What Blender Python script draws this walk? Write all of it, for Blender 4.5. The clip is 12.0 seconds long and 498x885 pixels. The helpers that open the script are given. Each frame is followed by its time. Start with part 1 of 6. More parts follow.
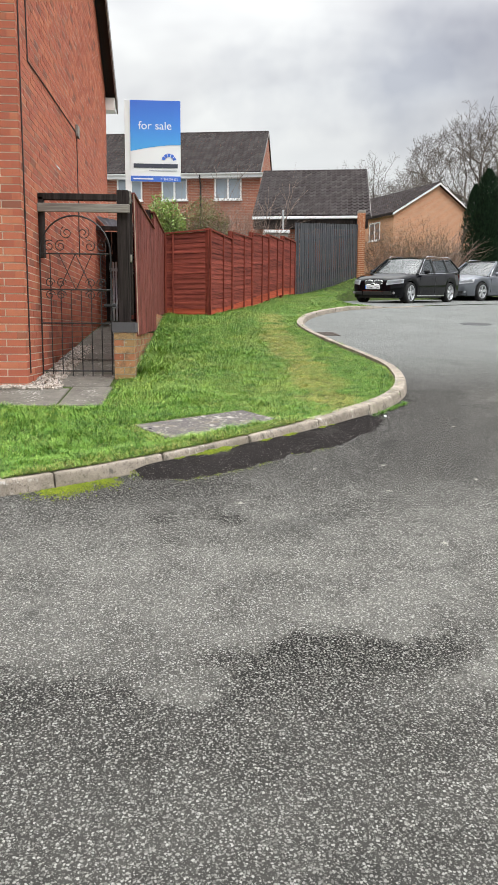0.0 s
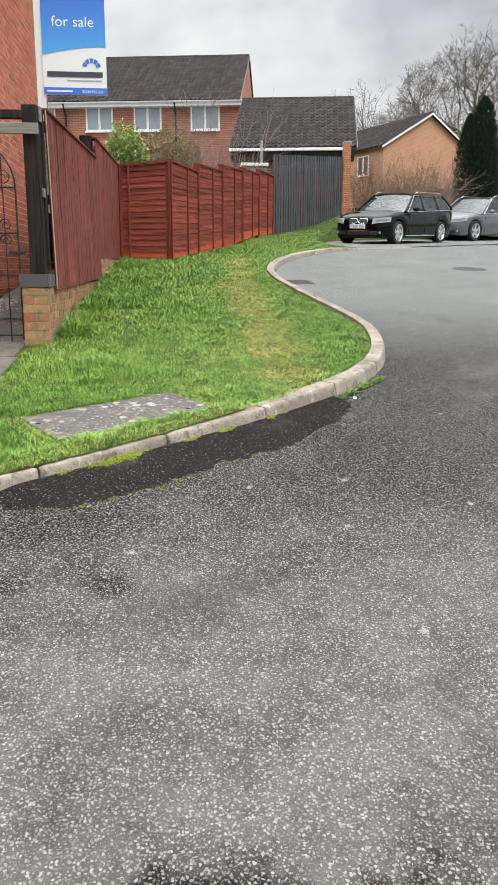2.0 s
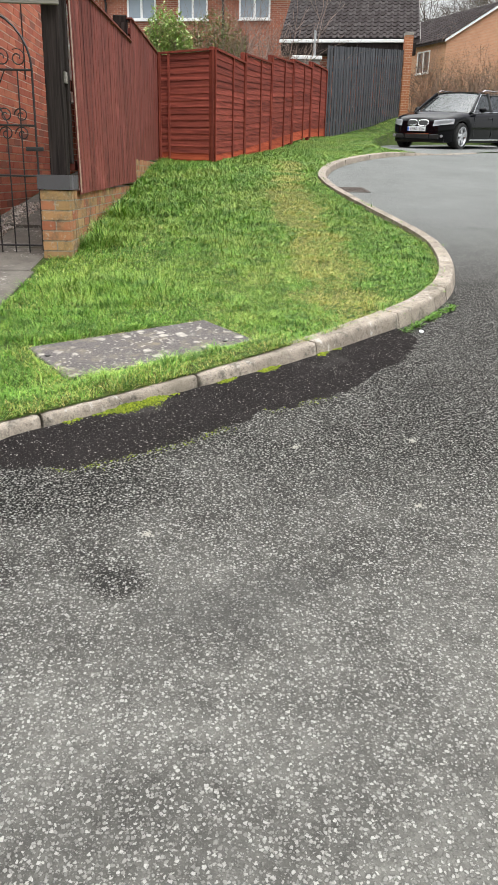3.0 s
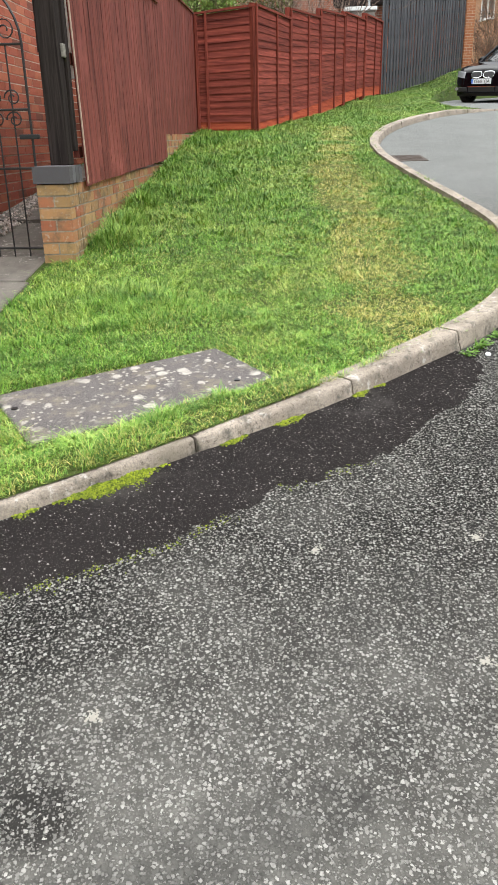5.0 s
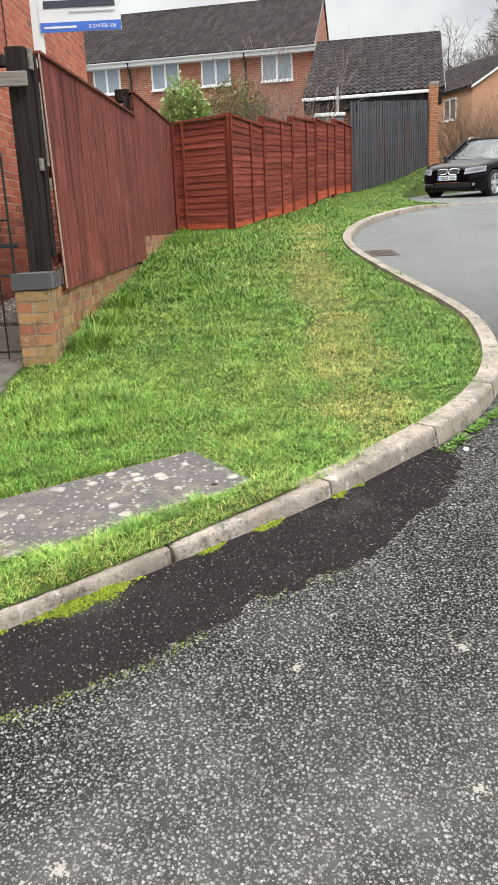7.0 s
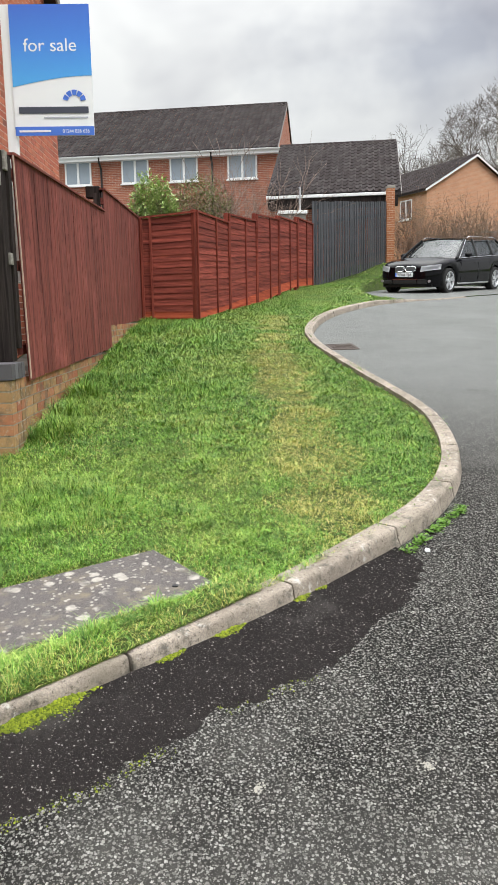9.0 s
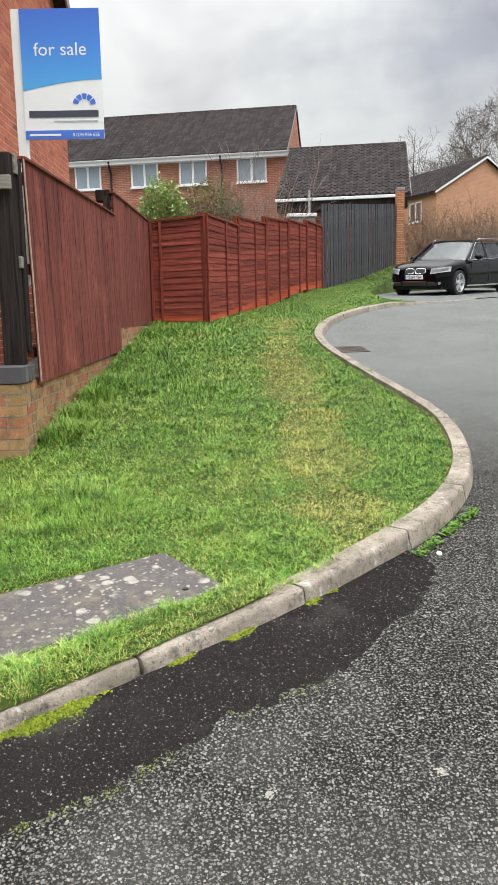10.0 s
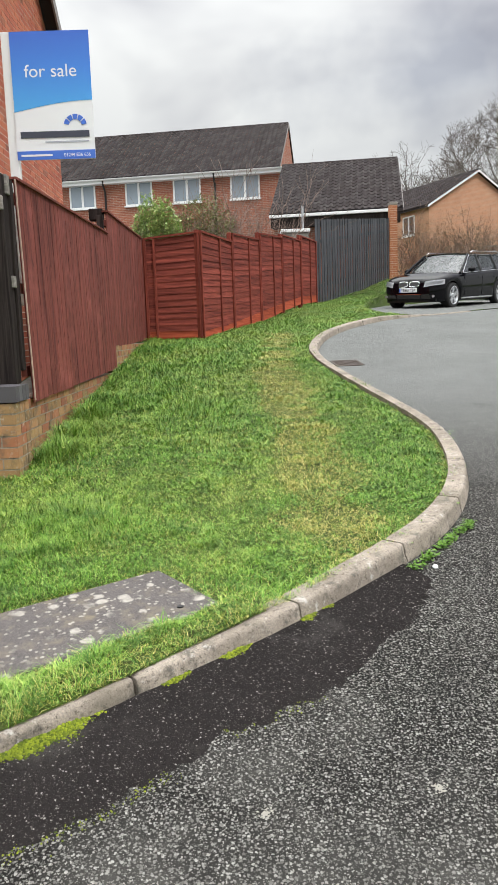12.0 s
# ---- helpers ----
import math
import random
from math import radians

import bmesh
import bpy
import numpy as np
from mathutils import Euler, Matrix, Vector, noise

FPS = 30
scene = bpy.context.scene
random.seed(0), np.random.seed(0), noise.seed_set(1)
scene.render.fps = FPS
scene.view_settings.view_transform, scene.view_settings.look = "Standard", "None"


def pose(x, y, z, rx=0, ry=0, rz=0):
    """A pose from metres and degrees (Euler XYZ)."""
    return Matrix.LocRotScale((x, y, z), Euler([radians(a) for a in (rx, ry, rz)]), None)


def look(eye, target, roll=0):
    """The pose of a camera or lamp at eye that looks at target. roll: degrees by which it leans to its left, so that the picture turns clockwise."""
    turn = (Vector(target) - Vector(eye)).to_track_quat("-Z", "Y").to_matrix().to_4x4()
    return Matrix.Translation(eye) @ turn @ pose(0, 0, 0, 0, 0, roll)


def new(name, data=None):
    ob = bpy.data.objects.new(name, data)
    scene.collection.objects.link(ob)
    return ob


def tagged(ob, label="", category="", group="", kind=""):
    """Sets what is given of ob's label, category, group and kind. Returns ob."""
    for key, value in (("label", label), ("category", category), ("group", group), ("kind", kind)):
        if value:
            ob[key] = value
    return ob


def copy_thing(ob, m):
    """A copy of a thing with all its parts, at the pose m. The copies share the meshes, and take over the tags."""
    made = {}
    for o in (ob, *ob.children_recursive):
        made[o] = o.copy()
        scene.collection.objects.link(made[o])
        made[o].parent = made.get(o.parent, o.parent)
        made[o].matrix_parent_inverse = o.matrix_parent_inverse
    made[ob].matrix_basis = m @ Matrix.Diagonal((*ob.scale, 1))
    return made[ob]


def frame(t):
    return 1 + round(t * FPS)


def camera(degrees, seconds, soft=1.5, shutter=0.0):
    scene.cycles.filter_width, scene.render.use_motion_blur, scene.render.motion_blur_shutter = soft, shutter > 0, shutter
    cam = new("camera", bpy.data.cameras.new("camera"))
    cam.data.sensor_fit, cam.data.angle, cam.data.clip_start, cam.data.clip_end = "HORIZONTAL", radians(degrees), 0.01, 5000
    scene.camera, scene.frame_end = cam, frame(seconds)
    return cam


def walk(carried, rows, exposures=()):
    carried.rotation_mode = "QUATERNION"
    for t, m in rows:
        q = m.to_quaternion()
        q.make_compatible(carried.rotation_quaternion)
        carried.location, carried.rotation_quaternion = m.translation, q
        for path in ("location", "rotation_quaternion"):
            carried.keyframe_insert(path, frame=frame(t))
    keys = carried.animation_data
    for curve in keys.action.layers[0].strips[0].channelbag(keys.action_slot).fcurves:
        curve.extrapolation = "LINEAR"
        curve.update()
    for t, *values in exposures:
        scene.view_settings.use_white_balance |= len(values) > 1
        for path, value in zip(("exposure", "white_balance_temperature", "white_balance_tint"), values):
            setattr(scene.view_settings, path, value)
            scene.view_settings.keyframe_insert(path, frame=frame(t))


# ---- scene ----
# ======== camera and walk ========
cam = camera(36.4, 12.0, soft=1.0)
PATH = [
    (0, (0.698, -8.329, 0.539), (0.827, -6.354, 0.25), 0.4),
    (0.5, (0.885, -8.01, 0.586), (1.09, -6.044, 0.28), 0.2),
    (1, (0.984, -7.657, 0.592), (1.197, -5.696, 0.265), 1.4),
    (1.5, (1.061, -7.236, 0.644), (1.263, -5.282, 0.266), 1.3),
    (2, (1.206, -6.821, 0.667), (1.362, -4.876, 0.226), 0.3),
    (2.5, (1.219, -6.408, 0.625), (1.336, -4.488, 0.08), 0.9),
    (3, (1.227, -6.073, 0.65), (1.281, -4.186, -0.012), 1.3),
    (3.2, (1.266, -5.947, 0.667), (1.285, -4.071, -0.024), 0.9),
    (4.8, (1.399, -5.187, 0.77), (1.348, -3.34, 0.004), -0.8),
    (5, (1.427, -5.147, 0.782), (1.321, -3.294, 0.035), -1.2),
    (5.5, (1.452, -5.116, 0.793), (1.294, -3.242, 0.113), -1.3),
    (6, (1.464, -5.09, 0.824), (1.331, -3.194, 0.202), -2.2),
    (6.5, (1.471, -5.079, 0.835), (1.372, -3.169, 0.251), -3.3),
    (7, (1.464, -5.075, 0.844), (1.397, -3.15, 0.307), -2.4),
    (7.5, (1.46, -5.073, 0.881), (1.426, -3.126, 0.422), -1.0),
    (9.3, (1.458, -5.042, 0.922), (1.502, -3.069, 0.596), -1.0),
    (9.5, (1.458, -5.036, 0.918), (1.49, -3.063, 0.592), -0.9),
    (10, (1.454, -5.04, 0.918), (1.47, -3.066, 0.597), -1.1),
    (10.5, (1.462, -5.038, 0.915), (1.498, -3.061, 0.61), -1.1),
    (11, (1.462, -5.039, 0.916), (1.502, -3.061, 0.625), -1.3),
    (11.5, (1.456, -5.037, 0.92), (1.486, -3.057, 0.64), -1.5),
    (12, (1.477, -5.033, 0.919), (1.499, -3.053, 0.637), -2.0),
]
walk(cam, [(t, look(eye, target, roll)) for t, eye, target, roll in PATH],
     exposures=((0, 0.16), (3.2, 0.16), (4.8, 0.24), (7.5, 0.22), (9.3, 0.10), (12, 0.05)))

# ======== world and sun ========
world = bpy.data.worlds.new("overcast")
scene.world = world
world.use_nodes = True
wn, wl = world.node_tree.nodes, world.node_tree.links
wn.clear()


def wnode(kind, **kw):
    n = wn.new(kind)
    for k, v in kw.items():
        n.inputs[k].default_value = v
    return n


sky = wn.new("ShaderNodeTexSky")
sky.sky_type, sky.sun_disc = "NISHITA", False
sky.sun_elevation, sky.sun_rotation = radians(47.7), radians(118)
tc = wn.new("ShaderNodeTexCoord")
# cloud layer: broad masses seen on a flattened dome
sep = wn.new("ShaderNodeSeparateXYZ")
wl.new(tc.outputs["Generated"], sep.inputs[0])
zz = wn.new("ShaderNodeMath"); zz.operation = "ADD"; zz.inputs[1].default_value = 0.28
wl.new(sep.outputs["Z"], zz.inputs[0])
dx = wn.new("ShaderNodeMath"); dx.operation = "DIVIDE"
dy = wn.new("ShaderNodeMath"); dy.operation = "DIVIDE"
wl.new(sep.outputs["X"], dx.inputs[0]); wl.new(zz.outputs[0], dx.inputs[1])
wl.new(sep.outputs["Y"], dy.inputs[0]); wl.new(zz.outputs[0], dy.inputs[1])
cmb = wn.new("ShaderNodeCombineXYZ")
wl.new(dx.outputs[0], cmb.inputs[0]); wl.new(dy.outputs[0], cmb.inputs[1])
cl = wnode("ShaderNodeTexNoise", Scale=1.5, Detail=4.0, Roughness=0.48, Distortion=0.3)
mp = wn.new("ShaderNodeMapping")
mp.inputs["Location"].default_value = (-0.12, 0.2, 0)
wl.new(cmb.outputs[0], mp.inputs[0]); wl.new(mp.outputs[0], cl.inputs["Vector"])
cr = wn.new("ShaderNodeValToRGB")
cr.color_ramp.elements[0].position, cr.color_ramp.elements[0].color = 0.32, (0.47, 0.475, 0.52, 1)
cr.color_ramp.elements[1].position, cr.color_ramp.elements[1].color = 0.54, (0.885, 0.90, 0.89, 1)
# the cloud is heavier towards the east
east = wn.new("ShaderNodeMath"); east.operation = "MULTIPLY_ADD"; east.inputs[1].default_value = -0.14
wl.new(sep.outputs["X"], east.inputs[0]); wl.new(cl.outputs[0], east.inputs[2]); wl.new(east.outputs[0], cr.inputs[0])
# a heavy slate-coloured bank low in the north-east, brighter sky under it
ndir = wn.new("ShaderNodeVectorMath"); ndir.operation = "DISTANCE"
stretch = wn.new("ShaderNodeMapping"); stretch.inputs["Scale"].default_value = (2.6, 0.7, 6.5)
wl.new(tc.outputs["Generated"], stretch.inputs[0]); wl.new(stretch.outputs[0], ndir.inputs[0])
ndir.inputs[1].default_value = (2.6 * 0.25, 0.7 * 0.92, 6.5 * 0.295)
bn = wnode("ShaderNodeTexNoise", Scale=7.0, Detail=4.0, Roughness=0.55)
wl.new(tc.outputs["Generated"], bn.inputs["Vector"])
bw = wn.new("ShaderNodeMath"); bw.operation = "MULTIPLY_ADD"; bw.inputs[1].default_value = 0.9
wl.new(bn.outputs[0], bw.inputs[0]); wl.new(ndir.outputs["Value"], bw.inputs[2])
bank = wn.new("ShaderNodeValToRGB")
bank.color_ramp.elements[0].position, bank.color_ramp.elements[0].color = 0.55, (0.58, 0.60, 0.67, 1)
bank.color_ramp.elements[1].position, bank.color_ramp.elements[1].color = 1.0, (1, 1, 1, 1)
wl.new(bw.outputs[0], bank.inputs[0])
low = wn.new("ShaderNodeValToRGB")
low.color_ramp.elements[0].position, low.color_ramp.elements[0].color = 0.19, (0.75, 0.75, 0.75, 1)
low.color_ramp.elements[1].position, low.color_ramp.elements[1].color = 0.27, (0, 0, 0, 1)
wl.new(sep.outputs["Z"], low.inputs[0])
clear = wn.new("ShaderNodeMix"); clear.data_type = "RGBA"
wl.new(low.outputs[0], clear.inputs[0]); wl.new(cr.outputs[0], clear.inputs[6]); clear.inputs[7].default_value = (0.865, 0.89, 0.89, 1)
cloud = wn.new("ShaderNodeMix"); cloud.data_type, cloud.blend_type = "RGBA", "MULTIPLY"
cloud.inputs[0].default_value = 1.0
wl.new(clear.outputs[2], cloud.inputs[6]); wl.new(bank.outputs[0], cloud.inputs[7])
bgs = wnode("ShaderNodeBackground", Strength=0.06)
wl.new(sky.outputs[0], bgs.inputs[0])
bgc = wnode("ShaderNodeBackground", Strength=0.92)
wl.new(cloud.outputs[2], bgc.inputs[0])
# an overcast dome grows brighter towards the zenith
up = wn.new("ShaderNodeMath"); up.operation = "MAXIMUM"; up.inputs[1].default_value = 0.0
wl.new(sep.outputs["Z"], up.inputs[0])
dome = wn.new("ShaderNodeMath"); dome.operation = "MULTIPLY_ADD"
dome.inputs[1].default_value, dome.inputs[2].default_value = 6.6, 0.86
up2 = wn.new("ShaderNodeMath"); up2.operation = "MULTIPLY"
wl.new(up.outputs[0], up2.inputs[0]); wl.new(up.outputs[0], up2.inputs[1]); up3 = wn.new("ShaderNodeMath"); up3.operation = "MULTIPLY"
wl.new(up2.outputs[0], up3.inputs[0]); wl.new(up.outputs[0], up3.inputs[1]); wl.new(up3.outputs[0], dome.inputs[0]); wl.new(dome.outputs[0], bgc.inputs[1])
mixw = wnode("ShaderNodeMixShader", Fac=0.93)
wl.new(bgs.outputs[0], mixw.inputs[1]); wl.new(bgc.outputs[0], mixw.inputs[2])
wout = wn.new("ShaderNodeOutputWorld")
wl.new(mixw.outputs[0], wout.inputs[0])

sun_data = bpy.data.lights.new("sun", "SUN")
sun_data.energy, sun_data.angle, sun_data.color = 1.5, radians(25), (1.0, 0.97, 0.92)
sun = new("sun", sun_data)
sun.matrix_world = look((0, 0, 30), (-24, 13, 0))


# ======== materials ========
class Nodes:
    def __init__(self, name):
        self.m = bpy.data.materials.new(name)
        self.m.use_nodes = True
        self.t = self.m.node_tree
        self.b = self.t.nodes["Principled BSDF"]
        self.pos = self.add("ShaderNodeNewGeometry").outputs["Position"]

    def add(self, kind, **kw):
        n = self.t.nodes.new(kind)
        for k, v in kw.items():
            self.put(n.inputs[k.replace("_", " ")], v)
        return n

    def put(self, socket, v):
        if hasattr(v, "is_output"):
            self.t.links.new(v, socket)
        else:
            socket.default_value = v

    def local(self):
        return self.add("ShaderNodeTexCoord").outputs["Object"]

    def noise(self, scale, detail=3.0, vec=None, rough=0.55, stretch=None, dist=0.0):
        v = vec or self.pos
        if stretch:
            mpn = self.add("ShaderNodeMapping", Vector=v)
            mpn.inputs["Scale"].default_value = stretch
            v = mpn.outputs[0]
        return self.add("ShaderNodeTexNoise", Vector=v, Scale=scale, Detail=detail, Roughness=rough, Distortion=dist).outputs[0]

    def voronoi(self, scale, feature="F1", out="Distance", vec=None, rnd=1.0):
        n = self.add("ShaderNodeTexVoronoi", Vector=vec or self.pos, Scale=scale, Randomness=rnd)
        n.feature = feature
        return n.outputs[out]

    def ramp(self, fac, *stops):
        n = self.add("ShaderNodeValToRGB", Fac=fac)
        e = n.color_ramp.elements
        while len(e) < len(stops):
            e.new(0.5)
        for el, (p, c) in zip(e, stops):
            el.position = p
            el.color = (c, c, c, 1) if not hasattr(c, "__len__") else (*c, 1)
        return n.outputs[0]

    def math(self, op, a, b=0.0, clamp=False):
        n = self.t.nodes.new("ShaderNodeMath")
        n.operation, n.use_clamp = op, clamp
        self.put(n.inputs[0], a)
        self.put(n.inputs[1], b)
        return n.outputs[0]

    def mix(self, fac, a, b, mode="MIX"):
        n = self.t.nodes.new("ShaderNodeMix")
        n.data_type, n.blend_type = "RGBA", mode
        self.put(n.inputs[0], fac)
        for s, v in ((n.inputs[6], a), (n.inputs[7], b)):
            self.put(s, v if hasattr(v, "is_output") else (*v, 1))
        return n.outputs[2]

    def each(self):
        """A random number for each piece, whether an object or an island of a joined mesh."""
        a = self.add("ShaderNodeObjectInfo").outputs["Random"]
        b = self.add("ShaderNodeNewGeometry").outputs["Random Per Island"]
        return self.math("FRACT", self.math("ADD", a, b))

    def done(self, color, rough=0.6, metal=0.0, bump=None, strength=0.3, dist=0.01, spec=0.5):
        self.put(self.b.inputs["Base Color"], color if hasattr(color, "is_output") else (*color, 1))
        self.put(self.b.inputs["Roughness"], rough)
        self.put(self.b.inputs["Metallic"], metal)
        self.put(self.b.inputs["Specular IOR Level"], spec)
        if bump is not None:
            bn = self.add("ShaderNodeBump", Height=bump, Strength=strength, Distance=dist)
            self.put(self.b.inputs["Normal"], bn.outputs[0])
        return self.m


def plain(name, color, rough=0.5, metal=0.0, vary=0.15, scale=30.0, spec=0.5):
    """Paint, plastic or metal with faint mottling."""
    n = Nodes(name)
    f = n.noise(scale, 4)
    c = n.mix(f, [v * (1 - vary) for v in color], [min(1, v * (1 + vary)) for v in color])
    r = n.ramp(n.noise(scale * 0.4), (0.3, max(0.02, rough - 0.06)), (0.7, min(1, rough + 0.08)))
    return n.done(c, r, metal, f, 0.05, 0.002, spec)


def chips(n, scale, r0, r1, keep, wobble=0.016):
    """Scattered uneven stone chips: their mask, their middles and a random tone each."""
    wob = n.add("ShaderNodeTexNoise", Vector=n.pos, Scale=scale * 1.3, Detail=2.0).outputs["Color"]
    vec = n.add("ShaderNodeVectorMath", Vector=wob)
    vec.operation = "MULTIPLY_ADD"
    n.put(vec.inputs[1], (wobble * 78 / scale,) * 3)
    n.put(vec.inputs[2], n.pos)
    cell = n.add("ShaderNodeTexVoronoi", Vector=vec.outputs[0], Scale=scale)
    cell.voronoi_dimensions = "2D"
    tone = n.add("ShaderNodeSeparateColor", Color=cell.outputs["Color"])
    rad = n.math("ADD", n.math("MULTIPLY", tone.outputs[0], r1 - r0), r0)
    mask = n.math("MULTIPLY", n.math("SUBTRACT", rad, cell.outputs["Distance"]), 9.0, True)
    mask = n.math("MULTIPLY", mask, n.math("LESS_THAN", tone.outputs[1], keep))
    return mask, cell.outputs["Distance"], tone.outputs[2]


def make_asphalt(name="asphalt"):
    n = Nodes(name)
    m1, k1, v1 = chips(n, 92.0, 0.22, 0.52, 0.92)
    m2, k2, v2 = chips(n, 170.0, 0.20, 0.48, 0.75)
    stone = n.ramp(v1, (0.0, (0.07, 0.068, 0.064)), (0.35, (0.18, 0.176, 0.166)), (0.7, (0.34, 0.333, 0.312)), (1.0, (0.58, 0.57, 0.53)))
    fines = n.ramp(v2, (0.0, (0.022, 0.021, 0.020)), (0.6, (0.085, 0.083, 0.077)), (1.0, (0.25, 0.243, 0.225)))
    tar = n.mix(n.noise(420, 2), (0.007, 0.0065, 0.0062), (0.025, 0.0235, 0.022))
    c = n.mix(m2, tar, fines)
    c = n.mix(m1, c, n.mix(n.noise(300, 3), stone, (0.13, 0.125, 0.115)))
    xyz = n.add("ShaderNodeSeparateXYZ", Vector=n.pos)
    x, y = xyz.outputs[0], xyz.outputs[1]
    # a pale dusty belt across the junction with ragged edges, worn patches elsewhere, a few soaked stains
    yy = n.math("ADD", y, n.math("MULTIPLY", n.math("SUBTRACT", n.noise(1.5, 6, rough=0.68), 0.5), 2.0))
    yy = n.math("SUBTRACT", yy, n.math("MULTIPLY", n.ramp(x, (0.75, 0.0), (1.0, 1.0)), 0.32))
    belt = n.math("MULTIPLY", n.ramp(n.math("MULTIPLY", n.math("ADD", yy, 6.3), 0.5), (0.28, 0.0), (0.36, 1.0)), n.ramp(n.math("MULTIPLY", n.math("ADD", yy, 5.0), 0.4), (0.26, 1.0), (0.62, 0.0)))
    stain = None
    rag = n.math("MULTIPLY", n.math("SUBTRACT", n.noise(11, 5, rough=0.7), 0.5), 0.16)
    for sx_, sy_, sr_ in ((0.80, -5.45, 0.085), (0.88, -3.95, 0.10), (0.45, -3.95, 0.085)):
        dd = n.math("SQRT", n.math("ADD", n.math("POWER", n.math("ABSOLUTE", n.math("SUBTRACT", x, sx_)), 2.0), n.math("POWER", n.math("ABSOLUTE", n.math("SUBTRACT", y, sy_)), 2.0)))
        one = n.math("MULTIPLY", n.math("SUBTRACT", sr_ + 0.03, n.math("ADD", dd, rag)), 14.0, True)
        stain = one if stain is None else n.math("MAXIMUM", stain, one)
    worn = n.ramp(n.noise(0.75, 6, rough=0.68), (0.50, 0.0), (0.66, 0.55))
    # the colour also pales by y alone: north of -0.8 and south of -5.4
    far_pale = n.ramp(n.math("MULTIPLY", n.math("ADD", y, 2.0), 0.1), (0.12, 0.0), (0.55, 0.75))
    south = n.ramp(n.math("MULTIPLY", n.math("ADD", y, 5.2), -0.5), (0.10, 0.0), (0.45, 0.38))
    dust_pale = n.math("MULTIPLY", n.math("MAXIMUM", n.math("MAXIMUM", n.math("MAXIMUM", belt, worn), far_pale), south), n.math("SUBTRACT", 1.0, n.math("MULTIPLY", stain, 0.85)))
    cover_ = n.math("MULTIPLY", dust_pale, n.math("MULTIPLY", n.ramp(n.noise(26, 4, rough=0.7), (0.25, 0.35), (0.75, 1.0)), n.ramp(n.noise(3.4, 5, rough=0.65), (0.34, 0.45), (0.62, 1.0))))
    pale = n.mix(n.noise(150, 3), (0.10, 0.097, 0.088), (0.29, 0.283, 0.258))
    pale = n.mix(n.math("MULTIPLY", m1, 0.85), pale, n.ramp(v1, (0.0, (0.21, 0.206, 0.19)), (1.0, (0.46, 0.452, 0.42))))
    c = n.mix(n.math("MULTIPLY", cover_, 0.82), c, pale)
    # from y = -0.4 to 3 the colour blends to a flatter, cooler pale grey
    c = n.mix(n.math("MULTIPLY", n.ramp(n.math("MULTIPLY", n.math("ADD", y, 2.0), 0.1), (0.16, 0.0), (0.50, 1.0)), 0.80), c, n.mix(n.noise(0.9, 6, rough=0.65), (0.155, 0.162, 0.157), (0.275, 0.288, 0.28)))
    drk = n.ramp(n.noise(2.1, 5, rough=0.7), (0.58, 0.0), (0.68, 0.55))
    c = n.mix(n.math("MULTIPLY", drk, n.math("SUBTRACT", 1.0, far_pale)), c, n.mix(0.65, c, (0.02, 0.02, 0.02)))
    h = n.math("ADD", n.math("MULTIPLY", m1, 0.9), n.math("MULTIPLY", m2, 0.4))
    return n.done(c, 0.9, 0, h, 1.0, 0.006, 0.03)


def make_brick(name, stops, wash=(0.24, 0.13, 0.085), spec=0.3, aged=0.0):
    n = Nodes(name)
    base = n.ramp(n.each(), *stops)
    fine = n.noise(260, 4)
    blot = n.noise(16, 4, rough=0.7)
    c = n.mix(n.ramp(fine, (0.3, 0.25), (0.7, 0.0)), base, (0.10, 0.05, 0.035))
    c = n.mix(n.ramp(blot, (0.45, 0.0), (0.75, 0.45)), c, wash)
    if aged:
        # soot, lichen and lime bloom
        c = n.mix(n.math("MULTIPLY", n.ramp(n.noise(7, 5, rough=0.7), (0.48, 0.0), (0.64, 1.0)), aged), c, (0.10, 0.085, 0.06))
        c = n.mix(n.math("MULTIPLY", n.ramp(n.noise(23, 5, rough=0.75), (0.56, 0.0), (0.66, 1.0)), aged), c, (0.46, 0.41, 0.34))
    return n.done(c, 0.88, 0, n.math("ADD", fine, blot), 0.5, 0.004, spec)


def make_coursed(name, c0, c1, joint):
    """Brickwork too far off for single bricks: courses at true size on any upright wall."""
    n = Nodes(name)
    sx_ = n.add("ShaderNodeSeparateXYZ", Vector=n.pos)
    v = n.add("ShaderNodeCombineXYZ", X=n.math("ADD", sx_.outputs[0], sx_.outputs[1]), Y=sx_.outputs[2], Z=0.0).outputs[0]
    b = n.add("ShaderNodeTexBrick", Vector=v, Scale=1.0, Mortar_Size=0.006, Brick_Width=0.225, Row_Height=0.075)
    n.put(b.inputs["Color1"], (*c0, 1)); n.put(b.inputs["Color2"], (*c1, 1)); n.put(b.inputs["Mortar"], (*joint, 1))
    blot = n.noise(1.1, 5, rough=0.65)
    c = n.mix(n.ramp(blot, (0.4, 0.0), (0.7, 0.3)), b.outputs[0], [q * 0.7 for q in c0])
    return n.done(c, 0.9, 0, b.outputs["Fac"], 0.4, -0.006, 0.3)


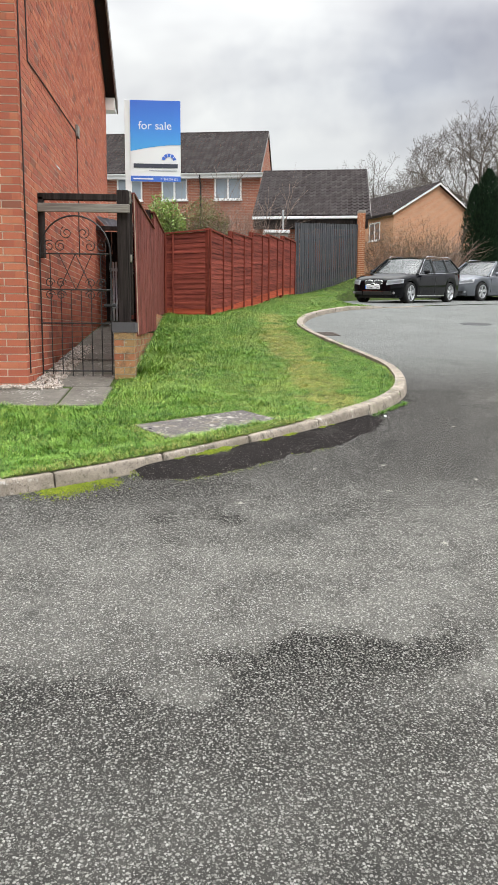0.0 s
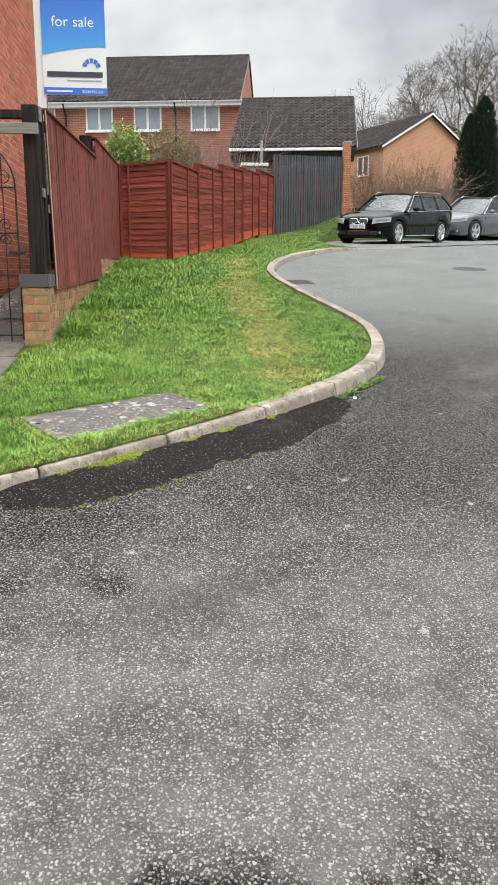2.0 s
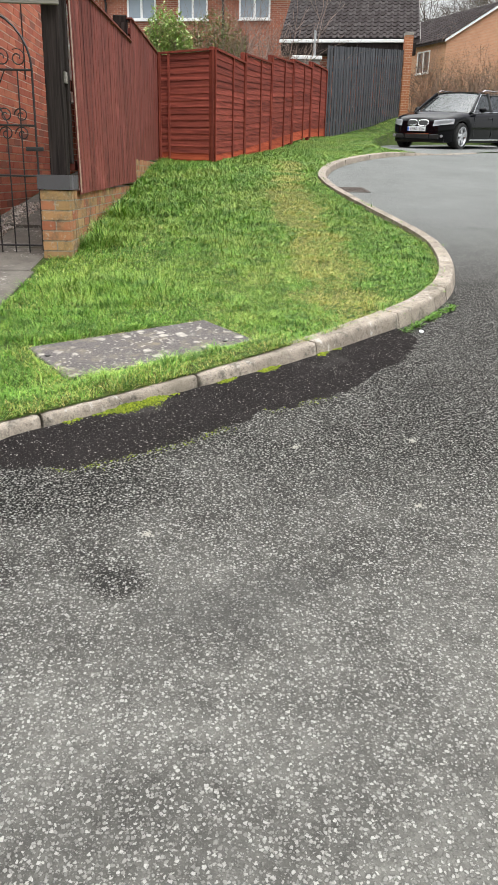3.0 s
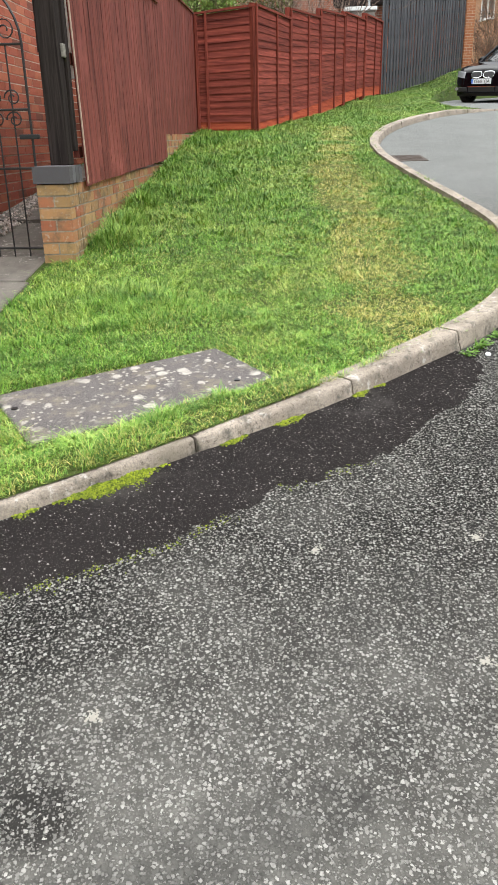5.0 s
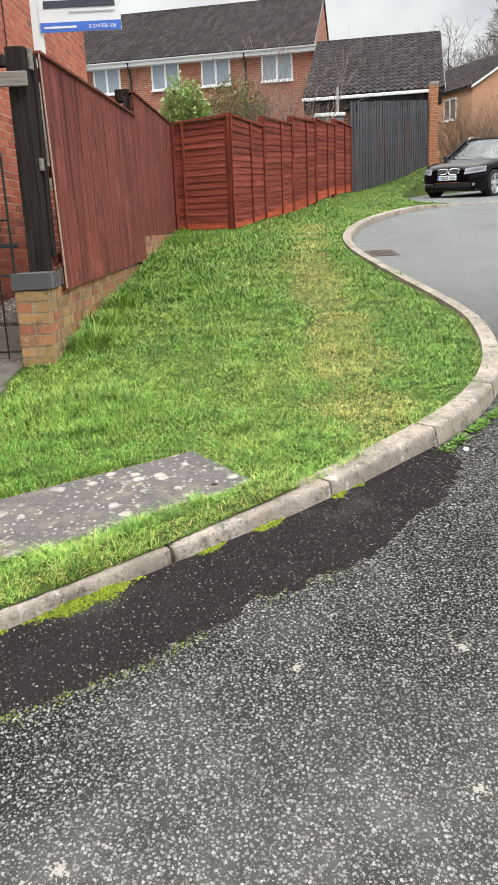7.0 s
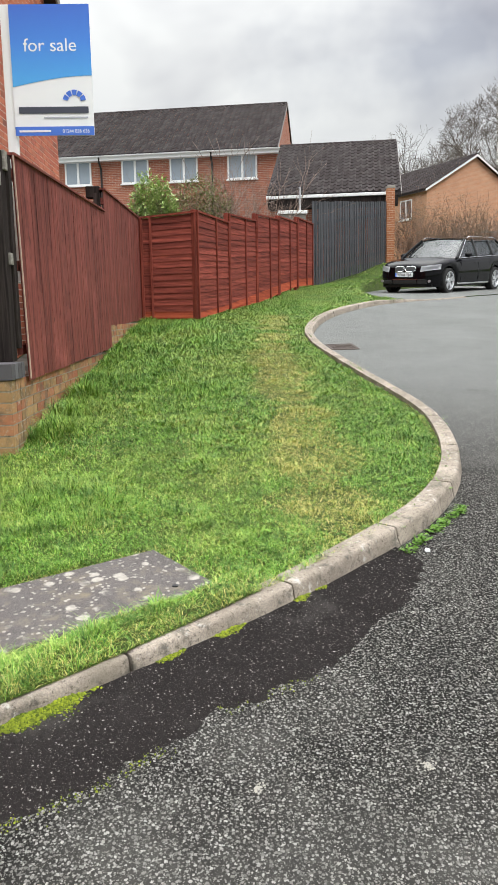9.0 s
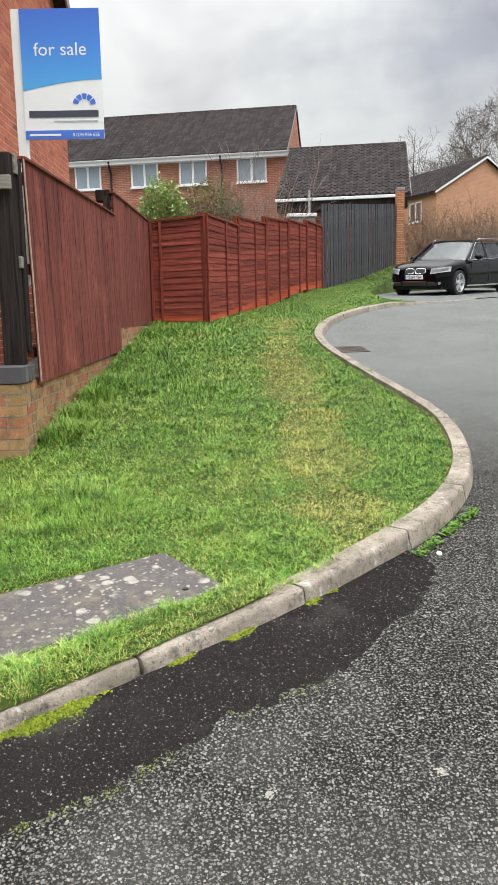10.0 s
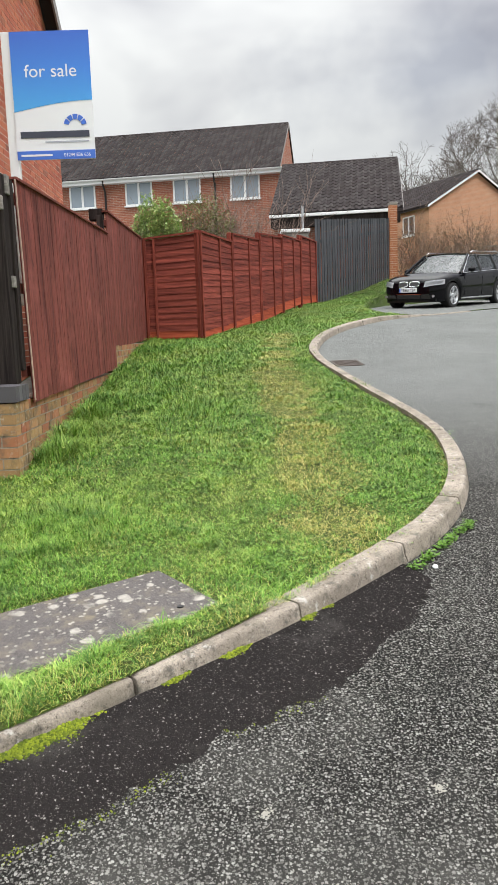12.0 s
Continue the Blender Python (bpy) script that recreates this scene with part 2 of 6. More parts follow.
def make_wood(name, c0, c1, axis="z", rough=0.75, grain=26.0, spec=0.35):
    n = Nodes(name)
    st = {"z": (1, 1, 0.045), "x": (0.045, 1, 1), "y": (1, 0.045, 1)}[axis]
    g = n.noise(grain, 5, n.local(), 0.6, st, 0.8)
    fine = n.noise(grain * 5, 3, n.local(), 0.6, st)
    c = n.mix(n.ramp(g, (0.35, 0.0), (0.65, 1.0)), c0, c1)
    c = n.mix(n.ramp(fine, (0.45, 0.0), (0.62, 0.35)), c, [v * 0.55 for v in c0])
    v = n.math("ADD", 0.78, n.math("MULTIPLY", n.each(), 0.44))
    c = n.mix(1.0, c, n.add("ShaderNodeCombineColor", Red=v, Green=v, Blue=v).outputs[0], "MULTIPLY")
    return n.done(c, rough, 0, n.math("ADD", g, n.math("MULTIPLY", fine, 0.5)), 0.35, 0.003, spec)


def make_stained(name, c0, c1):
    """Old stained boards: streaks down the grain, worn paler patches, dark runs and knots."""
    n = Nodes(name)
    g = n.noise(34, 5, stretch=(1, 1, 0.05), rough=0.65, dist=0.6)
    wide = n.noise(7, 4, stretch=(1, 1, 0.10), rough=0.6)
    fine = n.noise(170, 3, stretch=(1, 1, 0.04))
    c = n.mix(n.ramp(n.math("ADD", n.math("MULTIPLY", g, 0.55), n.math("MULTIPLY", wide, 0.45)), (0.36, 0.0), (0.66, 1.0)), c0, c1)
    c = n.mix(n.ramp(n.noise(2.2, 5, rough=0.7), (0.52, 0.0), (0.72, 0.45)), c, [min(1, v * 1.25 + 0.02) for v in c1])
    c = n.mix(n.ramp(fine, (0.50, 0.0), (0.66, 0.55)), c, [v * 0.5 for v in c0])
    knot = n.add("ShaderNodeTexVoronoi", Vector=n.add("ShaderNodeMapping", Vector=n.pos, Scale=(1.0, 1.0, 0.45)).outputs[0], Scale=5.5)
    c = n.mix(n.ramp(knot.outputs["Distance"], (0.045, 0.75), (0.085, 0.0)), c, [v * 0.4 for v in c0])
    v = n.math("ADD", 0.94, n.math("MULTIPLY", n.each(), 0.12))
    c = n.mix(1.0, c, n.add("ShaderNodeCombineColor", Red=v, Green=v, Blue=v).outputs[0], "MULTIPLY")
    return n.done(c, 0.8, 0, n.math("ADD", g, n.math("MULTIPLY", fine, 0.5)), 0.4, 0.003, 0.15)


def make_grass_soil():
    n = Nodes("turf")
    a = n.noise(1.6, 5, rough=0.65)
    b = n.noise(40, 4)
    c = n.mix(n.ramp(a, (0.35, 0.0), (0.65, 1.0)), (0.020, 0.040, 0.007), (0.050, 0.080, 0.012))
    c = n.mix(n.ramp(b, (0.4, 0.0), (0.7, 0.5)), c, (0.055, 0.048, 0.022))
    return n.done(c, 0.95, 0, b, 0.6, 0.02, 0.2)


def make_blades():
    n = Nodes("grass_blades")
    r = n.each()
    patch = n.noise(0.9, 4, rough=0.6)
    green = n.ramp(r, (0.0, (0.035, 0.115, 0.012)), (0.35, (0.105, 0.265, 0.022)), (0.75, (0.235, 0.44, 0.055)), (1.0, (0.42, 0.53, 0.14)))
    pale = n.ramp(r, (0.0, (0.10, 0.22, 0.020)), (0.5, (0.27, 0.42, 0.05)), (1.0, (0.54, 0.56, 0.18)))
    c = n.mix(n.ramp(patch, (0.46, 0.0), (0.66, 0.8)), green, pale)
    fine = n.noise(7, 3)
    c = n.mix(n.ramp(fine, (0.32, 0.65), (0.55, 0.0)), c, (0.022, 0.085, 0.008))
    return n.done(c, 0.5, 0, None, spec=0.35)


def make_concrete(name="concrete", c0=(0.20, 0.185, 0.16), c1=(0.36, 0.335, 0.295), pits=0.0):
    n = Nodes(name)
    a, b = n.noise(4, 5, rough=0.65), n.noise(180, 3)
    c = n.mix(n.ramp(a, (0.3, 0.0), (0.7, 1.0)), c0, c1)
    c = n.mix(n.ramp(b, (0.42, 0.35), (0.6, 0.0)), c, (0.09, 0.085, 0.075))
    lich = n.ramp(n.noise(14, 5, rough=0.7), (0.54, 0.0), (0.66, 0.75))
    c = n.mix(lich, c, (0.085, 0.08, 0.07))
    pale = n.ramp(n.math("ADD", n.noise(30, 4, rough=0.7), n.math("MULTIPLY", n.noise(3, 2), 0.5)), (0.86, 0.0), (0.96, 0.7))
    c = n.mix(pale, c, (0.48, 0.46, 0.42))
    h = n.math("ADD", n.math("MULTIPLY", a, 0.3), n.math("MULTIPLY", b, 0.5))
    if pits:
        pit = n.ramp(n.noise(62, 5, rough=0.75), (0.36, 1.0), (0.45, 0.0))
        c = n.mix(n.math("MULTIPLY", pit, 0.7), c, (0.06, 0.052, 0.042))
        c = n.mix(n.ramp(n.noise(2.2, 4), (0.52, 0.0), (0.68, 0.5)), c, (0.15, 0.135, 0.095))
        h = n.math("SUBTRACT", n.math("MULTIPLY", h, 1.3), n.math("MULTIPLY", pit, pits))
    return n.done(c, 0.9, 0, h, 0.55, 0.004, 0.2)


ASPHALT = make_asphalt()
TURF = make_grass_soil()
BLADES = make_blades()
CONCRETE = make_concrete()
KERB = make_concrete("kerb_concrete", (0.22, 0.185, 0.15), (0.43, 0.37, 0.305), 1.0)
RED_BRICK = make_brick("red_brick", ((0.0, (0.38, 0.10, 0.060)), (0.5, (0.49, 0.138, 0.078)), (0.85, (0.55, 0.185, 0.10)), (1.0, (0.20, 0.07, 0.05))), (0.27, 0.125, 0.085))
FAR_BRICK = make_coursed("far_red_brick", (0.27, 0.090, 0.058), (0.40, 0.145, 0.088), (0.46, 0.39, 0.32))
BUFF_BRICK = make_brick("multi_brick", ((0.0, (0.30, 0.17, 0.08)), (0.35, (0.46, 0.29, 0.13)), (0.7, (0.42, 0.17, 0.085)), (1.0, (0.36, 0.11, 0.06))), (0.20, 0.16, 0.075), aged=0.7)
BLUE_BRICK = make_brick("blue_brick", ((0.0, (0.075, 0.075, 0.085)), (1.0, (0.13, 0.13, 0.145))), (0.09, 0.09, 0.10))
ORANGE_BRICK = make_brick("orange_brick", ((0.0, (0.44, 0.17, 0.085)), (0.5, (0.48, 0.20, 0.10)), (1.0, (0.50, 0.23, 0.12))))
FAR_ORANGE = make_coursed("far_orange_brick", (0.50, 0.255, 0.15), (0.57, 0.31, 0.19), (0.52, 0.40, 0.30))
PIER_MORTAR = make_concrete("old_mortar", (0.24, 0.21, 0.165), (0.44, 0.39, 0.32))
MORTAR = plain("mortar", (0.66, 0.58, 0.49), 0.95, vary=0.25, scale=60, spec=0.2)
BOARD = make_stained("fence_board", (0.072, 0.021, 0.018), (0.285, 0.082, 0.065))
LAP = make_wood("lap_slat", (0.115, 0.024, 0.018), (0.285, 0.066, 0.047), "x", spec=0.15)
LAP_FRESH = make_wood("lap_slat_fresh", (0.26, 0.046, 0.024), (0.47, 0.105, 0.05), "x", spec=0.15)
LAP_FRAME = make_wood("lap_frame", (0.12, 0.025, 0.018), (0.27, 0.060, 0.04), spec=0.15)
GREY_BOARD = make_wood("grey_board", (0.040, 0.042, 0.047), (0.105, 0.107, 0.118), spec=0.15)
DARK_WOOD = make_wood("dark_timber", (0.013, 0.010, 0.0095), (0.050, 0.040, 0.037), spec=0.1)
GREY_WOOD = make_wood("weathered_timber", (0.15, 0.135, 0.12), (0.30, 0.28, 0.25), "x")
TILE = make_brick("roof_tile", ((0.0, (0.012, 0.0115, 0.0125)), (0.5, (0.026, 0.0245, 0.0262)), (1.0, (0.052, 0.048, 0.050))), (0.034, 0.032, 0.033), 0.2)
PATH_SLAB = make_concrete("path_concrete", (0.085, 0.075, 0.064), (0.18, 0.163, 0.142))
BARGE = plain("grey_brown_barge", (0.20, 0.18, 0.17), 0.5, vary=0.2, scale=6)
WHITE = plain("white_upvc", (0.78, 0.79, 0.79), 0.35, vary=0.05, scale=8)
IRON = plain("black_iron", (0.012, 0.012, 0.013), 0.45, 0.0, 0.3, 60)
CAR_BLACK = plain("black_car_paint", (0.002, 0.002, 0.003), 0.05, 0.0, 0.1, 5, 0.2)
CAR_GREY = plain("grey_car_paint", (0.15, 0.16, 0.18), 0.16, 0.5, 0.1, 5)
RUBBER = plain("tyre_rubber", (0.015, 0.015, 0.015), 0.85)
ALLOY = plain("alloy", (0.62, 0.63, 0.65), 0.28, 0.85, 0.05)
CHROME = plain("chrome", (0.80, 0.80, 0.82), 0.12, 1.0, 0.03)
BLACK_PLASTIC = plain("black_plastic", (0.012, 0.012, 0.013), 0.5)


def make_glass(name, color, rough=0.04):
    n = Nodes(name)
    f = n.noise(3, 3)
    return n.done(n.mix(f, [v * 0.8 for v in color], color), rough, 0, None, spec=0.9)


CAR_GLASS = make_glass("car_glass", (0.055, 0.066, 0.07))
CAR_GLASS.node_tree.nodes["Principled BSDF"].inputs["IOR"].default_value = 1.9
WINDOW_GLASS = make_glass("window_glass", (0.30, 0.36, 0.42))


# ======== mesh helpers ========
def ob_from(name, bm, mat, parent=None, label=""):
    me = bpy.data.meshes.new(name)
    bm.to_mesh(me)
    bm.free()
    ob = new(name, me)
    if mat:
        me.materials.append(mat)
    if parent:
        ob.parent = parent
    if label:
        ob["label"] = label
    return ob


def part(name, bm, mat, parent, label=""):
    return ob_from(name, bm, mat, parent, label)


def linked(name, me, parent, m):
    """Another object on an existing mesh."""
    ob = new(name, me)
    ob.parent, ob.matrix_basis = parent, m
    return ob


def thing(name, label, category, group="", kind="", at=None):
    ob = new(name)
    ob.empty_display_size = 0.2
    if at is not None:
        ob.matrix_basis = at
    return tagged(ob, label, category, group, kind)


def box(bm, x0, y0, z0, x1, y1, z1, m=None, bevel=0.0):
    r = bmesh.ops.create_cube(bm, size=1.0)
    vs = r["verts"]
    for v in vs:
        v.co = Vector(((x0 + x1) / 2 + v.co.x * (x1 - x0), (y0 + y1) / 2 + v.co.y * (y1 - y0), (z0 + z1) / 2 + v.co.z * (z1 - z0)))
    if bevel:
        es = {e for v in vs for e in v.link_edges}
        out = bmesh.ops.bevel(bm, geom=list(es), offset=bevel, segments=1, affect="EDGES")
        vs = list({v for f in out["faces"] for v in f.verts} | {v for v in vs if v.is_valid})
    if m is not None:
        bmesh.ops.transform(bm, matrix=m, verts=vs)
    return bm


def boxed(*a, **k):
    return box(bmesh.new(), *a, **k)


def prism(bm, outline, axis, a, b, m=None):
    """An outline of 2D points swept along an axis from a to b. For y the outline is (x, z); for x (y, z); for z (x, y)."""
    def p(u, v, w):
        return Vector({"x": (w, u, v), "y": (u, w, v), "z": (u, v, w)}[axis])
    lo = [bm.verts.new(p(u, v, a)) for u, v in outline]
    hi = [bm.verts.new(p(u, v, b)) for u, v in outline]
    bm.faces.new(lo[::-1])
    bm.faces.new(hi)
    k = len(outline)
    for i in range(k):
        bm.faces.new((lo[i], lo[(i + 1) % k], hi[(i + 1) % k], hi[i]))
    bmesh.ops.recalc_face_normals(bm, faces=bm.faces)
    if m is not None:
        bmesh.ops.transform(bm, matrix=m, verts=lo + hi)
    return bm


def tube(bm, pts, r0, r1=None, sides=6, cap=True):
    """A tapering tube along points."""
    pts = [Vector(p) for p in pts]
    r1 = r0 if r1 is None else r1
    rings = []
    for i, p in enumerate(pts):
        d = (pts[min(i + 1, len(pts) - 1)] - pts[max(i - 1, 0)]).normalized()
        u = d.orthogonal().normalized()
        w = d.cross(u)
        r = r0 + (r1 - r0) * i / max(1, len(pts) - 1)
        rings.append([bm.verts.new(p + r * (math.cos(2 * math.pi * k / sides) * u + math.sin(2 * math.pi * k / sides) * w)) for k in range(sides)])
    for a, b in zip(rings, rings[1:]):
        # match the nearest vertex so that rings do not twist
        o = min(range(sides), key=lambda q: (b[q].co - a[0].co).length)
        for k in range(sides):
            bm.faces.new((a[k], a[(k + 1) % sides], b[(k + 1 + o) % sides], b[(k + o) % sides]))
    if cap:
        bm.faces.new(rings[0][::-1])
        bm.faces.new(rings[-1])
    return bm


def from_arrays(name, verts, faces, mat, smooth=False):
    me = bpy.data.meshes.new(name)
    me.from_pydata([tuple(v) for v in verts], [], [tuple(f) for f in faces])
    me.materials.append(mat)
    if smooth:
        me.polygons.foreach_set("use_smooth", [True] * len(me.polygons))
    return new(name, me)


def smooth_line(points, per=8):
    """Catmull-Rom through the points."""
    out = []
    n = len(points)
    for i in range(n - 1):
        p0, p1, p2, p3 = (Vector(points[max(0, min(n - 1, j))]) for j in (i - 1, i, i + 1, i + 2))
        for k in range(per):
            t = k / per
            out.append(0.5 * (2 * p1 + (p2 - p0) * t + (2 * p0 - 5 * p1 + 4 * p2 - p3) * t * t + (3 * p1 - p0 - 3 * p2 + p3) * t ** 3))
    out.append(Vector(points[-1]))
    return out


# ======== the lie of the land ========
LAND_Y = (-400, -40, -20, -10, -4.3, -3, -1.5, 0, 5, 13, 20, 30, 60, 400)
LAND_Z = (-6.0, -4.2, -2.7, -1.36, -0.61, -0.415, -0.215, -0.04, 0.545, 1.30, 1.74, 2.5, 3.5, 5.0)


def land(y):
    return float(np.interp(y, LAND_Y, LAND_Z))


KERB_LINE = smooth_line([(-14, -9.5), (-6, -5.9), (-2.2, -4.25), (-0.55, -3.57), (0.25, -3.14), (0.75, -2.80), (1.2, -2.45), (1.71, -2.03), (2.24, -1.5),
                         (2.55, -1.12), (2.78, -0.7), (2.95, -0.2), (3.05, 0.4), (3.07, 0.9), (3.0, 1.6), (2.86, 2.5), (2.72, 3.5), (2.60, 4.6),
                         (2.62, 5.7), (2.87, 7.2), (3.45, 9.0), (4.35, 10.65), (5.25, 11.6), (6.4, 12.3), (7.7, 13.3), (9.4, 14.9), (12.0, 16.6), (18, 18.5), (30, 20)])

# ======== ground, road, verge ========
def grid_sheet(name, xs, ys, zf, mat):
    verts = [(x, y, zf(x, y)) for y in ys for x in xs]
    w = len(xs)
    faces = [(j * w + i, j * w + i + 1, (j + 1) * w + i + 1, (j + 1) * w + i) for j in range(len(ys) - 1) for i in range(w - 1)]
    return from_arrays(name, verts, faces, mat, True)


FAR_Y = [-400, -200, -100, -60] + [y * 2.0 for y in range(-20, 31)] + [80, 100, 150, 200, 300, 400, 1500]
FAR_X = [-1500, -400, -200, -100, -50, -20, 0, 20, 50, 100, 200, 400, 1500]
tagged(grid_sheet("ground", FAR_X, FAR_Y, lambda x, y: land(y) - 0.12, TURF), "short grass ground running out to the horizon", "ground", kind="structure")
ROAD_Y = [-40 + 0.5 * i for i in range(0, 141)]
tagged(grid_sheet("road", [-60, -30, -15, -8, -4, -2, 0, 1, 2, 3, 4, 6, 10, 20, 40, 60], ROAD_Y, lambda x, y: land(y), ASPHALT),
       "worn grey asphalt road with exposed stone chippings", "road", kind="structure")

FENCE_SIDE = smooth_line([(-14, 6), (-8, 8), (-5, 8), (-3, 8), (-1.8, 7), (-1.0, 6), (-0.6, 6), (-0.4, 6), (-0.3, 6.5), (-0.3, 7), (-0.3, 7.5), (-0.2, 8), (0, 8.4),
                          (0.2, 8.6), (0.5, 9), (0.9, 9.5), (1.2, 10.2), (1.6, 11.2), (1.9, 12), (2.3, 13), (2.8, 14.5), (3.4, 16.2), (4.0, 17.5), (5, 20), (7, 23),
                          (9.5, 26), (13, 30), (20, 34), (32, 36)])
APRON = [(5.15, 11.75), (4.75, 12.6), (4.75, 13.7), (5.0, 15.6), (5.9, 17.9), (8.2, 20.3), (14, 22), (20, 22), (20, 19.0), (12.0, 16.65), (9.4, 15.0), (7.7, 13.4), (6.4, 12.38), (5.5, 11.85)]


def inside(poly, x, y):
    hit = False
    for (x0, y0), (x1, y1) in zip(poly, poly[1:] + poly[:1]):
        if (y0 > y) != (y1 > y) and x < (x1 - x0) * (y - y0) / (y1 - y0) + x0:
            hit = not hit
    return hit


def kerb_rise(p):
    """Height of the kerb above the road; it drops where the parking bay begins."""
    return 0.10 if p.x < 4.6 else max(0.025, 0.10 - 0.075 * (p.x - 4.6) / 1.2)


def fill_rise(x):
    """Height of the tarmac fill laid up against the kerb."""
    return float(np.interp(x, (0.16, 0.34, 0.9, 1.6, 2.1, 2.4), (0.0, 0.045, 0.042, 0.028, 0.012, 0.0)))


def turf_edge(p):
    """How far behind the kerb's face the turf begins; it has crept over the stones by the cover."""
    return float(np.interp(p.x, (-0.6, 0.1, 1.1, 1.9), (0.072, 0.045, 0.045, 0.082))) if p.y < 0 else 0.080


COVER_EDGE = [(0.24, -2.15), (0.47, -2.47), (1.28, -2.0), (1.06, -1.70)]


def lawn(x, y):
    """Height of the grass verge's soil."""
    bank = 0.74 * math.exp(-((x - 6.8) ** 2 + (y - 21.2) ** 2) / 12.0) + 0.13 * math.exp(-((x - 3.4) ** 2 + (y - 16.0) ** 2) / 6.0)
    z = land(y) + 0.060 + bank + 0.02 * noise.noise(Vector((x * 0.7, y * 0.7, 3.0)))
    if 0.15 < x < 1.4 and inside(COVER_EDGE, x, y):
        return land(y) + 0.03
    return land(y) - 0.06 if inside(APRON, x, y) else z


def inner(i, d):
    """The kerb line moved d metres towards the verge."""
    a, b = KERB_LINE[max(0, i - 1)], KERB_LINE[min(len(KERB_LINE) - 1, i + 1)]
    t = (b - a).normalized()
    return KERB_LINE[i] + Vector((-t.y, t.x)) * d


vv, vf, cols = [], [], 41
for i in range(len(KERB_LINE)):
    k, f = inner(i, turf_edge(KERB_LINE[i])), FENCE_SIDE[i]
    for j in range(cols):
        p = k.lerp(f, (j / (cols - 1)) ** 1.3)
        z = lawn(p.x, p.y)
        if j == 0:
            z = land(p.y) + kerb_rise(k) - (0.012 if turf_edge(KERB_LINE[i]) > 0.07 else 0.001)
        elif j <= 2 and turf_edge(KERB_LINE[i]) < 0.07:
            z = max(z, land(p.y) + kerb_rise(k) + 0.006)
        vv.append((p.x, p.y, z))
for i in range(len(KERB_LINE) - 1):
    for j in range(cols - 1):
        a = i * cols + j
        vf.append((a, a + cols, a + cols + 1, a + 1))
verge = tagged(from_arrays("verge", vv, vf, TURF, True), "sloping grass verge between kerb and fence", "lawn", kind="structure")
bm = bmesh.new()
bm.faces.new([bm.verts.new((x, y, land(y) + 0.02)) for x, y in APRON])
bmesh.ops.triangulate(bm, faces=bm.faces)
bmesh.ops.subdivide_edges(bm, edges=bm.edges, cuts=3, use_grid_fill=True)
for v in bm.verts:
    v.co.z = land(v.co.y) + 0.02
bmesh.ops.recalc_face_normals(bm, faces=bm.faces)
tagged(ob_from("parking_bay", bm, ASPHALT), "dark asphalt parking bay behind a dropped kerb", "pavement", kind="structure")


# ======== kerb stones ========
def at_length(line, s):
    for a, b in zip(line, line[1:]):
        d = (b - a).length
        if s <= d:
            return a.lerp(b, s / d), (b - a).normalized()
        s -= d
    return line[-1], (line[-1] - line[-2]).normalized()


def length_to(line, q):
    best, total, out = 1e9, 0.0, 0.0
    for a, b in zip(line, line[1:]):
        if (a - q).length < best:
            best, out = (a - q).length, total
        total += (b - a).length
    return out


kerb = thing("kerb", "weathered pale concrete kerb stones with mossy joints", "kerb", kind="structure")
KERB_STONE = 0.80
s_ref = length_to(KERB_LINE, Vector((1.70, -2.04)))
s = s_ref - KERB_STONE * int(s_ref / KERB_STONE)
kerb_total = sum((b - a).length for a, b in zip(KERB_LINE, KERB_LINE[1:]))
while s < min(kerb_total - 1, 34):
    bm = bmesh.new()
    rings = []
    jog = random.uniform(-0.006, 0.006)
    for q in range(33):
        g = 0.004 + (KERB_STONE - 0.012) * q / 32
        p, t = at_length(KERB_LINE, s + g)
        nrm = Vector((-t.y, t.x))
        h, z = kerb_rise(p), land(p.y)
        end = 0.007 if q in (0, 32) else 0.0
        sec = [(-0.006 + jog, -0.08), (-0.002 + jog, h * 0.1), (0.004 + jog + end, h * 0.4), (0.009 + jog + end, h * 0.72), (0.014 + jog + end, h * 0.87), (0.022 + jog, h * 0.965 - end), (0.032 + jog, h - end), (0.125 + jog, h - end + 0.002), (0.128 + jog, -0.08)]
        wear = 0.006 * noise.noise(Vector((p.x * 5, p.y * 5, 2.0))) + 0.006 * noise.noise(Vector((p.x * 24, p.y * 24, 5.0))) + 0.012 * max(0.0, noise.noise(Vector((p.x * 11, p.y * 11, 8.0))) - 0.25)
        sec = [(u + (wear if 1 < e < 7 else 0), w - (abs(wear) * 0.7 if 3 < e < 7 else 0)) for e, (u, w) in enumerate(sec)]
        rings.append([bm.verts.new((p.x + nrm.x * u, p.y + nrm.y * u, z + w + 0.002 * noise.noise(Vector((p.x * 9, p.y * 9, u * 30))))) for u, w in sec])
    for a, b in zip(rings, rings[1:]):
        for k in range(9):
            bm.faces.new((a[k], b[k], b[(k + 1) % 9], a[(k + 1) % 9])).smooth = 2 <= k <= 5
    bm.faces.new(rings[0])
    bm.faces.new(rings[-1][::-1])
    bmesh.ops.recalc_face_normals(bm, faces=bm.faces)
    part("kerb_stone", bm, KERB, kerb)
    s += KERB_STONE


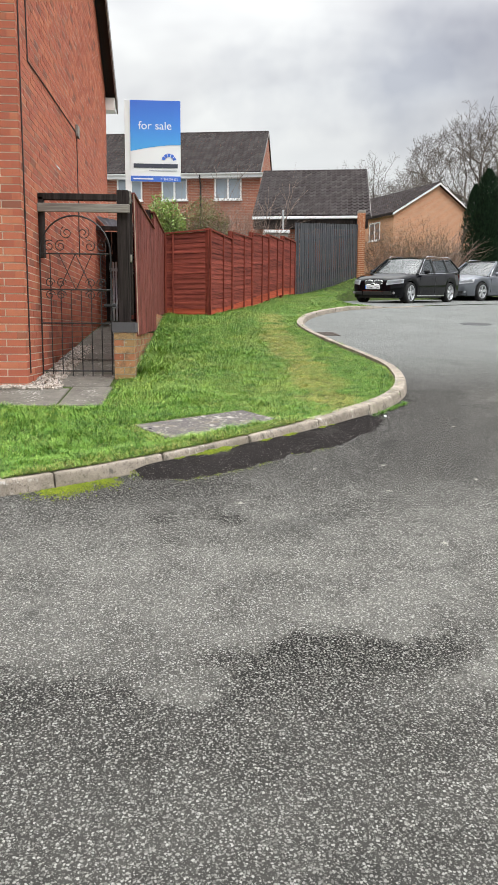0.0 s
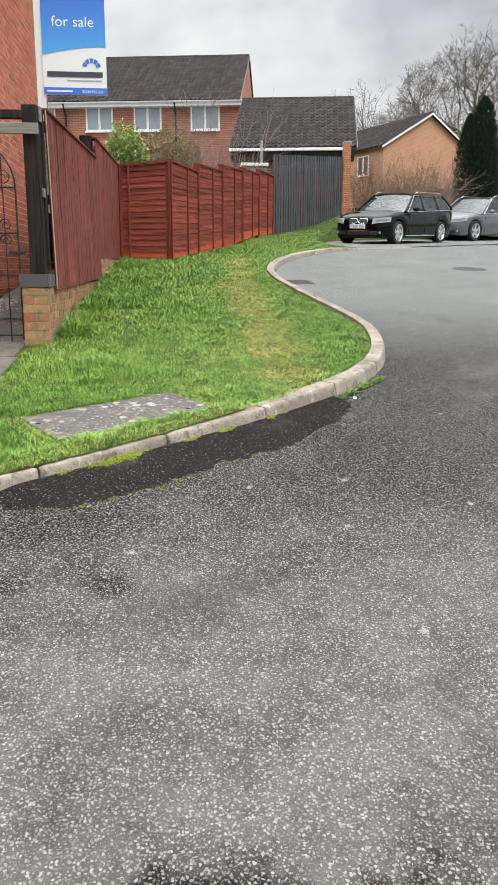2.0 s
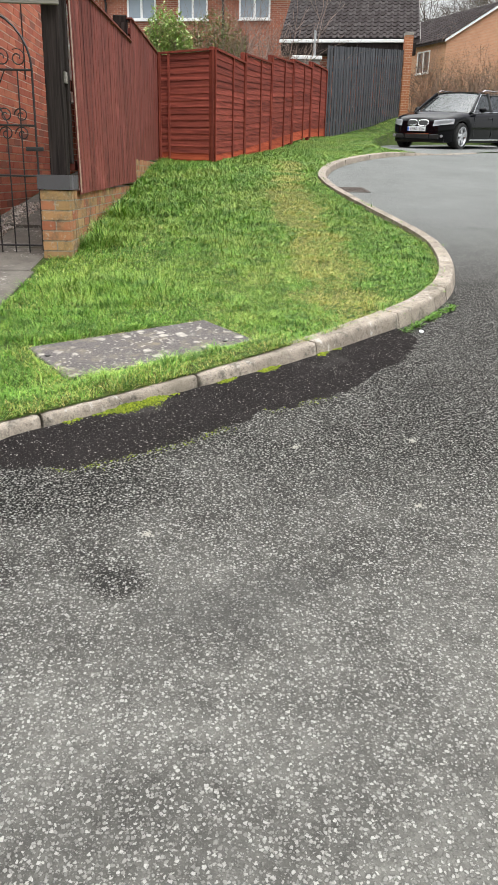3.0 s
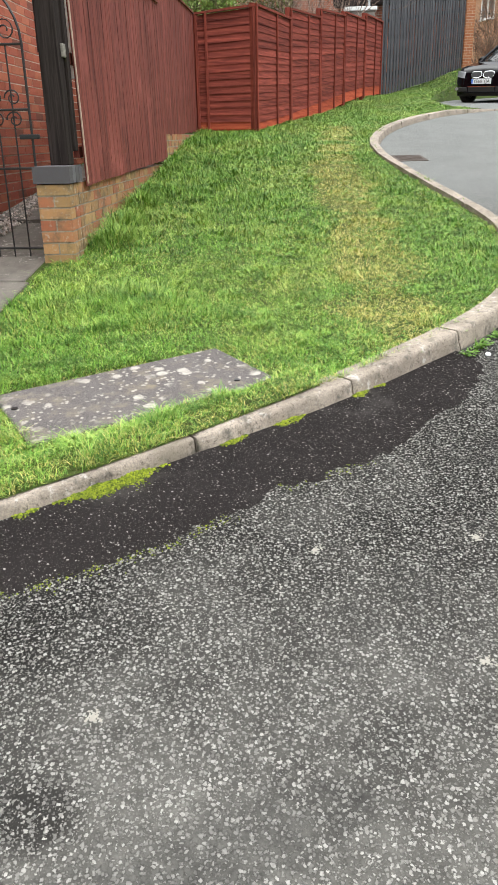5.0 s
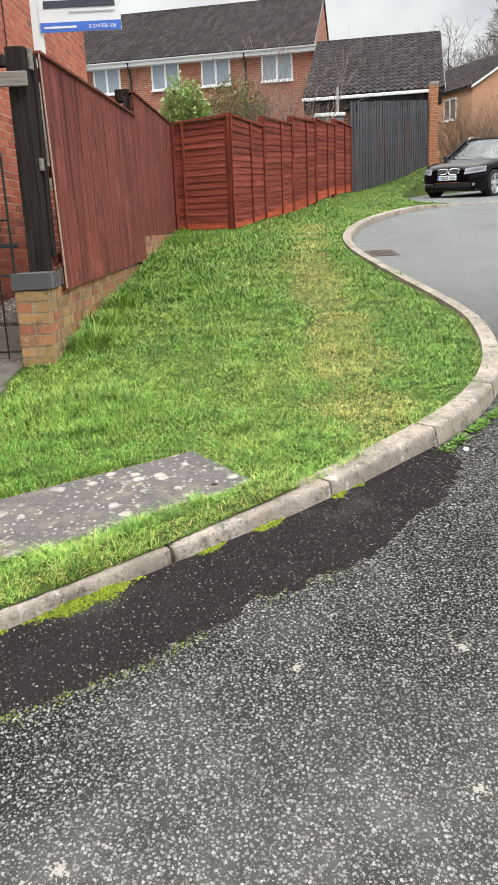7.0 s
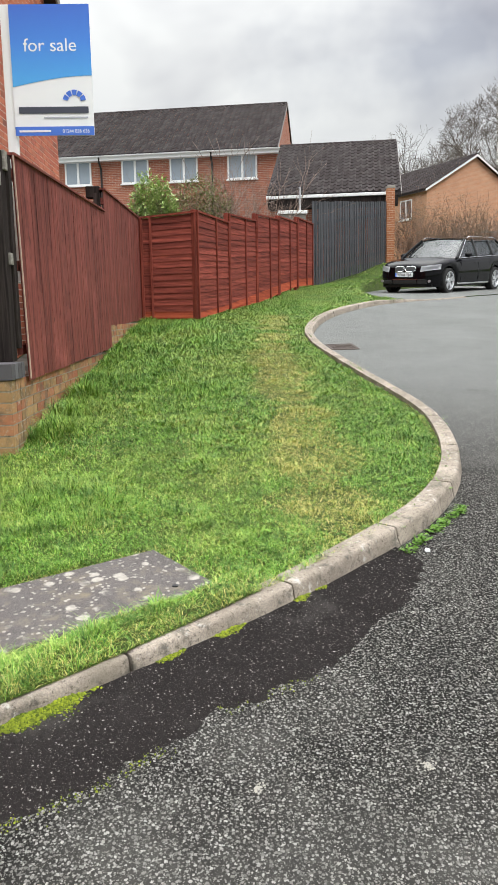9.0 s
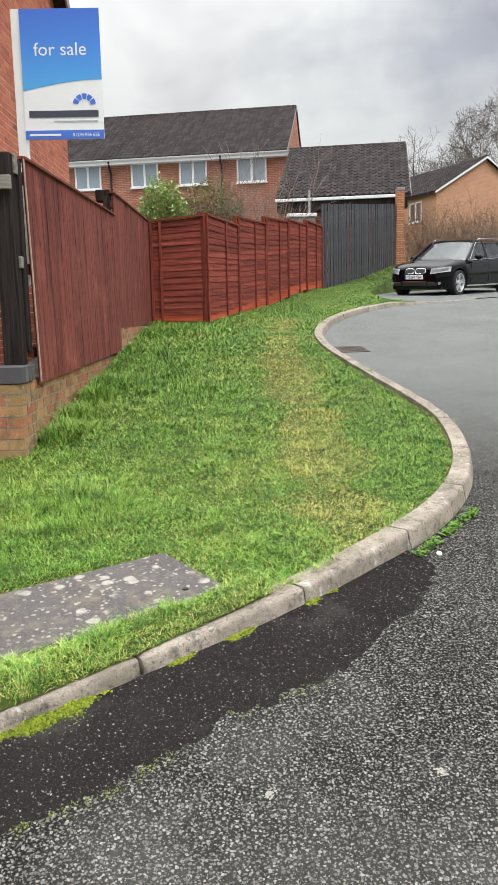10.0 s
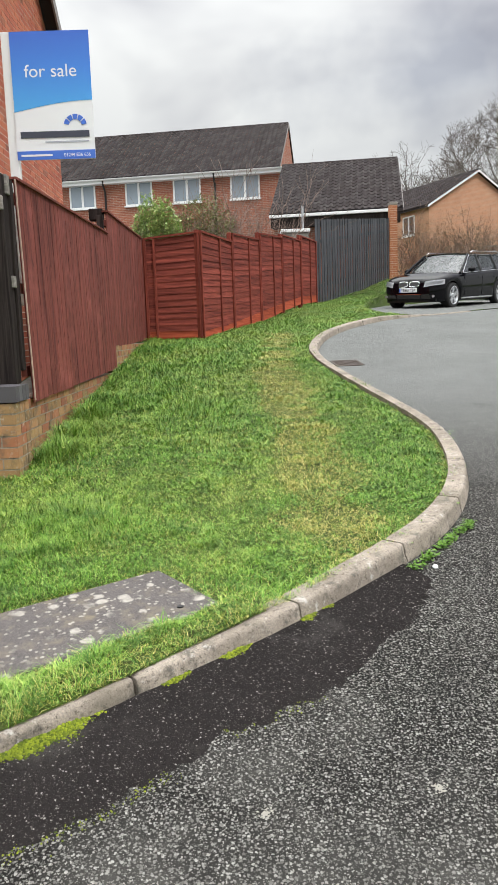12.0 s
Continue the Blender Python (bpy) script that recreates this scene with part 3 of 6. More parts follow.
# ======== fences ========
def board_fence(name, label, y0, y1, top0, top1, low0, low1, x=-0.04, lean=0.0):
    """Vertical feather-edge boards along y, facing +x, with rails and capping behind."""
    f = thing(name, label, "fence", "garden fence panels")
    n = round((y1 - y0) / 0.145)
    for i in range(n):
        a, b = y0 + (y1 - y0) * i / n, y0 + (y1 - y0) * (i + 1) / n
        ta, la = (top0 + (top1 - top0) * (i + 0.5) / n), (low0 + (low1 - low0) * (i + 0.5) / n)
        ta += random.uniform(-0.004, 0.004)
        la += random.uniform(-0.006, 0.006)
        w = b - a + 0.008
        prof = [(0.0, 0.0), (0.0, w), (0.0072, w), (0.0088, 0.0)]
        bm = bmesh.new()
        prism(bm, [(px, py) for px, py in prof], "z", 0, ta - la)
        o = part("board", bm, BOARD, f)
        o.matrix_basis = pose(x - 0.012 + random.uniform(-0.0007, 0.0007) - math.tan(radians(lean)) * (ta - la), a, la, 0, lean + random.uniform(-0.08, 0.08), 0)
    for zf in (0.12, 0.5, 0.9):
        za, zb = low0 + (top0 - low0) * zf, low1 + (top1 - low1) * zf
        bm = bmesh.new()
        prism(bm, [(y0, za), (y1, zb), (y1, zb + 0.07), (y0, za + 0.07)], "x", x - 0.05, x - 0.012)
        part("rail", bm, BOARD, f)
    bm = bmesh.new()
    prism(bm, [(y0 - 0.01, top0), (y1 + 0.01, top1), (y1 + 0.01, top1 + 0.018), (y0 - 0.01, top0 + 0.018)], "x", x - 0.055, x + 0.018)
    part("capping", bm, BOARD, f)
    return f


board_fence("garden_fence", "dark red-brown stained vertical board fence panel on a low brick wall", 0.50, 4.40, 2.05, 2.185, 0.485, 0.565, lean=-1.1)
board_fence("garden_fence", "dark red-brown stained vertical board fence panel stepped higher along the slope", 4.42, 7.93, 2.44, 2.545, 0.815, 0.885)


def lap_panel(p0, p1, z0, z1, top0, top1, posts=(True, True), mid=0.58, wavy=0.013, label="red-brown waney lap fence panel with slim uprights"):
    """Horizontal overlapping slats between uprights, seen on the side to the right of p0 -> p1."""
    a, b = Vector(p0), Vector(p1)
    d = b - a
    L = d.length
    ang = math.degrees(math.atan2(d.y, d.x))
    f = thing("lap_fence", label, "fence", "lap fence panels", at=pose(a.x, a.y, z0, 0, 0, ang))
    H0, H1 = top0 - z0, top1 - z0
    n = 17
    for i in range(n):
        u, v = i / n, (i + 1.25) / n
        bm = bmesh.new()
        seg = 8
        lo, hi = [], []
        ph = random.uniform(0, 10)
        for k in range(seg + 1):
            xx = 0.02 + (L - 0.04) * k / seg
            hh = (H0 + (H1 - H0) * k / seg) - 0.03
            wav = wavy * noise.noise(Vector((xx * 4, ph, 0)))
            base = 0.02 + (z1 - z0) * k / seg
            zl = base + (hh - base) * u + wav
            zh = min(base + (hh - base) * v, hh)
            lo.append((xx, zl))
            hi.append((xx, zh))
        for k in range(seg):
            q = []
            for (xx, zz), off in ((lo[k], 0.016), (lo[k + 1], 0.016), (hi[k + 1], 0.002), (hi[k], 0.002)):
                q.append(((xx, -off, zz), (xx, -off + 0.007, zz)))
            front = [bm.verts.new(t[0]) for t in q]
            back = [bm.verts.new(t[1]) for t in q]
            bm.faces.new(front)
            bm.faces.new(back[::-1])
            for e in range(4):
                bm.faces.new((front[e], back[e], back[(e + 1) % 4], front[(e + 1) % 4]))
        bmesh.ops.remove_doubles(bm, verts=bm.verts, dist=1e-5)
        bmesh.ops.recalc_face_normals(bm, faces=bm.faces)
        part("slat", bm, LAP if i > 1 else LAP_FRESH, f, "" if i > 1 else "freshly stained orange-red slat")
    for k in (0.0, mid, 1.0):
        xx = (L - 0.04) * k
        hh = H0 + (H1 - H0) * k
        part("upright", boxed(xx, -0.040, (z1 - z0) * k - 0.02, xx + 0.040, -0.014, hh - 0.02, bevel=0.003), LAP_FRAME, f)
    bm = bmesh.new()
    prism(bm, [(0, H0 - 0.02), (L, H1 - 0.02), (L, H1 + 0.012), (0, H0 + 0.012)], "y", -0.042, 0.02)
    part("capping", bm, LAP_FRAME, f)
    for k, on in enumerate(posts):
        if on:
            xx = L * k
            part("post", boxed(xx - 0.04, 0.0, -0.1, xx + 0.04, 0.075, (H0, H1)[k] + 0.02, bevel=0.004), LAP_FRAME, f)
    return f


lap_panel((-0.03, 8.0), (0.90, 8.0), 0.80, 0.78, 2.56, 2.65, mid=0.17, wavy=0.003, label="narrow red-brown lap fence panel facing the verge")
LAP_DIR = Vector((2.80, 8.11)).normalized()
LAP_RUN = [(0.0, 1.62, 0.76, 0.93, 2.66, 2.65), (1.64, 3.36, 0.93, 1.16, 2.80, 2.87), (3.40, 5.10, 1.16, 1.40, 3.0, 3.10), (5.14, 6.85, 1.42, 1.62, 3.16, 3.21), (6.89, 8.58, 1.62, 1.72, 3.33, 3.36)]
for s0, s1, z0, z1, t0, t1 in LAP_RUN:
    a = Vector((0.90, 8.0)) + LAP_DIR * s0
    b = Vector((0.90, 8.0)) + LAP_DIR * s1
    lap_panel(a, b, z0, z1, t0, t1)

grey = thing("slatted_fence", "tall dark grey painted fence of narrow vertical slats", "fence")
g0, g1 = Vector((3.70, 16.08)), Vector((6.70, 20.98))
gd = (g1 - g0).normalized()
gang = math.degrees(math.atan2(gd.y, gd.x))
gn = 62
for i in range(gn):
    u = (i + 0.5) / gn
    p = g0.lerp(g1, u)
    low, top = 1.68 + (2.55 - 1.68) * u, 3.94 + (4.60 - 3.94) * u + random.uniform(-0.012, 0.012)
    wd = (g1 - g0).length / gn
    bm = boxed(-wd * 0.42, -0.012 + (i % 2) * 0.016, 0, wd * 0.42, 0.006 + (i % 2) * 0.016, top - low)
    o = part("slat", bm, GREY_BOARD, grey)
    o.matrix_basis = pose(p.x, p.y, low, random.uniform(-0.3, 0.3), 0, gang)
for zf in (0.2, 0.8):
    bm = bmesh.new()
    L = (g1 - g0).length
    prism(bm, [(0, 2.04 * zf), (L, 2.03 * zf + 0.87), (L, 2.03 * zf + 0.95), (0, 2.04 * zf + 0.08)], "y", 0.03, 0.07)
    o = part("rail", bm, GREY_BOARD, grey)
    o.matrix_basis = pose(g0.x, g0.y, 1.68, 0, 0, gang)


# ======== brickwork ========
def brick_mesh(name, l, w, h, mat, b=0.003):
    bm = boxed(-l / 2, -w / 2, -h / 2, l / 2, w / 2, h / 2)
    me = bpy.data.meshes.new(name)
    bm.to_mesh(me)
    bm.free()
    me.materials.append(mat)
    return me


CUBE_F = ((0, 3, 2, 1), (4, 5, 6, 7), (0, 1, 5, 4), (1, 2, 6, 5), (2, 3, 7, 6), (3, 0, 4, 7))


class Pile:
    """Many small boxes joined into one mesh."""

    def __init__(self):
        self.v, self.f = [], []

    def box(self, m, l, w, h):
        k = len(self.v)
        for z in (-h / 2, h / 2):
            for x, y in ((-l / 2, -w / 2), (l / 2, -w / 2), (l / 2, w / 2), (-l / 2, w / 2)):
                self.v.append(tuple(m @ Vector((x, y, z))))
        self.f += [tuple(k + q for q in face) for face in CUBE_F]

    def put(self, name, mat, parent, label=""):
        o = from_arrays(name, self.v, self.f, mat)
        o.parent = parent
        return tagged(o, label, kind="stuff")


def brick_wall(parent, origin, direction, length, z0, z1, mat, normal, part_zone=None, depth=0.10, bond=0.0, name="brick", cut=None):
    """Stretcher-bond facing bricks from origin along direction, facing normal. Bricks for which part_zone(s, z) holds are parts; the rest are joined."""
    o, d, nrm = Vector(origin), Vector(direction).normalized(), Vector(normal).normalized()
    ang = math.degrees(math.atan2(d.y, d.x))
    me = {}
    rest = Pile()
    rows = int((z1 - z0) / 0.075)
    for r in range(rows):
        z = z0 + 0.075 * (r + 0.5)
        s = -0.1125 * (r % 2) + bond
        while s < length - 0.01:
            a, b = max(s, 0.0), min(s + 0.215, length)
            if b - a > 0.03 and not (cut and cut((a + b) / 2, z)):
                c = (a + b) / 2
                p = o + d * c - nrm * (depth / 2 - random.uniform(0, 0.003))
                l = round(b - a, 3)
                if part_zone and part_zone(c, z):
                    if l not in me:
                        me[l] = brick_mesh("brick", l, depth, 0.065, mat)
                    linked(name, me[l], parent, pose(p.x, p.y, z, 0, 0, ang))
                else:
                    rest.box(pose(p.x, p.y, z, 0, 0, ang), l, depth, 0.065)
            s += 0.225
    if rest.v:
        rest.put("brickwork", mat, parent)


# near house: street front and gable side
WX, WY0, WY1, EAVE = -1.05, -0.50, 6.75, 5.05
near_house = thing("near_house", "red brick two-storey house with a plain gable side wall", "house")
RISE = math.tan(radians(40))
MID = (WY0 + WY1) / 2
gable = [(WY0, -0.6), (WY1, -0.6), (WY1, EAVE), (MID, EAVE + RISE * (MID - WY0)), (WY0, EAVE)]
bm = bmesh.new()
prism(bm, [(min(max(y, WY0 + 0.002), WY1), z) for y, z in gable], "x", WX - 7.0, WX - 0.002)
part("wall_core", bm, MORTAR, near_house, "sandy mortar joints")
brick_wall(near_house, (WX, WY1, 0), (0, -1, 0), WY1 - WY0, -0.3, EAVE + 3.0, RED_BRICK, (1, 0, 0), lambda s, z: s > 4.6 and z < 1.2,
           cut=lambda s, z: z > EAVE + RISE * min(s, WY1 - WY0 - s) - 0.02)
brick_wall(near_house, (WX - 3.0, WY0 - 0.001, 0), (1, 0, 0), 3.0, -0.3, EAVE, RED_BRICK, (0, -1, 0), lambda s, z: s > 1.9 and z < 1.6)


def tiled_slope(parent, m, width, run, pitch, mat, tile_w=0.215, gauge=0.345, parts=False):
    """Interlocking tiles with a rolled edge on a slope; m puts the eave's left end, x along the eave, y up the roof's plan."""
    slope = run / math.cos(pitch)
    nx, ny = round(width / tile_w), round(slope / gauge)
    tw, g = width / nx, slope / ny
    prof = [(0.0, 0.0), (0.28, -0.006), (0.45, 0.0), (0.58, 0.034), (0.75, 0.052), (0.92, 0.034), (1.0, 0.004)]
    tv = [(x * tw, y, z + lift) for y, lift in ((-0.02, 0.034), (g + 0.03, 0.006)) for x, z in prof]
    tv += [(x * tw, -0.02, z + 0.012) for x, z in prof]
    k = len(prof)
    tf = [(i, i + 1, k + i + 1, k + i) for i in range(k - 1)] + [(2 * k + i, 2 * k + i + 1, i + 1, i) for i in range(k - 1)]
    tilt = m @ Matrix.Rotation(pitch, 4, "X")
    if parts:
        me = bpy.data.meshes.new("tile")
        me.from_pydata(tv, [], tf)
        me.materials.append(mat)
    V, F = [], []
    for r in range(ny):
        for c in range(nx):
            q = tilt @ Matrix.Translation((c * tw, r * g, random.uniform(0, 0.004)))
            if parts:
                linked("tile", me, parent, q)
            else:
                b = len(V)
                V += [tuple(q @ Vector(p)) for p in tv]
                F += [tuple(b + i for i in f) for f in tf]
    if V:
        o = from_arrays("tiling", V, F, mat)
        o.parent = parent
        tagged(o, kind="stuff")


def gable_roof(parent, m, width, depth, eave, pitch, mat, parts=False, over=0.25, back=True):
    """Roof over a block: x along the eave from 0 to width, y from the front (0) to the back (depth)."""
    half = depth / 2 + over
    rise = half * math.tan(pitch)
    e = eave - over * math.tan(pitch)
    bm = bmesh.new()
    prism(bm, [(-over, e - 0.03), (depth / 2, e + rise - 0.03), (depth + over, e - 0.03), (depth + over, e - 0.12), (depth / 2, e + rise - 0.14), (-over, e - 0.12)], "x", 0.0, width, m)
    part("roof_deck", bm, TILE, parent)
    tiled_slope(parent, m @ pose(0, -over, e), width, half, pitch, mat, parts=parts)
    if back:
        tiled_slope(parent, m @ pose(width, depth + over, e, 0, 0, 180), width, half, pitch, mat)
    n = int(width / 0.42)
    for i in range(n):
        bm = bmesh.new()
        pts = [(0.11 * math.cos(a), 0.09 * math.sin(a) - 0.02) for a in [math.pi * k / 6 for k in range(7)]]
        prism(bm, pts, "x", i * width / n, (i + 1) * width / n - 0.01, m @ pose(0, depth / 2, e + rise))
        part("ridge_tile", bm, mat, parent)
    return e, rise


roof = gable_roof(near_house, pose(WX - 7.2, WY0, 0), 7.38, WY1 - WY0, EAVE, radians(40), TILE)


def bargeboard(parent, m, x, depth, e, rise, over, mat=None, deep=0.21, label="white bargeboard"):
    """Two sloping boards on a gable's edge at x, and the boxed end at the eave."""
    half = depth / 2 + over
    for sgn in (0, 1):
        bm = bmesh.new()
        y0, y1 = (-over, depth / 2) if sgn == 0 else (depth + over, depth / 2)
        prism(bm, [(y0, e - 0.01 - deep), (y1, e + rise - 0.01 - deep), (y1, e + rise - 0.01), (y0, e - 0.01)], "x", x, x + 0.025, m)
        part("bargeboard", bm, mat or WHITE, parent, label)
        bm = bmesh.new()
        prism(bm, [(y0, e - 0.12), (y1, e + rise - 0.12), (y1, e + rise - 0.10), (y0, e - 0.10)], "x", x - 0.2, x, m)
        part("soffit", bm, mat or WHITE, parent)


bargeboard(near_house, pose(0, WY0, 0), WX + 0.18, WY1 - WY0, roof[0], roof[1], 0.25, BARGE, 0.2, "grey-brown bargeboard")
part("soffit_box", boxed(WX - 0.2, WY1 - 0.02, EAVE - 0.42, WX + 0.17, WY1 + 0.25, EAVE - 0.2, bevel=0.004), WHITE, near_house, "white boxed eave end")

# pier and low wall under the fence
pier = thing("brick_pier", "small buff and red brick gate pier with blue coping", "pier")
part("pier_core", boxed(-0.222, 0.003, -0.15, -0.013, 0.322, 0.52), PIER_MORTAR, pier)
for r in range(9):
    z = 0.52 - 0.075 * (r + 0.5) + 0.005
    if r % 2 == 0:
        bl = [(-0.1175, 0.05, 0.215, 0.1025), (-0.1175, 0.165, 0.215, 0.1025), (-0.1175, 0.276, 0.215, 0.1)]
    else:
        bl = [(-0.174, 0.1075, 0.1025, 0.215), (-0.061, 0.1075, 0.1025, 0.215), (-0.1175, 0.276, 0.215, 0.1)]
    for x, y, l, w in bl:
        linked("brick", brick_mesh("brick", l, w, 0.065, BUFF_BRICK), pier, pose(x, y, z))
for k in range(4):
    linked("coping_brick", brick_mesh("coping_brick", 0.245, 0.072, 0.105, BLUE_BRICK), pier, pose(-0.118, 0.026 + 0.0815 * k, 0.580))["label"] = "blue-black engineering coping brick"
part("coping_core", boxed(-0.235, -0.005, 0.53, 0.0, 0.305, 0.625), PIER_MORTAR, pier)

low_wall = thing("low_wall", "low buff brick wall stepping up under the fence", "wall")
part("wall_core", boxed(-0.20, 0.34, -0.2, -0.048, 4.4, 0.50), PIER_MORTAR, low_wall)
part("wall_core", boxed(-0.20, 4.4, 0.2, -0.048, 8.0, 0.83), PIER_MORTAR, low_wall)
brick_wall(low_wall, (-0.045, 0.335, 0), (0, 1, 0), 4.07, -0.085, 0.52, BUFF_BRICK, (1, 0, 0), lambda s, z: True)
brick_wall(low_wall, (-0.045, 4.41, 0), (0, 1, 0), 3.55, 0.32, 0.85, BUFF_BRICK, (1, 0, 0), lambda s, z: True)
bm = boxed(-0.20, 0.34, 0.50, -0.052, 4.4, 0.515)
part("wall_top", bm, CONCRETE, low_wall)
part("wall_top", boxed(-0.20, 4.4, 0.83, -0.052, 8.0, 0.845), CONCRETE, low_wall)


# ======== houses behind ========
def window_unit(parent, m, w, h, mullions=(0.5,), curtain=True):
    """White framed window: frame, sill, sashes and panes; x from 0 to w, z from 0 to h, facing -y."""
    fr = part("window_frame", bmesh.new(), WHITE, parent)
    bm = bmesh.new()
    t = 0.07
    box(bm, 0, -0.02, 0, t, 0.06, h)
    box(bm, w - t, -0.02, 0, w, 0.06, h)
    box(bm, t, -0.02, 0, w - t, 0.06, t)
    box(bm, t, -0.02, h - t, w - t, 0.06, h)
    for u in mullions:
        box(bm, u * w - 0.045, -0.025, t, u * w + 0.045, 0.06, h - t)
    bm.to_mesh(fr.data)
    bm.free()
    fr.matrix_basis = m
    o = part("window_sill", boxed(-0.05, -0.09, -0.06, w + 0.05, 0.03, 0.0, bevel=0.006), WHITE, parent)
    o.matrix_basis = m
    us = [0, *mullions, 1]
    for a, b in zip(us, us[1:]):
        o = part("pane", boxed(a * w + 0.045, 0.02, t, b * w - 0.045, 0.03, h - t), WINDOW_GLASS, parent)
        o.matrix_basis = m


hm = pose(3.62, 29.50, 0, 0, 0, -9.8)
row_house = thing("row_house", "red brick terrace with dark tiled roof and white windows", "house")
HW, HD, HE = 17.0, 8.4, 8.30
bm = bmesh.new()
prism(bm, [(0, 2.0), (HD, 2.0), (HD, HE), (HD / 2, HE + HD / 2 * math.tan(radians(33))), (0, HE)], "x", -HW, 0, hm)
part("wall", bm, FAR_BRICK, row_house)
re_, rr_ = gable_roof(row_house, hm @ pose(-HW - 0.1, 0, 0), HW + 0.14, HD, HE, radians(33), TILE, over=0.3)
bargeboard(row_house, hm, 0.04, HD, re_, rr_, 0.3, BARGE, 0.10, "thin grey verge board")
part("fascia", boxed(-HW, -0.34, re_ - 0.24, 0.15, -0.31, re_ - 0.02, hm), WHITE, row_house, "white fascia board")
part("soffit", boxed(-HW, -0.31, re_ - 0.24, 0.15, 0.0, re_ - 0.22, hm), WHITE, row_house)
bm = bmesh.new()
prism(bm, [(-0.34 - 0.055 + 0.055 * math.cos(a), re_ - 0.05 + 0.055 * math.sin(a)) for a in [math.pi + math.pi * k / 6 for k in range(7)]], "x", -HW, 0.18, hm)
part("gutter", bm, WHITE, row_house)
for x0, x1 in ((-2.22, -0.90), (-4.83, -3.56), (-7.06, -5.80), (-9.72, -8.48), (-12.6, -11.3)):
    window_unit(row_house, hm @ pose(x0, -0.03, 6.88), x1 - x0, 1.15)
for xp in (-8.0, -2.9):
    bm = bmesh.new()
    tube(bm, [hm @ Vector(p) for p in ((xp, -0.36, re_ - 0.1), (xp, -0.3, re_ - 0.3), (xp, -0.06, re_ - 0.55), (xp, -0.06, 3.0))], 0.045, sides=8)
    part("downpipe", bm, BLACK_PLASTIC, row_house)

gm = pose(7.36, 21.83, 0, 0, 0, -9.8)
garage = thing("garage", "brick garage with a steep dark pantile roof", "garage")
GW, GD, GE = 4.62, 9.2, 4.98
bm = bmesh.new()
prism(bm, [(0.25, 1.6), (GD, 1.6), (GD, GE), (GD / 2, GE + (GD / 2) * math.tan(radians(28.5))), (0.25, GE)], "x", -GW + 0.1, -0.2, gm)
part("wall", bm, FAR_BRICK, garage)
ge_, gr_ = gable_roof(garage, gm @ pose(-GW, 0, 0), GW, GD, GE + 0.2, radians(28.5), TILE, parts=True, over=0.25)
bargeboard(garage, gm, 0.0, GD, ge_, gr_, 0.25, BARGE, 0.09, "thin grey verge board")
part("gutter", boxed(-GW, -0.34, ge_ - 0.13, -0.40, -0.25, ge_ - 0.03, gm, bevel=0.01), WHITE, garage, "white gutter")
part("fascia", boxed(-GW + 0.05, -0.25, ge_ - 0.45, -0.1, 0.2, ge_ - 0.12, gm), DARK_WOOD, garage)
gp = thing("brick_pillar", "tall narrow orange brick garden pillar", "pillar")
part("pillar_core", boxed(6.72, 20.93, 2.2, 6.955, 21.17, 5.02), MORTAR, gp)
for r in range(38):
    z = 2.25 + 0.075 * r
    for k in range(2):
        l = (0.17, 0.075) if r % 2 else (0.075, 0.17)
        x = 6.71 + (0 if k == 0 else l[0] + 0.01) + l[k] / 2
        linked("brick", brick_mesh("brick", l[k], 0.26, 0.065, ORANGE_BRICK), gp, pose(x, 21.05, z))
part("pillar_cap", boxed(6.70, 20.91, 5.02, 6.975, 21.19, 5.12, bevel=0.01), GREY_WOOD, gp, "white weathered cap")

# far house beyond the cars
def far_house(x0, x1, y, depth, eave, pitch, label, turn=0.0):
    h = thing("far_house", label, "house")
    w = x1 - x0
    m = pose(x0, y, 0, 0, 0, turn)
    mid, rise = w / 2, w / 2 * math.tan(pitch)
    bm = bmesh.new()
    prism(bm, [(0, 2.0), (w, 2.0), (w, eave), (mid, eave + rise), (0, eave)], "y", 0, depth, m)
    part("wall", bm, FAR_ORANGE, h)
    q = m @ pose(0, depth, 0, 0, 0, -90)
    e, r = gable_roof(h, q @ pose(-0.2, 0, 0), depth + 0.4, w, eave, pitch, TILE, over=0.25)
    bargeboard(h, q, depth + 0.2, w, e, r, 0.25, WHITE, 0.13)
    bargeboard(h, q, -0.2, w, e, r, 0.25, WHITE, 0.13)
    for k in range(3):
        window_unit(h, m @ pose(-0.02, 1.2 + depth / 3 * k + 1.4, eave - 1.7, 0, 0, -90), 1.2, 1.2)
    return h


far_house(13.35, 20.65, 42, 9.0, 8.4, radians(30), "orange brick house with a plain gable end and dark roof", 24)


# second brick house beyond the conifer
far_house(17.25, 25.0, 34, 9.0, 8.0, radians(37), "orange brick house with a white-edged gable beside the conifer", -26)

# ======== gate, posts and beams ========
gate_post = thing("gate_post", "dark weathered timber gate post standing on the brick pier", "post")
part("post", boxed(-0.205, 0.30, 0.63, -0.075, 0.43, 2.06, bevel=0.006), DARK_WOOD, gate_post)
part("back_board", boxed(-0.215, 0.42, 0.72, -0.052, 0.492, 2.04, bevel=0.003), DARK_WOOD, gate_post)
part("fixing_block", boxed(-0.075, 0.36, 1.30, -0.055, 0.43, 1.38, bevel=0.003), GREY_WOOD, gate_post, "pale fixing block")
part("fixing_block", boxed(-0.075, 0.36, 1.93, -0.055, 0.43, 2.06, bevel=0.003), GREY_WOOD, gate_post, "pale fixing block")
wall_post = thing("wall_post", "dark timber upright fixed to the house wall", "post")
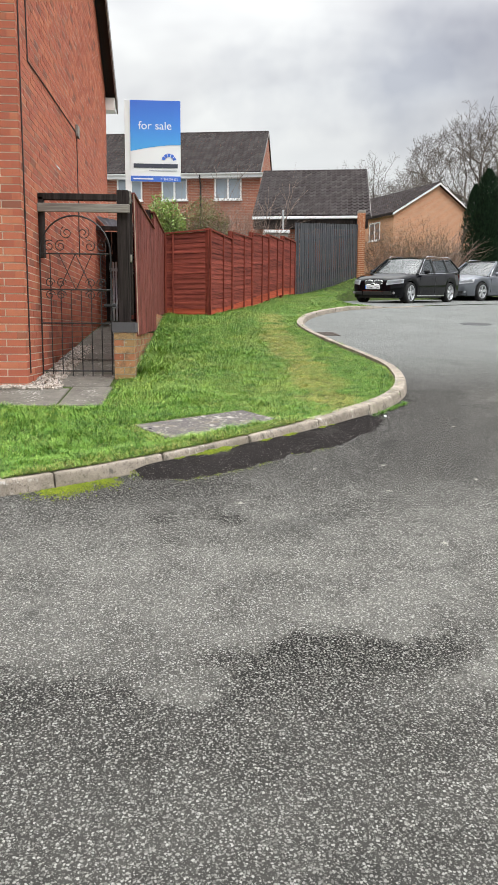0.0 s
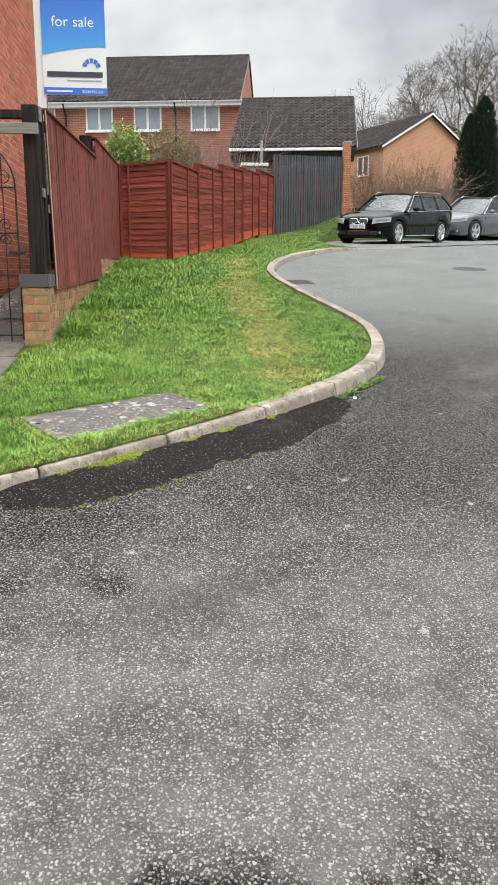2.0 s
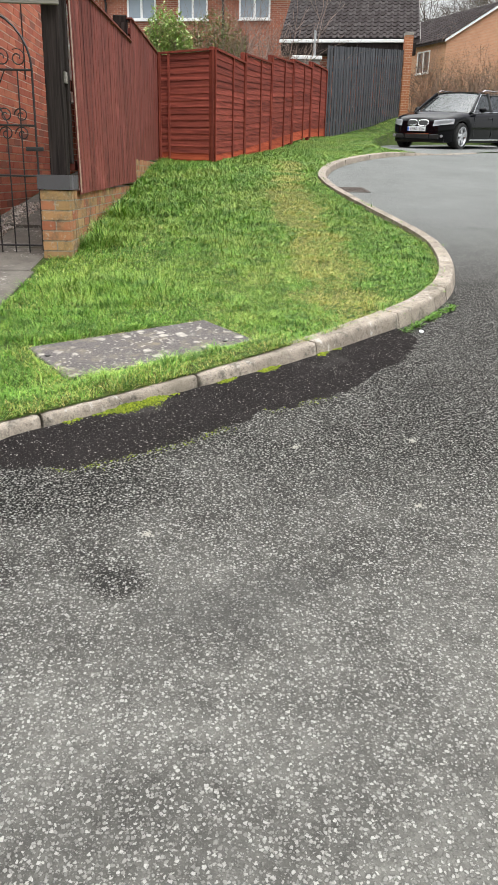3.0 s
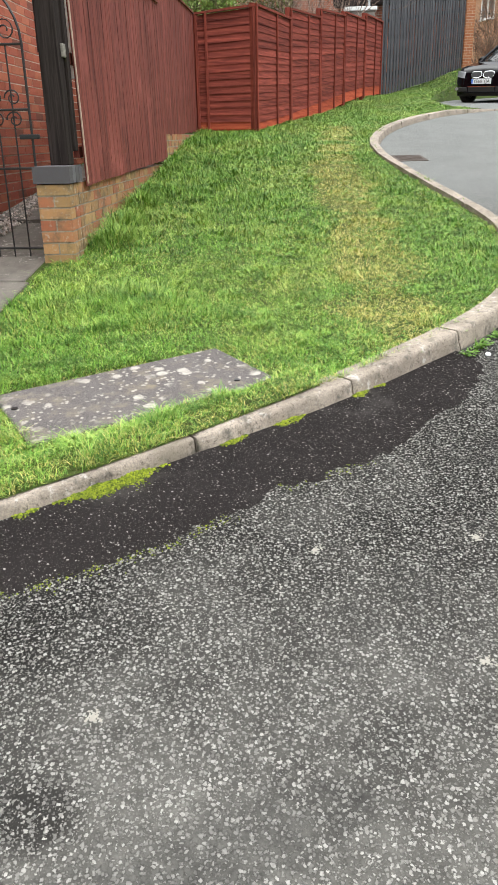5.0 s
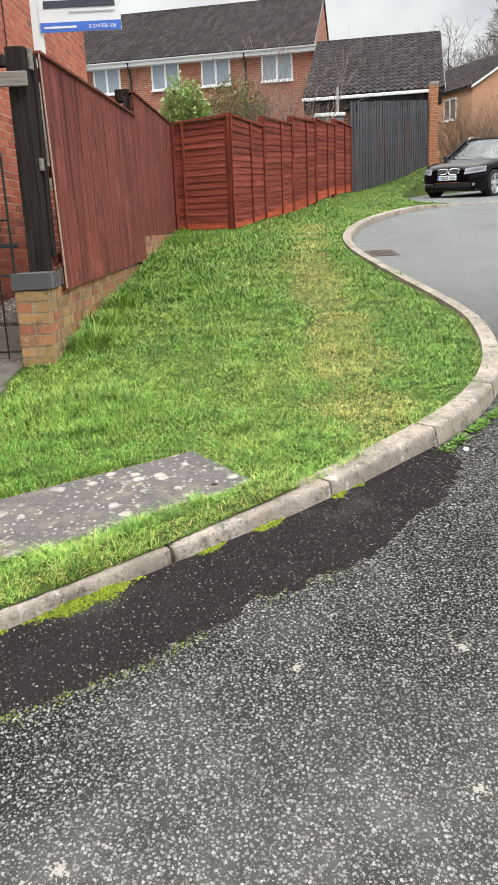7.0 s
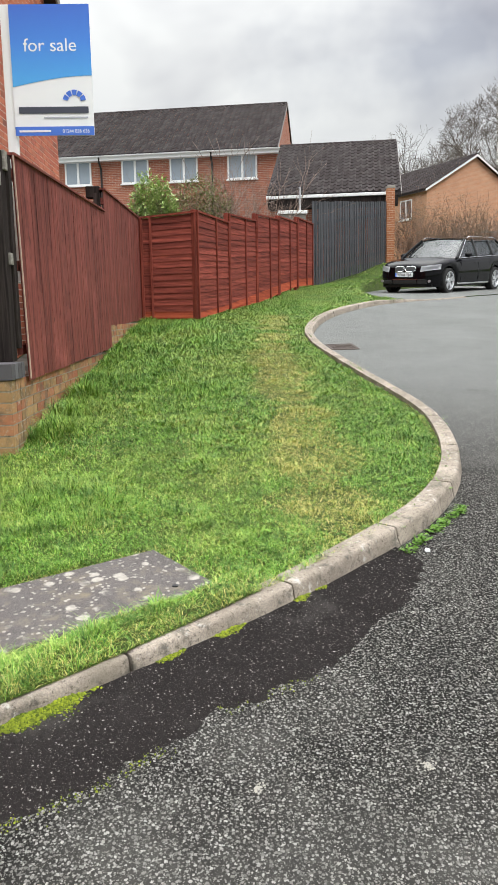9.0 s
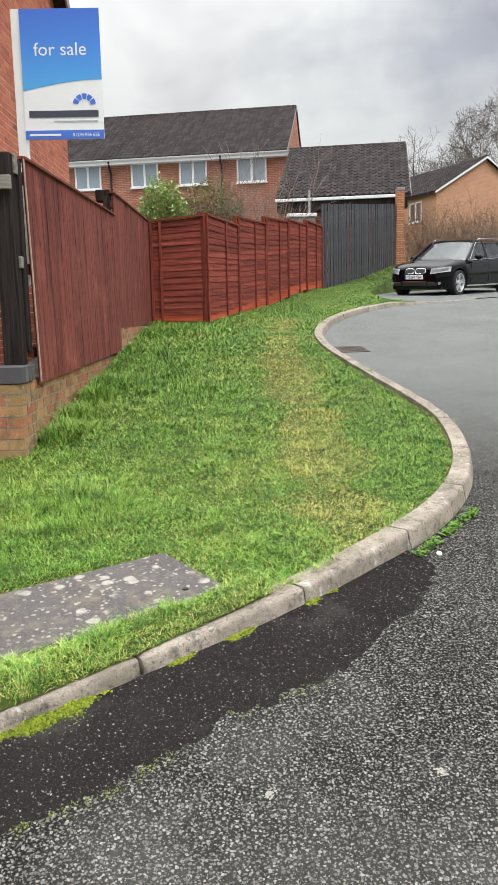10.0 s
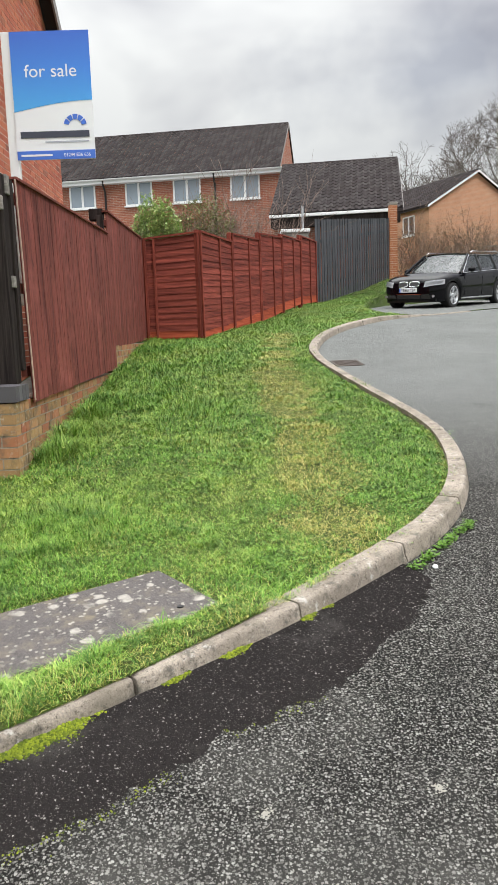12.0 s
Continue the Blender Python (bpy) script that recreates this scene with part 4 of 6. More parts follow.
part("post", boxed(WX + 0.002, 0.27, 1.33, WX + 0.06, 0.36, 1.97, bevel=0.004), DARK_WOOD, wall_post)
beam = thing("cross_beam", "dark timber beam over the side gate", "beam")
part("beam", boxed(WX + 0.002, 0.27, 1.94, -0.20, 0.34, 2.01, bevel=0.005), DARK_WOOD, beam)
beam2 = thing("cross_board", "weathered grey board nailed across over the gate", "board")
part("board", boxed(WX + 0.002, 0.235, 1.81, -0.06, 0.265, 1.90, bevel=0.004), GREY_WOOD, beam2)
thing("fence_batten", "pale cut batten along the end of the fence panel", "batten")
part("batten", boxed(-0.046, 0.486, 0.50, -0.036, 0.499, 2.05, pose(0, 0, 0) @ Matrix.Translation((0, 0, 0.5)) @ Matrix.Rotation(radians(-1.1), 4, "Y") @ Matrix.Translation((0.038, 0, -0.5)), bevel=0.002), plain("pale_cut_wood", (0.42, 0.30, 0.24), 0.8, vary=0.3), bpy.data.objects["fence_batten"])

gate = thing("side_gate", "black wrought-iron arched side gate with scrolls", "gate")
GX0, GX1, GY = WX + 0.03, -0.265, 0.16
GM, GRAD = (GX0 + GX1) / 2, (GX1 - GX0) / 2


def rod(pts, r=0.007, name="bar", par=None, sides=6):
    bm = bmesh.new()
    tube(bm, pts, r, sides=sides)
    return part(name, bm, IRON, par or gate)


rod([(GX0, GY, 0.06), (GX0, GY, 1.36)], 0.009, "stile")
rod([(GX1, GY, 0.06), (GX1, GY, 1.36)], 0.009, "stile")
rod([(GM - GRAD * math.cos(a), GY, 1.36 + 0.40 * math.sin(a)) for a in [math.pi * k / 16 for k in range(17)]], 0.009, "arch")
for z in (0.10, 0.62, 0.98, 1.36):
    rod([(GX0, GY, z), (GX1, GY, z)], 0.008, "rail")
for k in range(1, 7):
    x = GX0 + (GX1 - GX0) * k / 7
    rod([(x, GY, 0.02), (x, GY, 0.98 if k in (2, 3, 4, 5) else 1.36)], 0.006)


def scroll(cx, cz, r, turn, a0=0.0, loops=1.4):
    rod([(cx + turn * r * (1 - 0.75 * u) * math.cos(a0 + loops * 2 * math.pi * u), GY, cz + r * (1 - 0.75 * u) * math.sin(a0 + loops * 2 * math.pi * u)) for u in [k / 18 for k in range(19)]], 0.005, "scroll")


for cx in (GX0 + 0.10, GX0 + 0.22, GX1 - 0.22, GX1 - 0.10):
    for z in (1.05, 0.92):
        scroll(cx, z, 0.055, 1 if cx < GM else -1)
    scroll(cx, 1.44, 0.065, 1 if cx < GM else -1, 1.0)
scroll(GM - 0.09, 1.58, 0.07, 1, 2.0)
scroll(GM + 0.09, 1.58, 0.07, -1, 2.0)
for a, b in ((GX0 + 0.2, GM), (GM, GX0 + 0.2), (GM, GX1 - 0.2), (GX1 - 0.2, GM)):
    rod([(a, GY, 0.98), (b, GY, 1.36)], 0.005, "brace")
part("latch", boxed(GX1 - 0.08, GY - 0.02, 0.80, GX1 + 0.05, GY + 0.015, 0.83, bevel=0.004), IRON, gate)

# slab path and gravel beside the house
path_ = thing("side_path", "grey concrete slab path leading to the side gate", "path", kind="structure")
for k, (x0, x1, y0, y1) in enumerate(((WX + 0.02, -0.24, 0.36, 1.2), (WX + 0.02, -0.24, -0.42, 0.34), (-1.5, -0.62, -1.35, -0.55), (-0.60, -0.20, -1.35, -0.45), (-2.4, -1.52, -1.35, -0.55))):
    bm = boxed(x0, y0, -0.05, x1, y1, 0.0, bevel=0.006)
    for v in bm.verts:
        v.co.z += land(v.co.y) + 0.065
    part("paving_slab", bm, PATH_SLAB, path_)
bm = bmesh.new()
box(bm, WX + 0.02, 1.22, 0.10, -0.22, 7.5, 0.16)
for v in bm.verts:
    v.co.z = land(v.co.y) + (0.088 if v.co.z > 0.13 else 0.0)
part("concrete_strip", bm, PATH_SLAB, path_)
GRAVEL = make_brick("gravel_stone", ((0.0, (0.30, 0.26, 0.22)), (0.5, (0.50, 0.46, 0.41)), (1.0, (0.62, 0.55, 0.50))))
pile = Pile()
for k in range(1500):
    if k < 700:
        x, y = random.uniform(WX - 0.9, WX + 0.35), random.uniform(-0.62, -0.44)
    else:
        x, y = random.uniform(WX + 0.02, WX + 0.3), random.uniform(-0.4, 2.5)
    s_ = random.uniform(0.012, 0.03)
    pile.box(pose(x, y, land(y) + 0.072 + random.uniform(0, 0.012), random.uniform(0, 180), random.uniform(0, 180), random.uniform(0, 180)), s_, s_ * 0.8, s_ * 0.6)
gravel = pile.put("gravel", GRAVEL, None, "loose pale pinkish gravel along the house wall")
tagged(gravel, category="gravel")

# closed end of the side passage: boarded screen, lean-to roof, a white board propped inside
screen = thing("passage_screen", "dark boarded screen closing the side passage", "screen")
for k in range(7):
    x0 = WX + 0.01 + 0.118 * k
    part("board", boxed(x0, 6.20 + 0.006 * (k % 2), land(6.2) + 0.06, x0 + 0.114, 6.225 + 0.006 * (k % 2), 2.35, bevel=0.002), DARK_WOOD, screen)
part("rail", boxed(WX + 0.01, 6.235, 1.5, -0.21, 6.275, 1.58), DARK_WOOD, screen)
passage_roof = thing("passage_roof", "pale plastic lean-to roof over the side passage", "roof")
bm = bmesh.new()
gr2 = [[bm.verts.new((WX + 0.01 + 0.80 * i / 14, 5.0 + 1.25 * j, 2.45 - 0.15 * i / 14 + 0.014 * (i % 2))) for i in range(15)] for j in range(2)]
for i in range(14):
    bm.faces.new((gr2[0][i], gr2[0][i + 1], gr2[1][i + 1], gr2[1][i]))
bmesh.ops.solidify(bm, geom=list(bm.faces), thickness=0.006)
part("sheet", bm, plain("aged_plastic", (0.30, 0.31, 0.34), 0.4), passage_roof)
part("bearer", boxed(WX + 0.004, 4.98, 2.22, -0.22, 5.03, 2.29, bevel=0.003), DARK_WOOD, passage_roof)
prop = thing("white_rails", "white plastic railing propped inside the passage", "railing")
for k in range(3):
    part("bar", boxed(-0.935 + 0.05 * k, 5.90, land(5.9) + 0.09, -0.905 + 0.05 * k, 5.93, 1.78, bevel=0.004), WHITE, prop)
for z in (0.95, 1.62):
    part("cross_rail", boxed(-0.94, 5.932, z, -0.80, 5.952, z + 0.05, bevel=0.003), WHITE, prop)

# cable down the gable wall
cable = thing("wall_cable", "thin black cable clipped across the brick gable wall", "cable")
for pts in (((WX + 0.006, -0.42, 5.2), (WX + 0.006, -0.36, 0.1)), ((WX + 0.006, -0.12, 5.4), (WX + 0.006, -0.03, 3.25), (WX + 0.006, 3.1, 3.32), (WX + 0.006, 3.1, 1.6)), ((WX + 0.006, 1.2, 5.2), (WX + 0.03, 1.4, 4.6), (WX + 0.006, 1.9, 4.9))):
    bm = bmesh.new()
    tube(bm, pts, 0.009, sides=5)
    part("run", bm, BLACK_PLASTIC, cable)
part("junction_box", boxed(WX + 0.002, 3.02, 3.26, WX + 0.04, 3.18, 3.42, bevel=0.006), GREY_WOOD, cable, "weathered grey junction box")
vent = thing("wall_vent", "small white slot vent in the brick wall", "vent")
part("plate", boxed(WX + 0.001, 1.45, 2.525, WX + 0.008, 1.70, 2.545), WHITE, vent)

# ======== for-sale board ========
board = thing("for_sale_board", "blue and white printed for-sale board on a white post", "sign")
SY = 0.83
SX0, SX1, SZ0, SZ1 = -0.090, 0.483, 2.25, 3.14
part("post", boxed(-0.155, SY + 0.004, 1.2, -0.083, SY + 0.054, 3.145, bevel=0.003), WHITE, board, "white painted timber post")
PRINT_WHITE = plain("print_white", (0.80, 0.81, 0.83), 0.4, vary=0.03, scale=6)
PRINT_BLUE = plain("print_blue", (0.055, 0.16, 0.62), 0.4, vary=0.04, scale=6)
PRINT_GREY = plain("print_grey", (0.045, 0.05, 0.075), 0.4, vary=0.04)


def make_sign_blue():
    n = Nodes("print_blue_fade")
    z = n.add("ShaderNodeSeparateXYZ", Vector=n.pos).outputs[2]
    f = n.math("MULTIPLY", n.math("SUBTRACT", z, 2.58), 1.8, True)
    c = n.ramp(f, (0.0, (0.075, 0.40, 0.80)), (0.55, (0.055, 0.23, 0.72)), (1.0, (0.045, 0.14, 0.60)))
    return n.done(n.mix(n.math("MULTIPLY", n.noise(5, 2), 0.2), c, (0.06, 0.22, 0.70)), 0.4)


part("panel", boxed(SX0, SY - 0.006, SZ0, SX1, SY + 0.004, SZ1), PRINT_WHITE, board, "white corrugated plastic panel")
bm = bmesh.new()
SW = SX1 - SX0
edge = [(SX0 + SW * k / 12, 2.585 + 0.075 * math.sin(k / 12 * math.pi * 0.5)) for k in range(13)]
prism(bm, edge + [(SX1, SZ1), (SX0, SZ1)], "y", SY - 0.0085, SY - 0.0062)
part("blue_field", bm, make_sign_blue(), board, "blue printed field")
part("footer_band", boxed(SX0, SY - 0.0085, SZ0, SX1, SY - 0.0062, SZ0 + 0.062), PRINT_BLUE, board)


def lettering(text, mat, parent, m, width=None, size=0.1, name="lettering"):
    cu = bpy.data.curves.new(name, "FONT")
    cu.body, cu.size, cu.extrude = text, size, 0.0006
    tmp = new(name, cu)
    bpy.context.view_layer.update()
    me = bpy.data.meshes.new_from_object(tmp.evaluated_get(bpy.context.evaluated_depsgraph_get()))
    bpy.data.objects.remove(tmp)
    xs = [v.co.x for v in me.vertices]
    k = width / (max(xs) - min(xs)) if width else 1.0
    for v in me.vertices:
        v.co.x = (v.co.x - min(xs)) * k
    me.materials.clear()
    me.materials.append(mat)
    ob = new(name, me)
    ob.parent, ob.matrix_basis = parent, m
    return ob


def sx(u):
    return SX0 + SW * u


FACE = SY - 0.0095
lettering("for sale", PRINT_WHITE, board, pose(sx(0.16), FACE, 2.826, 90), SW * 0.66, 0.125)
lettering("01244 836 636", PRINT_WHITE, board, pose(sx(0.60), FACE, 2.267, 90), SW * 0.34, 0.036)
part("web_bar", boxed(sx(0.05), FACE - 0.001, 2.273, sx(0.45), FACE, 2.287), PRINT_WHITE, board)
part("tagline_bar", boxed(sx(0.37), FACE - 0.001, 2.368, sx(0.93), FACE, 2.378), plain("print_pale", (0.42, 0.44, 0.5), 0.4), board)
part("name_bar", boxed(sx(0.06), FACE - 0.001, 2.402, sx(0.94), FACE, 2.448), PRINT_GREY, board, "dark grey printed name bar")
for k in range(5):
    a0, a1 = math.pi * (0.06 + 0.18 * k), math.pi * (0.06 + 0.18 * k + 0.145)
    cx, cz = sx(0.765), 2.478
    ring = [(cx + 0.048 * math.cos(a), cz + 0.048 * math.sin(a)) for a in (a1, (a0 + a1) / 2, a0)] + [(cx + 0.086 * math.cos(a), cz + 0.086 * math.sin(a)) for a in (a0, (a0 + a1) / 2, a1)]
    bm = bmesh.new()
    prism(bm, ring, "y", FACE - 0.001, FACE)
    part("arch_segment", bm, PRINT_BLUE, board)


# ======== cars ========
LAMP_GLASS = make_glass("lamp_glass", (0.30, 0.31, 0.33), 0.1)
TAIL_RED = plain("tail_red", (0.25, 0.01, 0.01), 0.15)
PLATE_WHITE = plain("plate_white", (0.75, 0.76, 0.78), 0.4, vary=0.03)
PLATE_TEXT = plain("plate_black", (0.01, 0.01, 0.01), 0.4, vary=0.03)


def wheel(parent, x, y, r, side, spokes=5):
    """A road wheel; side is -1 or 1 for the car's flank."""
    w = part("wheel", bmesh.new(), RUBBER, parent)
    w.matrix_basis = pose(x, y, r)
    bm = bmesh.new()
    prof = [(r * 0.70, 0.10), (r * 0.93, 0.105), (r, 0.08), (r, -0.08), (r * 0.93, -0.105), (r * 0.70, -0.10)]
    n = 32
    rings = [[bm.verts.new((q * math.cos(2 * math.pi * k / n), side * v, q * math.sin(2 * math.pi * k / n))) for q, v in prof] for k in range(n)]
    for k in range(n):
        for j in range(6):
            bm.faces.new((rings[k][j], rings[(k + 1) % n][j], rings[(k + 1) % n][(j + 1) % 6], rings[k][(j + 1) % 6]))
    bmesh.ops.recalc_face_normals(bm, faces=bm.faces)
    bm.to_mesh(w.data)
    bm.free()
    bm = bmesh.new()
    rr = [(r * 0.71, 0.10), (r * 0.74, 0.11), (r * 0.69, 0.112), (r * 0.64, 0.06), (r * 0.64, -0.05)]
    rings = [[bm.verts.new((q * math.cos(2 * math.pi * k / n), side * v, q * math.sin(2 * math.pi * k / n))) for q, v in rr] for k in range(n)]
    for k in range(n):
        for j in range(len(rr) - 1):
            bm.faces.new((rings[k][j], rings[(k + 1) % n][j], rings[(k + 1) % n][j + 1], rings[k][j + 1]))
    bmesh.ops.recalc_face_normals(bm, faces=bm.faces)
    part("rim", bm, ALLOY, w)
    bm = bmesh.new()
    for k in range(spokes):
        a = 2 * math.pi * k / spokes + 0.3
        for da in (-0.17, 0.17):
            m = Matrix.Rotation(-(a + da * 0.5), 4, "Y")
            q = [(0.03, -0.03), (r * 0.66, -0.022 + da * 0.12), (r * 0.66, 0.028 + da * 0.12), (0.03, 0.03)]
            vs = []
            for yy in (side * 0.098, side * 0.075):
                vs.append([bm.verts.new(m @ Vector((u, yy - side * 0.02 * (1 - u / r), v))) for u, v in q])
            bm.faces.new(vs[0]); bm.faces.new(vs[1][::-1])
            for e in range(4):
                bm.faces.new((vs[0][e], vs[1][e], vs[1][(e + 1) % 4], vs[0][(e + 1) % 4]))
    bmesh.ops.create_cone(bm, cap_ends=True, segments=16, radius1=0.07, radius2=0.06, depth=0.03, matrix=Matrix.Translation((0, side * 0.085, 0)) @ Matrix.Rotation(math.pi / 2, 4, "X"))
    bmesh.ops.recalc_face_normals(bm, faces=bm.faces)
    part("spokes", bm, ALLOY, w)
    bm = bmesh.new()
    bmesh.ops.create_cone(bm, cap_ends=True, segments=24, radius1=r * 0.64, radius2=r * 0.64, depth=0.02, matrix=Matrix.Translation((0, -side * 0.02, 0)) @ Matrix.Rotation(math.pi / 2, 4, "X"))
    part("brake_disc", bm, IRON, w)


def estate_car(name, label, m, paint, L, half, hgt, wb, fo, r, nose, text=None, grille="twin"):
    """An estate car. Local x runs from the front bumper to the rear, y across, z up."""
    car = thing(name, label, "car", at=m)
    ax0, ax1 = fo, fo + wb
    belt0, belt1 = 0.90, 1.00
    N = 58

    def plan(x):
        return half * float(np.interp(x, (0, 0.05, 0.15, 0.35, 0.7, 1.4, L - 0.7, L - 0.25, L - 0.06, L), (0.55, 0.70, 0.84, 0.945, 0.985, 1.0, 0.99, 0.94, 0.84, 0.70)))

    def top(x):
        return float(np.interp(x, (0, 0.04, 0.12, 0.35, 0.8, 1.25, 1.5, L - 0.5, L - 0.1, L), (nose - 0.05, nose - 0.025, nose, nose + 0.065, nose + 0.14, belt0 + 0.01, belt0 + 0.02, belt1 + 0.02, belt1 - 0.02, belt1 - 0.10)))

    def low(x):
        z = float(np.interp(x, (0, 0.1, 0.4, L - 0.4, L - 0.05, L), (0.24, 0.19, 0.20, 0.22, 0.28, 0.36)))
        for ax in (ax0, ax1):
            d = abs(x - ax)
            if d < r + 0.055:
                z = max(z, r + math.sqrt(max(0.0, (r + 0.055) ** 2 - d * d)) * 0.985)
        return z

    def rake(x, z):
        """The nose leans back above the bumper and tucks in below it."""
        return (0.42 * max(0.0, z - 0.54) + 0.30 * max(0.0, 0.34 - z)) * max(0.0, 1 - x / 0.7)

    bm = bmesh.new()
    rows = []
    xs = sorted({round(L * k / N, 3) for k in range(N + 1)} | {round(a + (r + 0.055) * c, 3) for a in (ax0, ax1) for c in (-1.0, -0.98, -0.9, -0.6, 0.6, 0.9, 0.98, 1.0)})
    for x in xs:
        w, t, b = plan(x), top(x), low(x)
        sh = t - 0.10 if x > 1.3 else t - 0.085
        sec = [(w * 0.965, b), (w * 0.985, b + (sh - b) * 0.25), (w * 1.0, b + (sh - b) * 0.55), (w * 0.995, b + (sh - b) * 0.80), (w * 0.975, sh), (w * 0.935, sh + (t - sh) * 0.55), (w * 0.83, t - 0.012), (w * 0.55, t + 0.012), (w * 0.28, t + 0.024), (0, t + 0.028)]
        pts = [(-y, z) for y, z in sec] + [(y, z) for y, z in sec[-2::-1]]
        rows.append([bm.verts.new((x + rake(x, z), y, z)) for y, z in pts])
    for a, b in zip(rows, rows[1:]):
        for k in range(len(a) - 1):
            bm.faces.new((a[k], b[k], b[k + 1], a[k + 1]))
    bm.faces.new(rows[0])
    bm.faces.new(rows[-1][::-1])
    bmesh.ops.recalc_face_normals(bm, faces=bm.faces)
    body = part("body", bm, paint, car)
    body.data.polygons.foreach_set("use_smooth", [len(p.vertices) == 4 for p in body.data.polygons])
    part("underbody", boxed(0.15, -half * 0.80, 0.17, L - 0.15, half * 0.80, 0.62), BLACK_PLASTIC, car)
    for ax in (ax0, ax1):
        for sd in (-1, 1):
            wheel(car, ax, sd * (half - 0.115), r, sd)
    # greenhouse
    ws0, ws1, re0, re1 = 1.15, 1.98, L - 0.62, L - 0.16
    yb, yt = half * 0.925, half * 0.72

    def sheet(pts_fn, nu, nv, nm, mat, par=car):
        b2 = bmesh.new()
        g = [[b2.verts.new(pts_fn(i / nu, j / nv)) for j in range(nv + 1)] for i in range(nu + 1)]
        for i in range(nu):
            for j in range(nv):
                b2.faces.new((g[i][j], g[i + 1][j], g[i + 1][j + 1], g[i][j + 1]))
        ret = bmesh.ops.solidify(b2, geom=list(b2.faces), thickness=0.008)
        bmesh.ops.recalc_face_normals(b2, faces=b2.faces)
        o = part(nm, b2, mat, par)
        o.data.polygons.foreach_set("use_smooth", [True] * len(o.data.polygons))
        return o

    def wind(u, v):
        y = (v * 2 - 1)
        w = yb * 0.97 + (yt - yb * 0.97) * u
        bow = 0.20 * y * y * (1 - 0.35 * u)
        return (ws0 + (ws1 - ws0) * u + bow, y * w, belt0 + 0.02 + (hgt - 0.04 - belt0) * (u ** 0.92) - 0.03 * y * y)

    sheet(wind, 8, 10, "windscreen", CAR_GLASS)

    def roof_pt(u, v):
        y = v * 2 - 1
        x = ws1 + (re0 - ws1) * u + 0.12 * y * y * (1 - u)
        return (x, y * (yt + 0.02), hgt - 0.022 + 0.022 * math.sin(math.pi * (0.35 + 0.4 * u)) - 0.045 * y * y * y * y)

    sheet(roof_pt, 10, 10, "roof", paint)

    def rear(u, v):
        y = v * 2 - 1
        w = yb * 0.95 + (yt - yb * 0.95) * u
        return (re1 - (re1 - re0) * u - 0.08 * y * y, y * w, belt1 - 0.04 + (hgt - 0.04 - belt1 + 0.04) * u)

    sheet(rear, 6, 8, "rear_window", CAR_GLASS)
    for sd in (-1, 1):
        def side_pt(x, f):
            """A point on the flank's glass at length x, f from the belt to the roof."""
            zb = belt0 + (belt1 - belt0) * (x - 1.2) / (L - 1.6) - 0.01
            return Vector((x, sd * (yb + (yt - yb) * f ** 1.15), zb + (hgt - 0.045 - zb) * f))

        cuts = [(1.42, 2.02, 2.36, 2.38), (2.47, 2.47, 3.36, 3.32), (3.46, 3.42, re1 - 0.18, re0 - 0.12)]
        for a, b, c, d in cuts:
            def pane(u, v):
                x0 = a + (b - a) * v
                x1 = c + (d - c) * v
                p = side_pt(x0 + (x1 - x0) * u, 0.05 + 0.88 * v)
                return (p.x, p.y, p.z)
            sheet(pane, 5, 4, "side_window", CAR_GLASS)
        for (xa, fa), (xb_, fb), nm, rad, mt in (((1.22, 0.0), (2.0, 1.0), "front_pillar", 0.035, paint), ((2.42, 0.0), (2.43, 1.0), "door_pillar", 0.045, BLACK_PLASTIC), ((3.41, 0.0), (3.37, 1.0), "door_pillar", 0.045, BLACK_PLASTIC), ((re1 - 0.08, 0.0), (re0 - 0.02, 1.0), "rear_pillar", 0.06, paint)):
            b2 = bmesh.new()
            tube(b2, [side_pt(xa + (xb_ - xa) * q, fa + (fb - fa) * q) + Vector((0, -sd * 0.012, 0)) for q in (0, 0.25, 0.5, 0.75, 1)], rad, rad * 0.8, 8)
            part(nm, b2, mt, car)
        b2 = bmesh.new()
        tube(b2, [(ws1 + 0.1, sd * yt, hgt - 0.01), (ws1 + 0.25, sd * (yt + 0.01), hgt + 0.03), (re0 - 0.2, sd * (yt + 0.01), hgt + 0.035), (re0, sd * yt, hgt - 0.01)], 0.016, sides=6)
        part("roof_rail", b2, CHROME, car, "bright roof rail")
        b2 = bmesh.new()
        tube(b2, [side_pt(x, 0.0) + Vector((0, sd * 0.004, 0)) for x in (1.35, 2.0, 2.8, 3.6, re1 - 0.1)], 0.011, sides=6)
        part("belt_trim", b2, CHROME, car)
        b2 = bmesh.new()
        tube(b2, [side_pt(x, f) + Vector((0, sd * 0.006, 0)) for x, f in ((1.36, 0.02), (1.65, 0.45), (2.0, 0.94), (2.8, 0.98), (re0 - 0.1, 0.95), (re1 - 0.2, 0.1))], 0.010, sides=6)
        part("window_trim", b2, CHROME, car)
        b2 = bmesh.new()
        bmesh.ops.create_uvsphere(b2, u_segments=12, v_segments=8, radius=0.1, matrix=Matrix.Translation((1.62, sd * (half + 0.06), belt0 + 0.08)) @ Matrix.Diagonal((0.75, 1.05, 0.72, 1)))
        mir = part("mirror", b2, paint, car)
        for xh in (2.28, 3.22):
            part("door_handle", boxed(xh - 0.1, sd * half * 0.985 - 0.012, 0.76, xh + 0.1, sd * half * 0.985 + 0.022, 0.79, bevel=0.006), paint, car)
